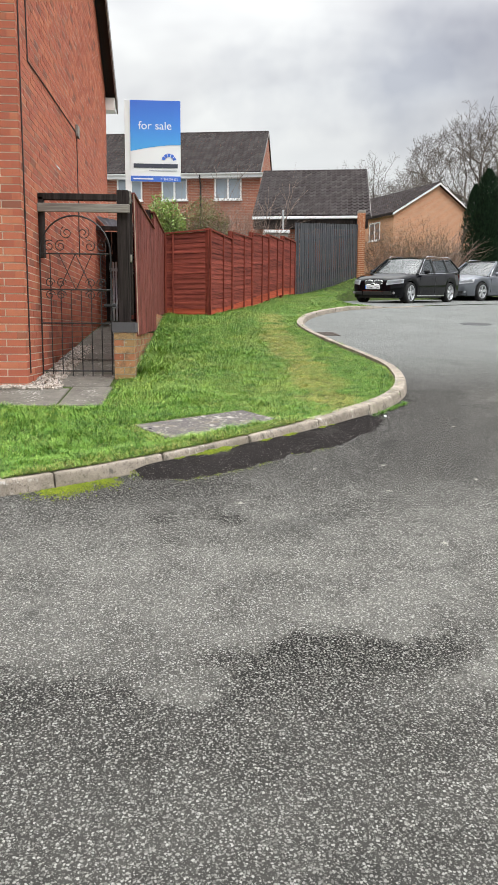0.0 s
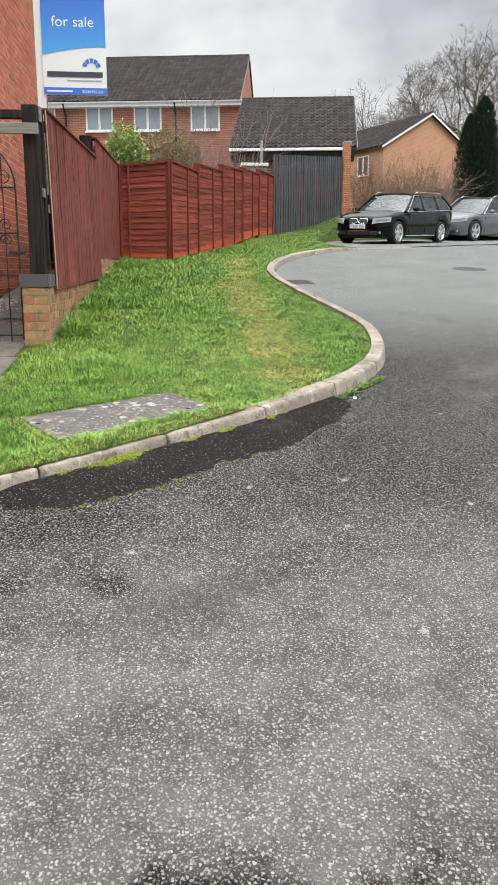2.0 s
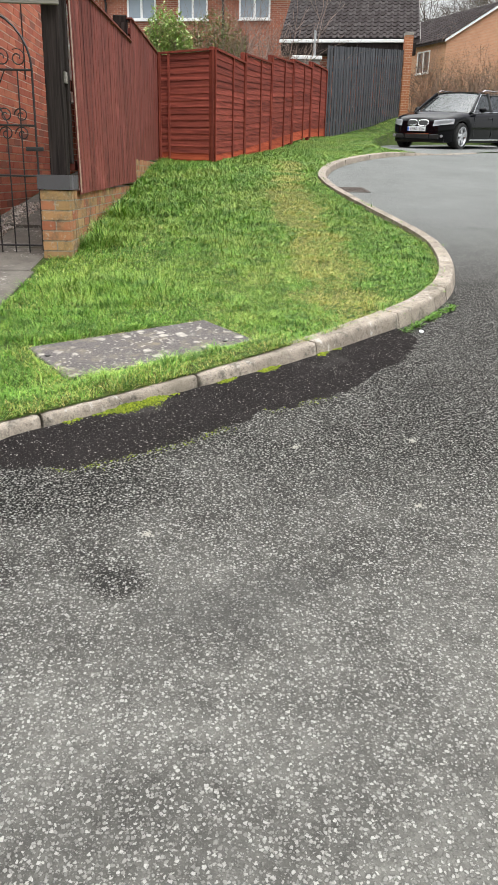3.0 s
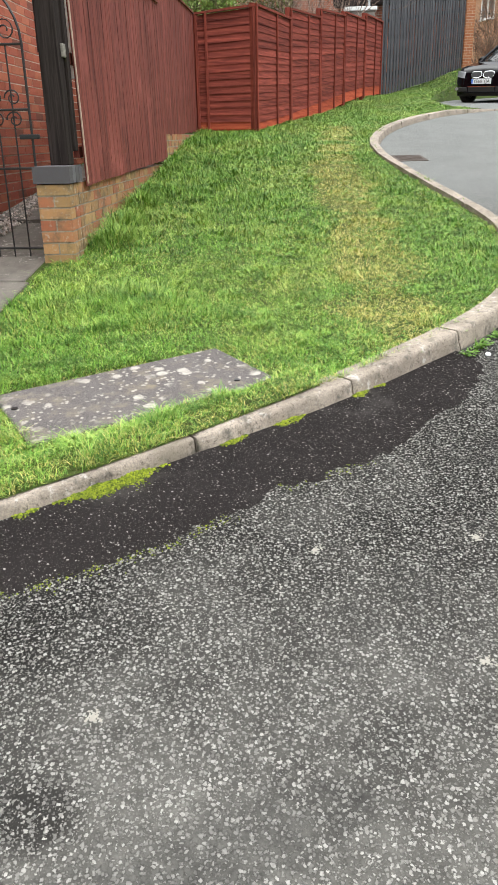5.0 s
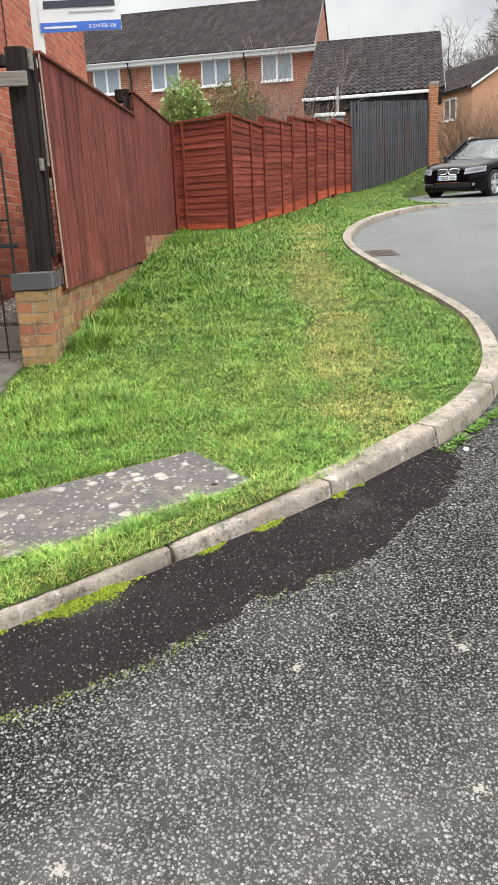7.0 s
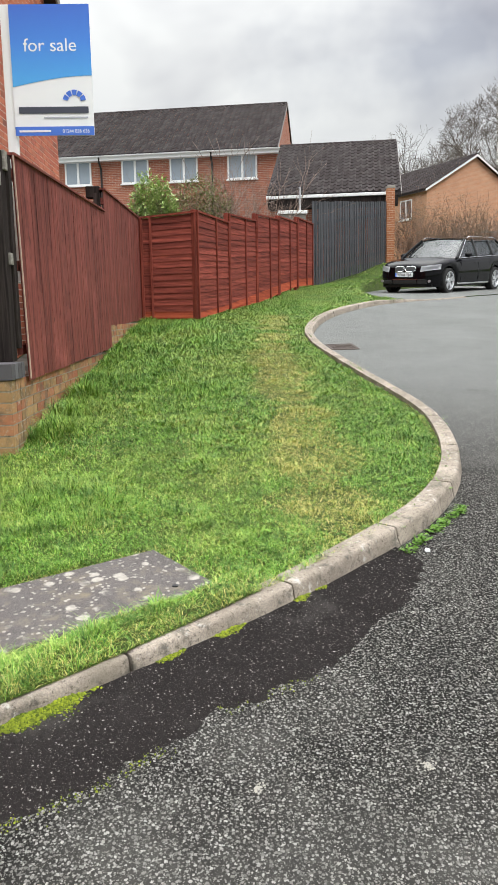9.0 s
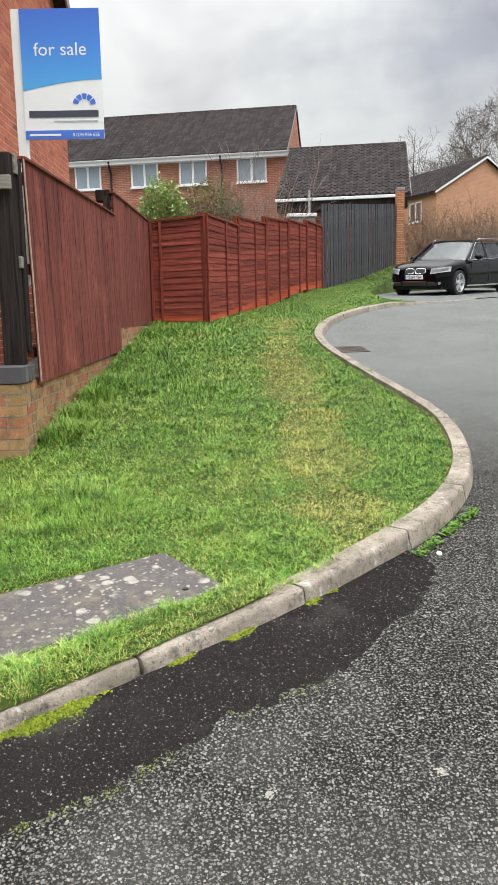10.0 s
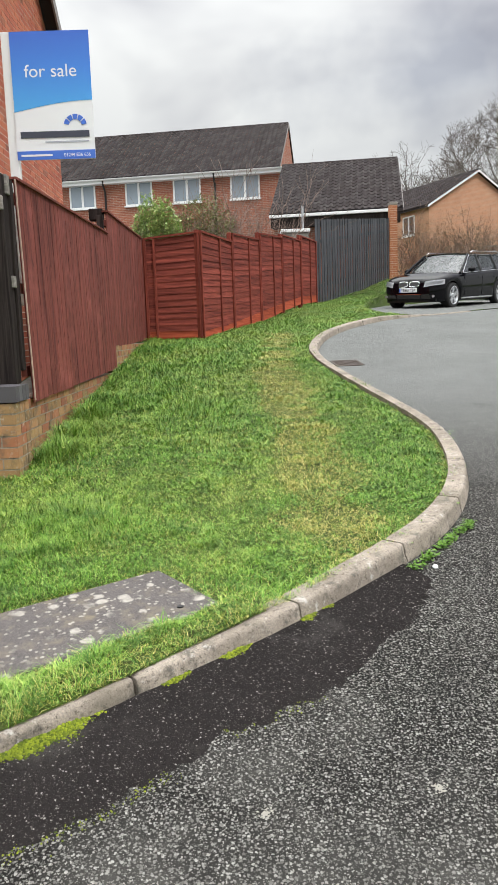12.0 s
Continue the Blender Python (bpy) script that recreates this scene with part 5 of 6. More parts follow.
        for xg in (1.38, 2.42, 3.34):
            part("door_gap", boxed(xg - 0.004, sd * half * 0.99 - 0.006, 0.32, xg + 0.004, sd * half * 0.99 + 0.008, 0.80), BLACK_PLASTIC, car)
        part("sill_trim", boxed(ax0 + r + 0.12, sd * half * 0.965 - 0.01, 0.225, ax1 - r - 0.12, sd * half * 0.965 + 0.016, 0.262, bevel=0.005), CHROME if grille == "twin" else CAR_GREY, car)
        # headlight: a wrapped glass block at the front corner
        def lamp(u, v):
            y = 0.50 + 0.44 * u
            x = float(np.interp(y, (0.55, 0.70, 0.84, 0.945, 0.985), (0, 0.05, 0.15, 0.35, 0.7)))
            z = nose - 0.20 + 0.125 * v + 0.060 * u + 0.012 * v * (1 - u)
            return (x + rake(max(x, 0.0), z) - 0.022, sd * (half * y + 0.006), z)
        sheet(lamp, 8, 3, "headlight", LAMP_GLASS)
        part("fog_lamp", bmesh_disc(0.036, 0.03, Matrix.Translation((0.062, sd * half * 0.76, 0.33)) @ Matrix.Rotation(math.pi / 2, 4, "Y")), LAMP_GLASS, car)
        part("bumper_intake", boxed(-0.004, sd * half * 0.42, 0.27, 0.09, sd * half * 0.68, 0.36, bevel=0.008), BLACK_PLASTIC, car)
        def tail(u, v):
            x = L - 0.03 - 0.22 * u ** 1.4
            return (x + 0.02, sd * (plan(x) * (0.80 + 0.205 * u ** 0.6)), 0.72 + 0.22 * v)
        sheet(tail, 6, 3, "tail_light", TAIL_RED)
    # nose
    def ring(cy, w, h, zc, depth=0.03):
        b2 = bmesh.new()
        k = 20
        outer = [(cy + w * math.copysign(abs(math.cos(a)) ** 0.6, math.cos(a)), zc + h * math.copysign(abs(math.sin(a)) ** 0.6, math.sin(a))) for a in [2 * math.pi * i / k for i in range(k)]]
        tube_pts = [(0.0 + 0.10 * abs(y) / half * 0.6 - 0.026 + 0.42 * max(0.0, z - 0.54), y, z) for y, z in outer]
        tube(b2, tube_pts + tube_pts[:1], 0.009, sides=6)
        part("grille_surround", b2, CHROME, car)
        b2 = bmesh.new()
        prism(b2, [(y, z) for y, z in outer], "x", 0.0, 0.05, Matrix(((1, 0, 0.42, -0.42 * 0.54 - 0.020), (0, 1, 0, 0), (0, 0, 1, 0), (0, 0, 0, 1))))
        gr = part("grille", b2, BLACK_PLASTIC, car)
        for i in range(5):
            yy = cy - w * 0.75 + 1.5 * w * i / 4
            part("grille_bar", boxed(-0.008, yy - 0.006, zc - h * 0.75, 0.002, yy + 0.006, zc + h * 0.75, Matrix(((1, 0, 0.42, -0.42 * 0.54 - 0.020), (0, 1, 0, 0), (0, 0, 1, 0), (0, 0, 0, 1)))), IRON, gr)

    if grille == "twin":
        ring(-0.160, 0.136, 0.066, nose - 0.125)
        ring(0.160, 0.136, 0.066, nose - 0.125)
    else:
        ring(0.0, 0.40, 0.11, nose - 0.15)
        for zz in (-0.03, 0.03):
            part("grille_blade", boxed(-0.016, -0.36, nose - 0.155 + zz, -0.004, 0.36, nose - 0.14 + zz, bevel=0.003), CHROME, car)
        part("badge", bmesh_disc(0.075, 0.02, Matrix.Translation((-0.012, 0, nose - 0.15)) @ Matrix.Rotation(math.pi / 2, 4, "Y")), CHROME, car)
    part("lower_grille", boxed(-0.004, -half * 0.38, 0.26, 0.08, half * 0.38, 0.37, bevel=0.01), BLACK_PLASTIC, car)
    part("bumper_trim", boxed(-0.006, -half * 0.40, 0.375, 0.05, half * 0.40, 0.385), CHROME if grille == "twin" else BLACK_PLASTIC, car)
    if text:
        pl = part("number_plate", boxed(-0.030, -0.26, 0.435, -0.012, 0.26, 0.546, bevel=0.003), PLATE_WHITE, car, "white front number plate")
        part("plate_band", boxed(-0.0325, 0.215, 0.44, -0.0302, 0.256, 0.541), PRINT_BLUE, pl)
        o = lettering(text, PLATE_TEXT, pl, pose(-0.0325, 0.20, 0.456, 90, 0, -90), 0.43, 0.105)
    return car


def bmesh_disc(rad, thick, m):
    bm = bmesh.new()
    bmesh.ops.create_cone(bm, cap_ends=True, segments=20, radius1=rad, radius2=rad * 0.9, depth=thick, matrix=m)
    return bm


def on_slope(x, y, ang, lift=0.02):
    """A pose standing on the road, leaning with its slope."""
    d = Vector((math.cos(radians(ang)), math.sin(radians(ang)), 0))
    n = Vector((0, -(land(y + 1) - land(y - 1)) / 2, 1)).normalized()
    d = (d - n * d.dot(n)).normalized()
    yv = n.cross(d)
    m = Matrix((d, yv, n)).transposed().to_4x4()
    return Matrix.Translation((x, y, land(y) + lift)) @ m


estate_car("black_estate_car", "glossy black estate car parked on the bay with chrome trim", on_slope(5.98, 15.0, 47.0, 0.0), CAR_BLACK, 4.53, 0.905, 1.44, 2.76, 0.78, 0.325, 0.76, "YE60 YJA")
estate_car("grey_estate_car", "metallic grey estate car parked behind the black one", on_slope(9.85, 19.7, 36.0), CAR_GREY, 4.93, 0.925, 1.47, 2.94, 0.86, 0.335, 0.80, None, "wide")


# ======== concrete inspection cover in the grass ========
def make_cover():
    n = Nodes("lichened_cover")
    grit = n.noise(320, 3)
    base = n.mix(n.noise(5, 5, rough=0.65), (0.040, 0.036, 0.037), (0.095, 0.086, 0.083))
    base = n.mix(n.ramp(grit, (0.45, 0.0), (0.65, 0.6)), base, (0.24, 0.22, 0.205))
    wv = n.math("MULTIPLY", n.noise(45, 4, rough=0.7), 0.45)
    spots = n.ramp(n.math("ADD", n.voronoi(10.5), wv), (0.43, 1.0), (0.53, 0.0))
    tiny = n.ramp(n.math("ADD", n.voronoi(34.0), wv), (0.44, 0.8), (0.52, 0.0))
    spots = n.math("MAXIMUM", spots, tiny)
    keep = n.ramp(n.noise(6, 4), (0.36, 0.10), (0.50, 1.0))
    c = n.mix(n.ramp(n.noise(9, 5, rough=0.7), (0.50, 0.0), (0.64, 0.75)), base, (0.17, 0.145, 0.115))
    c = n.mix(n.math("MULTIPLY", n.math("MULTIPLY", spots, keep), n.ramp(n.noise(40, 3), (0.3, 0.6), (0.6, 0.95))), c, (0.38, 0.355, 0.315))
    c = n.mix(n.ramp(n.noise(3.0, 3), (0.60, 0.0), (0.70, 0.65)), c, (0.26, 0.20, 0.11))
    return n.done(c, 0.92, 0, n.math("ADD", grit, n.math("MULTIPLY", spots, 0.4)), 0.5, 0.004, 0.25)


COVER = [(0.17, -2.14), (0.455, -2.56), (1.385, -1.985), (1.075, -1.625)]
cover = thing("inspection_cover", "dark concrete inspection cover spotted with pale lichen, set in grass", "cover")
bm = bmesh.new()
lo = [bm.verts.new((x, y, land(y) + 0.0)) for x, y in COVER]
hi = [bm.verts.new((x, y, land(y) + 0.084)) for x, y in COVER]
bm.faces.new(hi)
bm.faces.new(lo[::-1])
for k in range(4):
    bm.faces.new((lo[k], lo[(k + 1) % 4], hi[(k + 1) % 4], hi[k]))
bmesh.ops.recalc_face_normals(bm, faces=bm.faces)
bmesh.ops.bevel(bm, geom=list(bm.edges), offset=0.006, segments=1, affect="EDGES")
part("slab", bm, make_cover(), cover)
for x, y in ((0.30, -2.26), (1.20, -1.99)):
    part("lifting_eye", bmesh_disc(0.016, 0.012, Matrix.Translation((x, y, land(y) + 0.081))), IRON, cover)


# ======== dark repair strip along the kerb ========
def make_repair():
    n = Nodes("repair_asphalt")
    m1, k1, v1 = chips(n, 110.0, 0.15, 0.42, 0.85)
    m2, k2, v2 = chips(n, 190.0, 0.15, 0.40, 0.80)
    c = n.mix(n.noise(6, 5, rough=0.65), (0.010, 0.0085, 0.0085), (0.030, 0.026, 0.025))
    c = n.mix(m2, c, n.ramp(v2, (0.0, (0.012, 0.011, 0.011)), (0.75, (0.045, 0.04, 0.038)), (1.0, (0.13, 0.12, 0.11))))
    c = n.mix(m1, c, n.ramp(v1, (0.0, (0.02, 0.018, 0.018)), (0.70, (0.055, 0.05, 0.048)), (0.86, (0.14, 0.13, 0.12)), (1.0, (0.42, 0.40, 0.37))))
    c = n.mix(n.ramp(n.noise(3.1, 5, rough=0.65), (0.60, 0.0), (0.74, 0.5)), c, (0.085, 0.08, 0.074))
    return n.done(c, 0.9, 0, n.math("ADD", m1, m2), 1.0, 0.005, 0.02)


outer = smooth_line([(0.30, -3.24), (0.55, -3.27), (0.80, -3.17), (1.15, -2.94), (1.38, -2.72), (1.73, -2.50), (2.04, -2.17), (2.26, -1.86), (2.32, -1.66), (2.27, -1.52)], 24)
bm = bmesh.new()
prev = None
for q, p in enumerate(outer):
    near = min(KERB_LINE, key=lambda k: (k - p).length)
    p = p + (p - near).normalized() * (0.05 * noise.noise(Vector((p.x * 7, p.y * 7, 0))) + 0.030 * noise.noise(Vector((p.x * 31, p.y * 31, 3))))
    cells = [near.lerp(p, j / 6) for j in range(7)]
    cur = [bm.verts.new((c.x, c.y, land(c.y) + 0.003 + fill_rise(near.x) * (1 - j / 6) ** 1.4 + (0.004 * noise.noise(Vector((c.x * 12, c.y * 12, 1))) + 0.003 if j < 6 else -0.0015))) for j, c in enumerate(cells)]
    if prev:
        for j in range(6):
            bm.faces.new((prev[j], prev[j + 1], cur[j + 1], cur[j]))
    prev = cur
bmesh.ops.recalc_face_normals(bm, faces=bm.faces)
for f in bm.faces:
    if f.normal.z < 0:
        f.normal_flip()
tagged(ob_from("road_repair", bm, make_repair()), "dark smooth asphalt repair strip along the kerb", "road", kind="structure")


# ======== moss, weeds, spots on the road ========
def make_leafy(name, c0, c1, rough=0.6):
    n = Nodes(name)
    r = n.each()
    c = n.mix(r, c0, c1)
    c = n.mix(n.ramp(n.noise(3, 3), (0.4, 0.0), (0.7, 0.4)), c, [v * 0.6 for v in c0])
    return n.done(c, rough, 0, None, spec=0.3)


MOSS = make_leafy("moss", (0.05, 0.075, 0.006), (0.26, 0.31, 0.02), 0.95)
WEED = make_leafy("weed_leaf", (0.06, 0.15, 0.015), (0.15, 0.28, 0.035))


def lump(V, F, cx, cy, cz, r, flat, rnd):
    """A squashed, uneven low-poly dome."""
    k = len(V)
    V.append((cx, cy, cz + r * flat))
    for ring, (a, h) in enumerate(((0.65, 0.75), (1.0, 0.0))):
        for i in range(5):
            t = 2 * math.pi * i / 5 + ring * 0.4
            q = r * a * (1 + rnd.uniform(-0.2, 0.2))
            V.append((cx + q * math.cos(t), cy + q * math.sin(t), cz + r * flat * h - (0.004 if ring == 1 else 0)))
    for i in range(5):
        F.append((k, k + 1 + i, k + 1 + (i + 1) % 5))
    b0, b1 = k + 1, k + 6
    for i in range(5):
        F.append((b0 + i, b1 + i, b1 + (i + 1) % 5, b0 + (i + 1) % 5))


def fill_at(c):
    """Height of road or fill at a plan point by the kerb."""
    near = min(KERB_LINE[16:80], key=lambda k: (k - c).length)
    return land(c.y) + 0.003 + fill_rise(near.x) * max(0.0, 1 - (near - c).length / 0.42) ** 1.4


rng = random.Random(5)
V, F = [], []
for k in range(60000):
    i = rng.randrange(16, 80)
    a, b = KERB_LINE[i], KERB_LINE[i + 1]
    p = a.lerp(b, rng.random())
    if not (-1.9 < p.x < 2.2 and p.y < -1.3) or rng.random() > (b - a).length / 0.12:
        continue
    t = (b - a).normalized()
    along = noise.noise(Vector((p.x * 3.1, p.y * 3.1, 7.0))) + 0.6 * noise.noise(Vector((p.x * 9.0, p.y * 9.0, 2.0)))
    amount = along - (0.10 if p.x > 0.25 else 0.02) + 0.22 * math.exp(-((p.x - 0.8) / 0.35) ** 2)
    if amount < 0 or rng.random() > amount * (1.8 if p.x > 0.25 else 0.8):
        continue
    spread = 0.005 + 0.015 * min(1.0, amount * 1.6) if p.x > 0.25 else 0.08
    off = abs(rng.gauss(0, spread))
    c = p - Vector((-t.y, t.x)) * (off - 0.004)
    r = rng.uniform(0.003, 0.0075) * (1.4 if rng.random() < 0.12 else 1.0) * (0.7 if p.x < 0.25 else 1.0)
    swell = 0.018 * min(1.0, amount * 1.5) * max(0.0, 1 - off / 0.04) if p.x > 0.25 else 0.0
    lump(V, F, c.x, c.y, fill_at(c) + swell * rng.random(), r, rng.uniform(0.6, 1.0), rng)
for k in range(800):
    i = rng.randrange(20, len(outer) - 70)
    c = outer[i].lerp(outer[i + 1], rng.random()) + Vector((rng.gauss(0, 0.022), rng.gauss(0, 0.022)))
    if noise.noise(Vector((c.x * 3, c.y * 3, 1.0))) < 0.10:
        continue
    lump(V, F, c.x, c.y, land(c.y) + 0.001, rng.uniform(0.0015, 0.0045), 0.5, rng)
tagged(from_arrays("moss", V, F, MOSS, True), "bright yellow-green moss clumps along the kerb foot", "moss", kind="stuff")


def leaf_quads(V, F, p, d, length, width, up, rnd):
    """One small folded leaf at p, pointing along d."""
    d = d.normalized()
    sdir = d.cross(up).normalized() if abs(d.dot(up)) < 0.98 else Vector((1, 0, 0))
    k = len(V)
    tip = p + d * length
    mid = p + d * length * 0.5
    V += [tuple(p), tuple(mid + sdir * width * 0.5), tuple(tip), tuple(mid - sdir * width * 0.5)]
    F.append((k, k + 1, k + 2, k + 3))


V, F = [], []
for k in range(900):
    u = rng.random()
    if noise.noise(Vector((u * 9.0, 0.5, 3.0))) < -0.05:
        continue
    c = Vector((2.27, -1.55)).lerp(Vector((2.72, -0.98)), u) + Vector((rng.gauss(0, 0.012), rng.gauss(0, 0.012))) + Vector((0.02, -0.016)) * rng.random()
    leaf_quads(V, F, Vector((c.x, c.y, land(c.y) + rng.uniform(0.002, 0.022))), Vector((rng.uniform(-1, 1), rng.uniform(-1, 1), rng.uniform(-0.1, 0.5))), rng.uniform(0.012, 0.03), rng.uniform(0.008, 0.016), Vector((0, 0, 1)), rng)
tagged(from_arrays("kerb_weeds", V, F, WEED), "low green weeds growing along the kerb foot", "weeds", kind="stuff")

CHALK = plain("pale_lichen", (0.33, 0.315, 0.275), 0.9, vary=0.2, scale=90)


V, F = [], []
for x, y, r in ((1.51, -3.06, 0.022), (2.02, -2.99, 0.024), (0.95, -3.71, 0.024), (1.94, -3.51, 0.022), (2.05, -4.33, 0.028), (2.9, -1.9, 0.02), (2.6, -3.3, 0.018)):
    rs = random.Random(int(x * 100))
    for k in range(70):
        a, q = rs.uniform(0, 6.283), abs(rs.gauss(0, 0.55)) * r
        px, py, pr = x + q * math.cos(a), y + q * math.sin(a), rs.uniform(0.0015, 0.0055)
        b = len(V)
        for e in range(6):
            g = pr * rs.uniform(0.6, 1.2)
            V.append((px + g * math.cos(e * 1.047), py + g * math.sin(e * 1.047), land(py) + 0.0015))
        V.append((px, py, land(py) + 0.0035))
        F += [(b + 6, b + e, b + (e + 1) % 6) for e in range(6)]
tagged(from_arrays("lichen", V, F, CHALK), "pale ragged lichen spots on the asphalt", "lichen", kind="stuff")
shell = thing("bottle_cap", "small pale bottle cap lying by the kerb weeds", "litter")
part("cap", bmesh_disc(0.014, 0.006, Matrix.Translation((2.39, -1.53, land(-1.53) + 0.006)) @ Matrix.Rotation(0.3, 4, "X")), WHITE, shell)


# gully grating by the far kerb and a cover in the road
gully = thing("gully_grating", "rusty square iron gully grating at the kerb", "grating")
gully.matrix_basis = on_slope(2.70, 4.72, 4.0, -0.018)
RUST = plain("rusty_iron", (0.075, 0.058, 0.048), 0.85, 0.2)
for x0, y0, x1, y1 in ((0, -0.24, 0.36, -0.205), (0, 0.205, 0.36, 0.24), (0, -0.203, 0.03, 0.203), (0.33, -0.203, 0.36, 0.203)):
    part("frame_side", boxed(x0, y0, 0, x1, y1, 0.024, bevel=0.003), RUST, gully)
part("pit", boxed(0.031, -0.203, 0.0, 0.329, 0.203, 0.0195), BLACK_PLASTIC, gully, "dark open slots")
for k in range(6):
    part("bar", boxed(0.031, -0.195 + 0.066 * k, 0.0196, 0.329, -0.160 + 0.066 * k, 0.0235), RUST, gully)
rcover = thing("road_cover", "round iron access cover set in the road", "cover")
part("lid", bmesh_disc(0.33, 0.012, Matrix.Translation((6.3, 6.9, land(6.9) + 0.004)) @ Matrix.Rotation(math.atan(0.103), 4, "X")), IRON, rcover)


# ======== grass ========
def in_quad(poly, x, y, grow=0.0):
    cx, cy = sum(p[0] for p in poly) / len(poly), sum(p[1] for p in poly) / len(poly)
    return inside([(cx + (px - cx) * (1 + grow), cy + (py - cy) * (1 + grow)) for px, py in poly], x, y)


TRACK = smooth_line([(2.02, -1.45), (1.94, -0.7), (1.95, 0.6), (1.97, 2.1), (1.95, 3.1), (2.0, 5.0), (2.2, 8.0)], 10)


def value_noise(x, y, seed):
    """Smooth lattice noise from -1 to 1 on arrays."""
    xi, yi = np.floor(x).astype(np.int64), np.floor(y).astype(np.int64)
    fx, fy = x - xi, y - yi
    fx, fy = fx * fx * (3 - 2 * fx), fy * fy * (3 - 2 * fy)

    def corner(i, j):
        k = (i * 374761393 + j * 668265263 + seed * 974634777) & 0xFFFFFFFF
        k = ((k ^ (k >> 13)) * 1274126177) & 0xFFFFFFFF
        return ((k ^ (k >> 16)) & 0xFFFF) / 32767.5 - 1

    low = corner(xi, yi) * (1 - fx) + corner(xi + 1, yi) * fx
    high = corner(xi, yi + 1) * (1 - fx) + corner(xi + 1, yi + 1) * fx
    return low * (1 - fy) + high * fy


def inside_many(poly, x, y, grow=0.0):
    cx, cy = sum(p[0] for p in poly) / len(poly), sum(p[1] for p in poly) / len(poly)
    pts = [(cx + (px - cx) * (1 + grow), cy + (py - cy) * (1 + grow)) for px, py in poly]
    hit = np.zeros(len(x), bool)
    for (x0, y0), (x1, y1) in zip(pts, pts[1:] + pts[:1]):
        if y0 != y1:
            hit ^= ((y0 > y) != (y1 > y)) & (x < (x1 - x0) * (y - y0) / (y1 - y0) + x0)
    return hit


def nearest(line, x, y):
    d = np.full(len(x), 81.0)
    for q in line:
        d = np.minimum(d, (x - q.x) ** 2 + (y - q.y) ** 2)
    return np.sqrt(d)


def blades(name, x, y, z, h, lean, ang, wide, droop, mat, label):
    """Bent tapering blades as one mesh: a quad and a tip each."""
    k = len(x)
    ca, sa = np.cos(ang), np.sin(ang)
    px, py = -sa * wide, ca * wide
    v = np.empty((k, 5, 3), np.float32)
    mx, my = x + ca * lean * 0.35, y + sa * lean * 0.35
    v[:, 0] = np.stack((x - px, y - py, z), 1)
    v[:, 1] = np.stack((x + px, y + py, z), 1)
    v[:, 2] = np.stack((mx + px * 0.8, my + py * 0.8, z + h * 0.62), 1)
    v[:, 3] = np.stack((mx - px * 0.8, my - py * 0.8, z + h * 0.62), 1)
    v[:, 4] = np.stack((x + ca * lean, y + sa * lean, z + h * droop), 1)
    me = bpy.data.meshes.new(name)
    me.vertices.add(k * 5)
    me.vertices.foreach_set("co", v.ravel())
    order = (np.arange(k, dtype=np.int32)[:, None] * 5 + np.array((0, 1, 2, 3, 3, 2, 4), np.int32)).ravel()
    me.loops.add(k * 7)
    me.loops.foreach_set("vertex_index", order)
    me.polygons.add(k * 2)
    me.polygons.foreach_set("loop_start", (np.arange(k, dtype=np.int32)[:, None] * 7 + np.array((0, 4), np.int32)).ravel())
    me.update(calc_edges=True)
    me.materials.append(mat)
    tagged(new(name, me), label, "grass", kind="stuff")


# lush clumps: plan place, radius, extra height
CLUMPS = [(0.52, -0.78, 0.30, 0.045), (0.15, -0.95, 0.35, 0.030), (0.80, -1.0, 0.22, 0.025), (0.11, 0.30, 0.09, 0.16), (0.17, 0.55, 0.12, 0.13), (0.12, 1.05, 0.13, 0.12), (0.14, 1.75, 0.16, 0.10), (0.30, 1.35, 0.22, 0.05),
          (0.35, 2.3, 0.30, 0.06), (0.75, 3.2, 0.4, 0.05), (0.4, 4.3, 0.35, 0.06), (1.2, 4.9, 0.45, 0.05), (0.5, 6.2, 0.5, 0.06), (1.1, 2.0, 0.3, 0.04), (-0.9, -1.9, 0.4, 0.035), (-0.3, -2.6, 0.3, 0.03)]


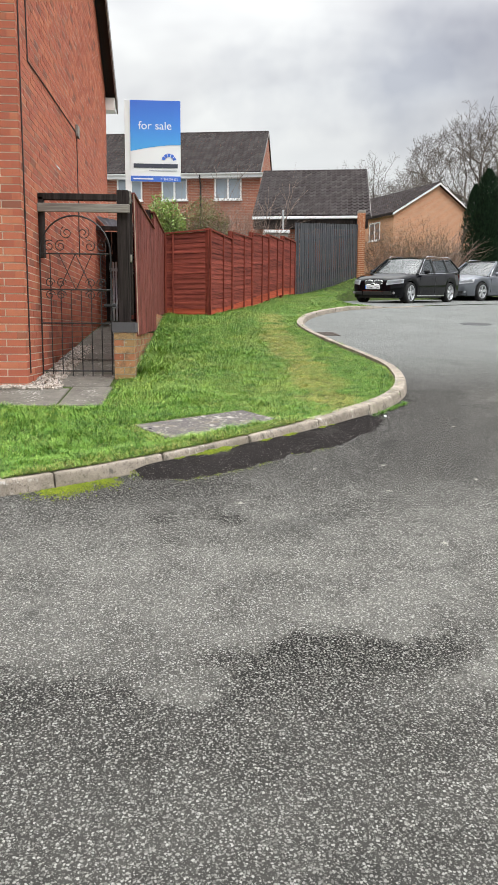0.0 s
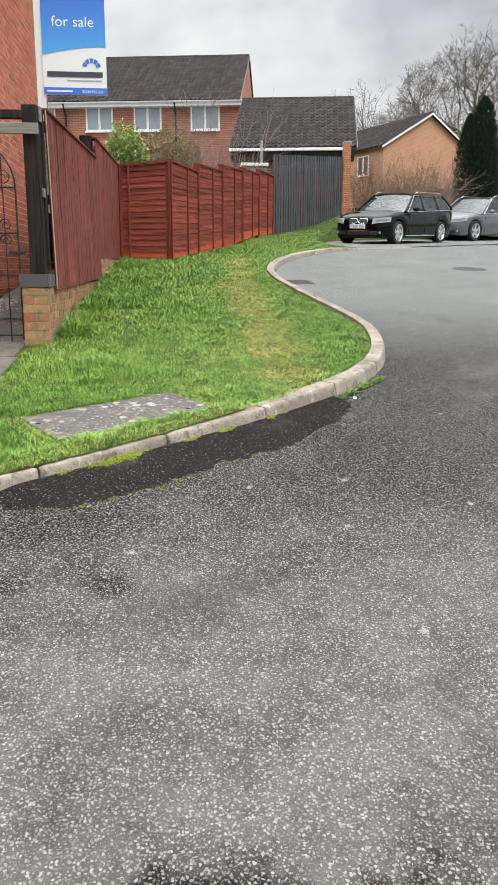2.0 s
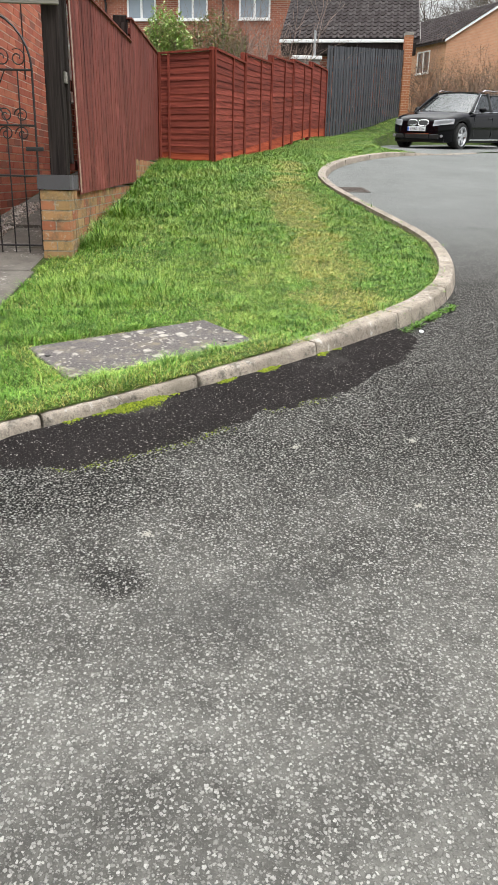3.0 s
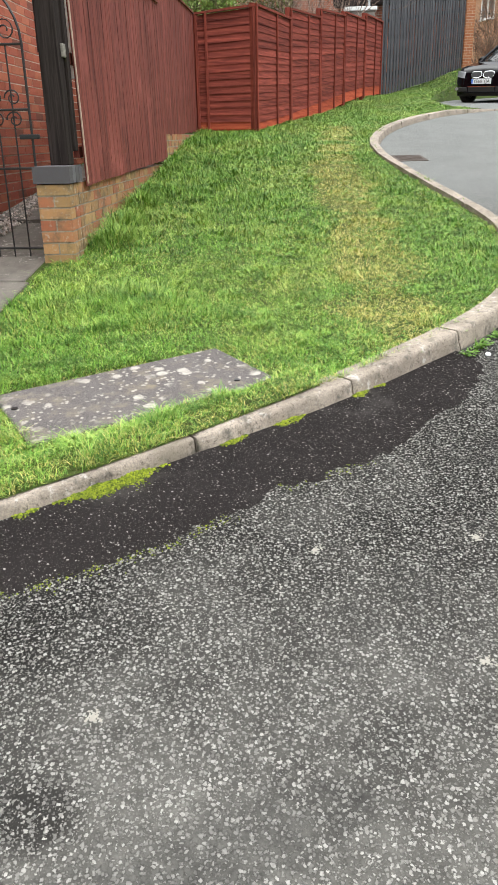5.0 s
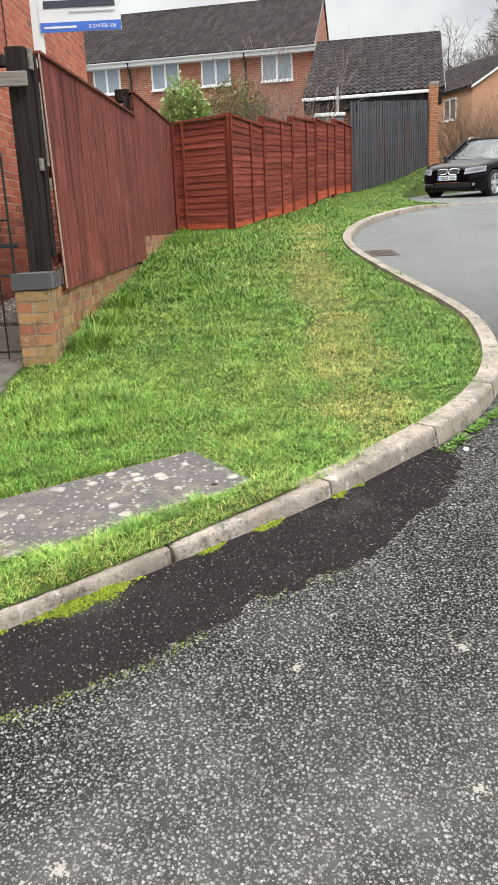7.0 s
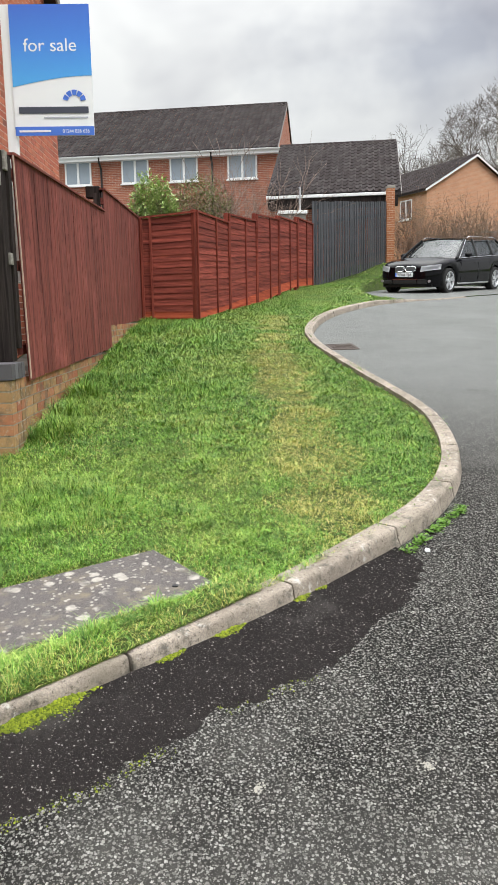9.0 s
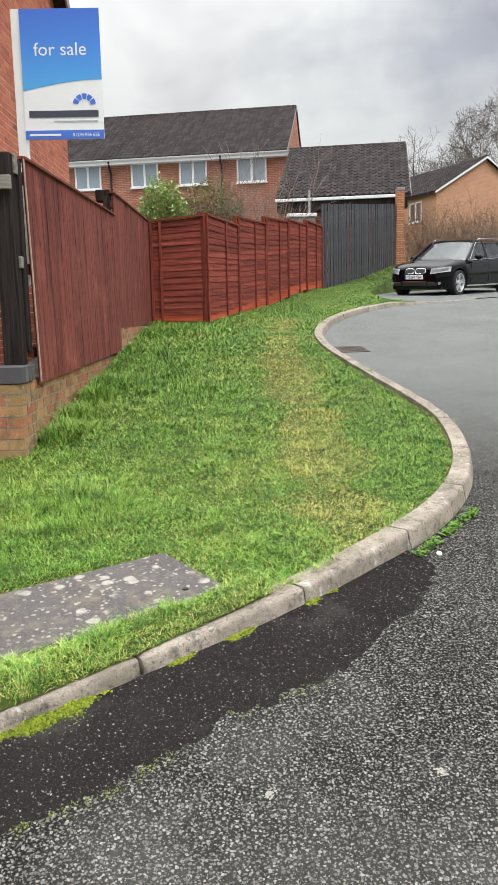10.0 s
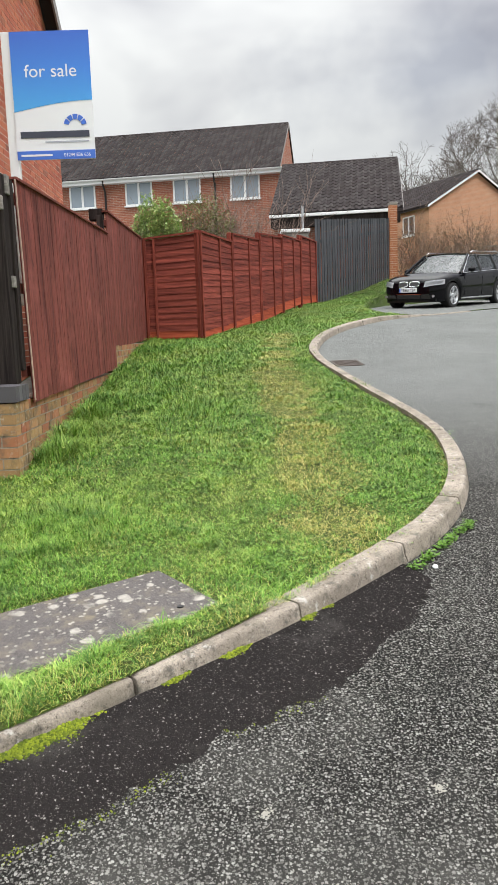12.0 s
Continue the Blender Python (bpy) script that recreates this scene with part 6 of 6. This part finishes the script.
def grass():
    """Blades over the verge: dense near the road, thinner far off, longer by the wall, short and dry on the trodden line."""
    r = np.random.RandomState(11)
    vec = np.array(vv).reshape(len(KERB_LINE), cols, 3)
    c00, c10, c01, c11 = vec[:-1, :-1], vec[1:, :-1], vec[:-1, 1:], vec[1:, 1:]
    area = np.linalg.norm(np.cross(c10 - c00, c01 - c00), axis=2)
    far = np.hypot(c00[..., 0] - 1.4, c00[..., 1] + 5.0)
    w = area * np.minimum(1.0, (3.4 / np.maximum(far, 1.0)) ** 1.45)
    w[(c00[..., 0] < -3.0) | (c00[..., 0] > 12) | (c00[..., 1] > 22) | ((c00[..., 0] < -0.25) & (c00[..., 1] > -0.4))] = 0
    total = 720000
    pick = r.choice(w.size, total, p=(w / w.sum()).ravel())
    i, j = np.unravel_index(pick, w.shape)
    u, q = r.rand(total, 1), r.rand(total, 1)
    p = (c00[i, j] * (1 - u) + c10[i, j] * u) * (1 - q) + (c01[i, j] * (1 - u) + c11[i, j] * u) * q
    x, y, z = p.T
    keep = ~(inside_many(COVER, x, y, -0.03) | ((x < -0.18) & (y > -1.40) & (x > -2.6)) | inside_many(APRON, x, y) | ((x > -0.24) & (x < 0.0) & (y > -0.02)))
    x, y, z = x[keep], y[keep], z[keep]
    k = len(x)
    rnd = r.rand(k, 7)
    far = np.hypot(x - 1.4, y + 5.0)
    big = value_noise(x * 1.1, y * 1.1, 2)
    tuft = value_noise(x * 5.5, y * 5.5, 5) + 0.6 * value_noise(x * 13, y * 13, 6)
    h = 0.017 + 0.010 * big + 0.030 * np.maximum(0, tuft - 0.15) + 0.014 * rnd[:, 0]
    for cx, cy, rad, more in CLUMPS:
        h += more * np.exp(-((x - cx) ** 2 + (y - cy) ** 2) / rad ** 2) * (0.75 + 0.5 * value_noise(x * 9, y * 9, 8))
    wall = np.where(y > 0.3, np.minimum(np.abs(x - 0.02), 1.0), 1.0)
    h += np.where(y < 8, 0.045 * np.exp(-(wall / 0.16) ** 2), 0)
    track = np.where(x > 1.2, nearest(TRACK[::2], x, y), 9.0)
    edge = nearest(KERB_LINE[16:120], x, y)
    patch = 0.20 + 0.17 * value_noise(x * 3, y * 3, 9)
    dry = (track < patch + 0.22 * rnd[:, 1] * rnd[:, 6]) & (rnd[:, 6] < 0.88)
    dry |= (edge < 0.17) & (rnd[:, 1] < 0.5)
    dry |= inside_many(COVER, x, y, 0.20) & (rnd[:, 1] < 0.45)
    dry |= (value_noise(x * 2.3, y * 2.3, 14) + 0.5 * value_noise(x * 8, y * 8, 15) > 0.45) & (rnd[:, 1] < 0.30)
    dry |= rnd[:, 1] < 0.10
    bare = value_noise(x * 17, y * 17, 21) + 0.7 * value_noise(x * 41, y * 41, 22) + 0.5 * big
    thin = (bare > 0.55) & (rnd[:, 0] < 0.75)
    h = np.where(dry, h * 0.62, h)
    h = np.maximum(h, 0.010) * (0.6 + 0.8 * rnd[:, 2] ** 2)
    lean = (0.5 + 1.7 * rnd[:, 3]) * h
    ang = rnd[:, 4] * 6.283 + 1.2 * big
    wide = (0.0008 + 0.0011 * rnd[:, 5]) * np.clip(far / 3.6, 1.0, 3.4)
    droop = np.where(rnd[:, 1] < 0.6, 0.92, 0.66)
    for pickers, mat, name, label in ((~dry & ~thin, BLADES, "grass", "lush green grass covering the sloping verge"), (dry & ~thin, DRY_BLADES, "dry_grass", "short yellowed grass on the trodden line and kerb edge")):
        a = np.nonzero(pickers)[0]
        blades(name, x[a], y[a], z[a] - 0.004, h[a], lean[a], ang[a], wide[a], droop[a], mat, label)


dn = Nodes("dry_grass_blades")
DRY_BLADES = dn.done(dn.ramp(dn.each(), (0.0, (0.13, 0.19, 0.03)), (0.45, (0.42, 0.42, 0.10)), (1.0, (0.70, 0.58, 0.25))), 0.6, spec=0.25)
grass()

# broad-leaved weeds in the turf
LEAFY = make_leafy("lawn_weed_leaf", (0.055, 0.17, 0.018), (0.25, 0.42, 0.05), 0.5)
V, F = [], []
for k in range(4200):
    q = KERB_LINE[rng.randrange(30, 110)]
    u = rng.random() ** 1.4
    c = Vector((q.x, q.y)).lerp(Vector((0.9, 0.6)), 0.05 + 0.75 * u)
    c += Vector((rng.gauss(0, 0.06), rng.gauss(0, 0.06)))
    if in_quad(COVER, c.x, c.y, 0.02) or noise.noise(Vector((c.x * 2.1, c.y * 2.1, 4.0))) < 0.08 or c.x < 0.05:
        continue
    for e in range(rng.randint(3, 6)):
        a = rng.uniform(0, 6.283)
        L = rng.uniform(0.008, 0.022)
        leaf_quads(V, F, Vector((c.x, c.y, land(c.y) + 0.074 + rng.uniform(0.0, 0.012))), Vector((math.cos(a), math.sin(a), rng.uniform(0.0, 0.5))), L, L * rng.uniform(0.45, 0.75), Vector((0, 0, 1)), rng)
tagged(from_arrays("lawn_weeds", V, F, LEAFY), "small broad-leaved weeds growing in the turf", "weeds", kind="stuff")


# ======== trees and shrubs ========
BARK = make_wood("bark", (0.075, 0.062, 0.052), (0.19, 0.16, 0.14), "z", 0.9, 14)
TWIG = make_wood("twig_bark", (0.15, 0.105, 0.085), (0.31, 0.225, 0.185), "z", 0.9, 14)


def branch(bm, rnd, p, d, length, r, depth, spread, up, twigs, nseg=3, env=None, rmin=0.0):
    pts = [p]
    r = max(r, rmin)
    q, dd = p.copy(), d.copy()
    for k in range(nseg):
        dd = (dd + Vector((rnd.gauss(0, 0.16), rnd.gauss(0, 0.16), rnd.gauss(0, 0.12) + up))).normalized()
        q = q + dd * length / nseg
        pts.append(q.copy())
    tube(bm, pts, r, r * 0.62, 5 if depth > 3 else 3, cap=False)
    if depth == 0 or (env and depth < 5 and not env(q)):
        return
    n = rnd.choice((2, 3, 3)) if depth > 1 else twigs
    for k in range(n):
        at = pts[-1] if k == 0 else pts[rnd.choice((1, 2, 3, 3)) if nseg >= 3 else -1]
        axis = dd.orthogonal().normalized()
        axis.rotate(Matrix.Rotation(rnd.uniform(0, 6.283), 3, dd))
        nd = dd.copy()
        nd.rotate(Matrix.Rotation(rnd.uniform(0.45, 1.0) * spread * (0.5 if k == 0 else 1.0), 3, axis))
        branch(bm, rnd, at.copy(), nd, length * rnd.uniform(0.68, 0.84), r * (0.66 if k == 0 else 0.5), depth - 1, spread, up, twigs, nseg, env, rmin)


def bare_tree(name, label, x, y, z, height, seed, depth=7, spread=1.0, wide=0.42, trunk=0.3, group="bare trees"):
    rnd = random.Random(seed)
    t = thing(name, label, "tree", group, at=pose(x, y, z))
    bm = bmesh.new()
    th = height * trunk
    tube(bm, [(0, 0, -0.3), (0.05, 0, th * 0.5), (0.0, 0.06, th)], height * 0.024, height * 0.018, 8)
    part("trunk", bm, BARK, t)
    mid = height * (0.47 + trunk * 0.42)

    def env(q):
        return (q.x ** 2 + q.y ** 2) / (height * wide * 0.9) ** 2 + ((q.z - mid) / (height * (0.53 - trunk * 0.42) * 0.95)) ** 2 < 1.0

    bm = bmesh.new()
    for k in range(7):
        a = 6.283 * k / 6 + rnd.uniform(-0.3, 0.3)
        tilt = rnd.uniform(0.75, 1.35) if k else 0.1
        d = Vector((math.cos(a) * math.sin(tilt), math.sin(a) * math.sin(tilt), math.cos(tilt)))
        branch(bm, rnd, Vector((0, 0, th * (1 if k < 3 else rnd.uniform(0.75, 1.0)))), d, height * 0.20, height * 0.011, depth - 1, spread, 0.02, 4, 3, env, 0.013)
    part("crown", bm, BARK, t)
    return t


bare_tree("bare_tree", "tall bare winter tree with a wide rounded crown", 25.8, 60, 3.6, 17.6, 3, 8, 1.0, 0.42, 0.42)
b1 = bare_tree("bare_tree", "bare winter tree in the woods behind the houses", 19.0, 70, 3.8, 15.2, 8, 7, 1.05, 0.40)
b2 = bare_tree("bare_tree", "bare winter tree with a dense twiggy crown", 22.6, 68, 3.8, 15.6, 21, 7, 1.05, 0.40)
for src, x, y, k, rz in ((b1, 15.6, 74, 0.98, 70), (b2, 30.5, 72, 0.9, 120), (b2, 34, 72, 1.0, 200), (b1, 12.0, 76, 0.95, 150), (b1, 25.0, 78, 1.1, 250), (b2, 38, 60, 0.95, 20)):
    copy_thing(src, pose(x, y, 3.8, 0, 0, rz) @ Matrix.Diagonal((k, k, k, 1)))


def thicket(name, label, x, y, z, w, d, h, n, seed, mat, leaves=0, leafmat=None, lsize=0.05, group=""):
    """A bare or sparsely leaved shrub of many thin stems."""
    rnd = random.Random(seed)
    t = thing(name, label, "shrub", group, at=pose(x, y, z))
    bm = bmesh.new()
    tips = []
    for k in range(n):
        a, q = rnd.uniform(0, 6.283), rnd.random() ** 0.5
        p = Vector((math.cos(a) * q * w * 0.3, math.sin(a) * q * d * 0.3, -0.1))
        dr = Vector((math.cos(a) * q * 0.55 * w / h, math.sin(a) * q * 0.55 * d / h, 1)).normalized()
        L = h * rnd.uniform(0.45, 0.8)
        branch(bm, rnd, p, dr, L * 0.52, 0.014 * h / 2, 3, 0.7, 0.03, 3)
    part("branchwork", bm, mat, t)
    if leaves:
        V, F = [], []
        for k in range(leaves):
            th, ph = rnd.uniform(0, 6.283), math.acos(rnd.uniform(-0.55, 1))
            wob = 1 + 0.22 * noise.noise(Vector((math.cos(th) * 2.1 + seed, math.sin(th) * 2.1, math.cos(ph) * 2.6)))
            q = (rnd.random() ** 0.35) * wob
            p = Vector((w / 2 * math.sin(ph) * math.cos(th) * q, d / 2 * math.sin(ph) * math.sin(th) * q, h * 0.52 + h * 0.48 * math.cos(ph) * q))
            leaf_quads(V, F, p, Vector((rnd.uniform(-1, 1), rnd.uniform(-1, 1), rnd.uniform(-0.4, 0.8))), lsize * rnd.uniform(0.7, 1.4), lsize * rnd.uniform(0.35, 0.6), Vector((0, 0, 1)), rnd)
        o = from_arrays("foliage", V, F, leafmat)
        o.parent = t
    return t


LAUREL = make_leafy("laurel_leaf", (0.14, 0.27, 0.05), (0.52, 0.60, 0.24), 0.4)
OLIVE = make_leafy("olive_leaf", (0.10, 0.13, 0.035), (0.26, 0.27, 0.10), 0.6)
CONIFER = make_leafy("conifer_needles", (0.007, 0.022, 0.010), (0.020, 0.052, 0.022), 0.7)
BRAMBLE = make_leafy("bramble_leaf", (0.085, 0.075, 0.042), (0.25, 0.19, 0.115), 0.8)
thicket("evergreen_bush", "rounded evergreen bush with pale green glossy leaves", -0.25, 12.7, 1.6, 1.3, 1.2, 2.45, 12, 4, TWIG, 9500, LAUREL, 0.085)
thicket("olive_shrub", "loose olive-green twiggy shrub behind the fence", 0.75, 14.0, 1.7, 1.8, 1.3, 2.6, 22, 6, TWIG, 8500, OLIVE, 0.065)
thicket("bare_shrub", "pinkish-brown bare twiggy shrub behind the lap fence", 1.8, 17.0, 1.9, 2.0, 1.7, 3.7, 26, 9, TWIG, group="bare shrubs")
thicket("bare_shrub", "small bare twiggy shrub by the garage", 2.75, 17.8, 2.0, 1.0, 1.0, 2.7, 7, 12, TWIG, group="bare shrubs")
for k, (x, y, w, h) in enumerate(((8.7, 24.5, 2.4, 3.0), (9.6, 27.0, 2.8, 3.5), (11.2, 27.5, 2.8, 3.7), (12.4, 29.0, 2.6, 3.2), (10.4, 25.2, 2.6, 2.7), (13.6, 30.5, 2.4, 2.6))):
    thicket("thicket_shrub", "brown bare bramble and twig thicket by the parking bay", x, y, land(y) - 0.05, w, 2.2, h, 26, 30 + k, TWIG, 5200, BRAMBLE, 0.046, "thicket shrubs")

conifer = thing("conifer", "dense dark green columnar conifer", "tree", at=pose(14.9, 30, land(30)))
bm = bmesh.new()
tube(bm, [(0, 0, -0.2), (0, 0, 1.0)], 0.14, 0.10, 8)
part("trunk", bm, BARK, conifer)
rnd = random.Random(17)
V, F = [], []
for lobe, (ox, oy, top_z, wid) in enumerate(((0.18, 0, 6.05, 0.95), (-0.42, 0.1, 5.3, 0.70), (0.5, 0.2, 4.9, 0.66), (0.0, -0.25, 4.6, 0.82))):
    for k in range(6000 if lobe == 0 else 4000):
        f = rnd.random() ** 0.8
        z = 0.25 + (top_z - 0.25) * f
        rad = wid * float(np.interp(f, (0, 0.12, 0.4, 0.75, 0.93, 1.0), (0.45, 0.92, 1.0, 0.72, 0.35, 0.02)))
        a = rnd.uniform(0, 6.283)
        q = rad * (0.80 + 0.25 * rnd.random()) * (1 + 0.16 * noise.noise(Vector((math.cos(a) * 2 + lobe * 5, math.sin(a) * 2, z * 1.4))))
        p = Vector((ox + q * math.cos(a), oy + q * math.sin(a), z))
        leaf_quads(V, F, p, Vector((math.cos(a) * 0.5, math.sin(a) * 0.5, 1.0 + rnd.uniform(-0.5, 0.3))), rnd.uniform(0.10, 0.20), rnd.uniform(0.06, 0.11), Vector((math.cos(a), math.sin(a), 0.2)), rnd)
o = from_arrays("crown", V, F, CONIFER)
o.parent = conifer

# ======== things behind the fences ========
WALL_Y = 31.6
gwall = thing("garden_wall", "low brick garden wall below the brick houses", "wall")
part("wall", boxed(13.4, WALL_Y, 2.2, 24, WALL_Y + 0.22, 4.62), FAR_BRICK, gwall)
part("coping", boxed(13.36, WALL_Y - 0.04, 4.62, 24.04, WALL_Y + 0.26, 4.70, bevel=0.01), CONCRETE, gwall)
shed = thing("lean_to_roof", "pale corrugated plastic lean-to roof behind the fence", "roof")
bm = bmesh.new()
gr = [[bm.verts.new((-0.95 + 0.8 * i / 16, 8.2 + 2.6 * j, 2.52 + 0.33 * j + 0.018 * (i % 2) - 0.10 * i / 16)) for i in range(17)] for j in range(2)]
for i in range(16):
    bm.faces.new((gr[0][i], gr[0][i + 1], gr[1][i + 1], gr[1][i]))
bmesh.ops.solidify(bm, geom=list(bm.faces), thickness=0.006)
part("sheet", bm, plain("pale_sheet", (0.52, 0.55, 0.60), 0.3), shed)
for x in (-0.9, -0.2):
    for y in (8.3, 10.7):
        part("support", boxed(x - 0.03, y - 0.03, land(y), x + 0.03, y + 0.03, 2.52 + (0.3 if y > 9 else 0)), DARK_WOOD, shed)
feeder = thing("fence_lamp", "dark weathered lantern box fixed on the fence post", "lamp")
part("post", boxed(-0.16, 4.38, 0.9, -0.08, 4.46, 2.40, bevel=0.003), DARK_WOOD, feeder)
part("box", boxed(-0.27, 4.50, 2.36, -0.10, 4.62, 2.50, bevel=0.01), DARK_WOOD, feeder)
part("bracket", boxed(-0.16, 4.44, 2.32, -0.09, 4.60, 2.37), DARK_WOOD, feeder)
line_post = thing("washing_line_post", "thin grey metal washing-line post with a cord", "post")
bm = bmesh.new()
tube(bm, [(3.68, 19.5, 1.9), (3.68, 19.5, 4.86)], 0.035, sides=8)
part("pole", bm, plain("galvanised", (0.42, 0.44, 0.46), 0.45, 0.6), line_post)
bm = bmesh.new()
tube(bm, [(3.68, 19.5, 4.80)] + [(3.68 - 2.2 * u, 19.5 - 1.5 * u, 4.80 - 0.55 * u - 0.25 * math.sin(math.pi * u)) for u in (0.25, 0.5, 0.75, 1.0)], 0.008, sides=4)
part("cord", bm, GREY_WOOD, line_post)
bunker = thing("garden_store", "pale flat-topped garden store behind the lap fence", "shed")
part("body", boxed(3.0, 18.9, 1.9, 3.8, 19.4, 3.98), GREY_WOOD, bunker)
part("lid", boxed(2.95, 18.85, 3.98, 3.85, 19.45, 4.08, bevel=0.01), WHITE, bunker)
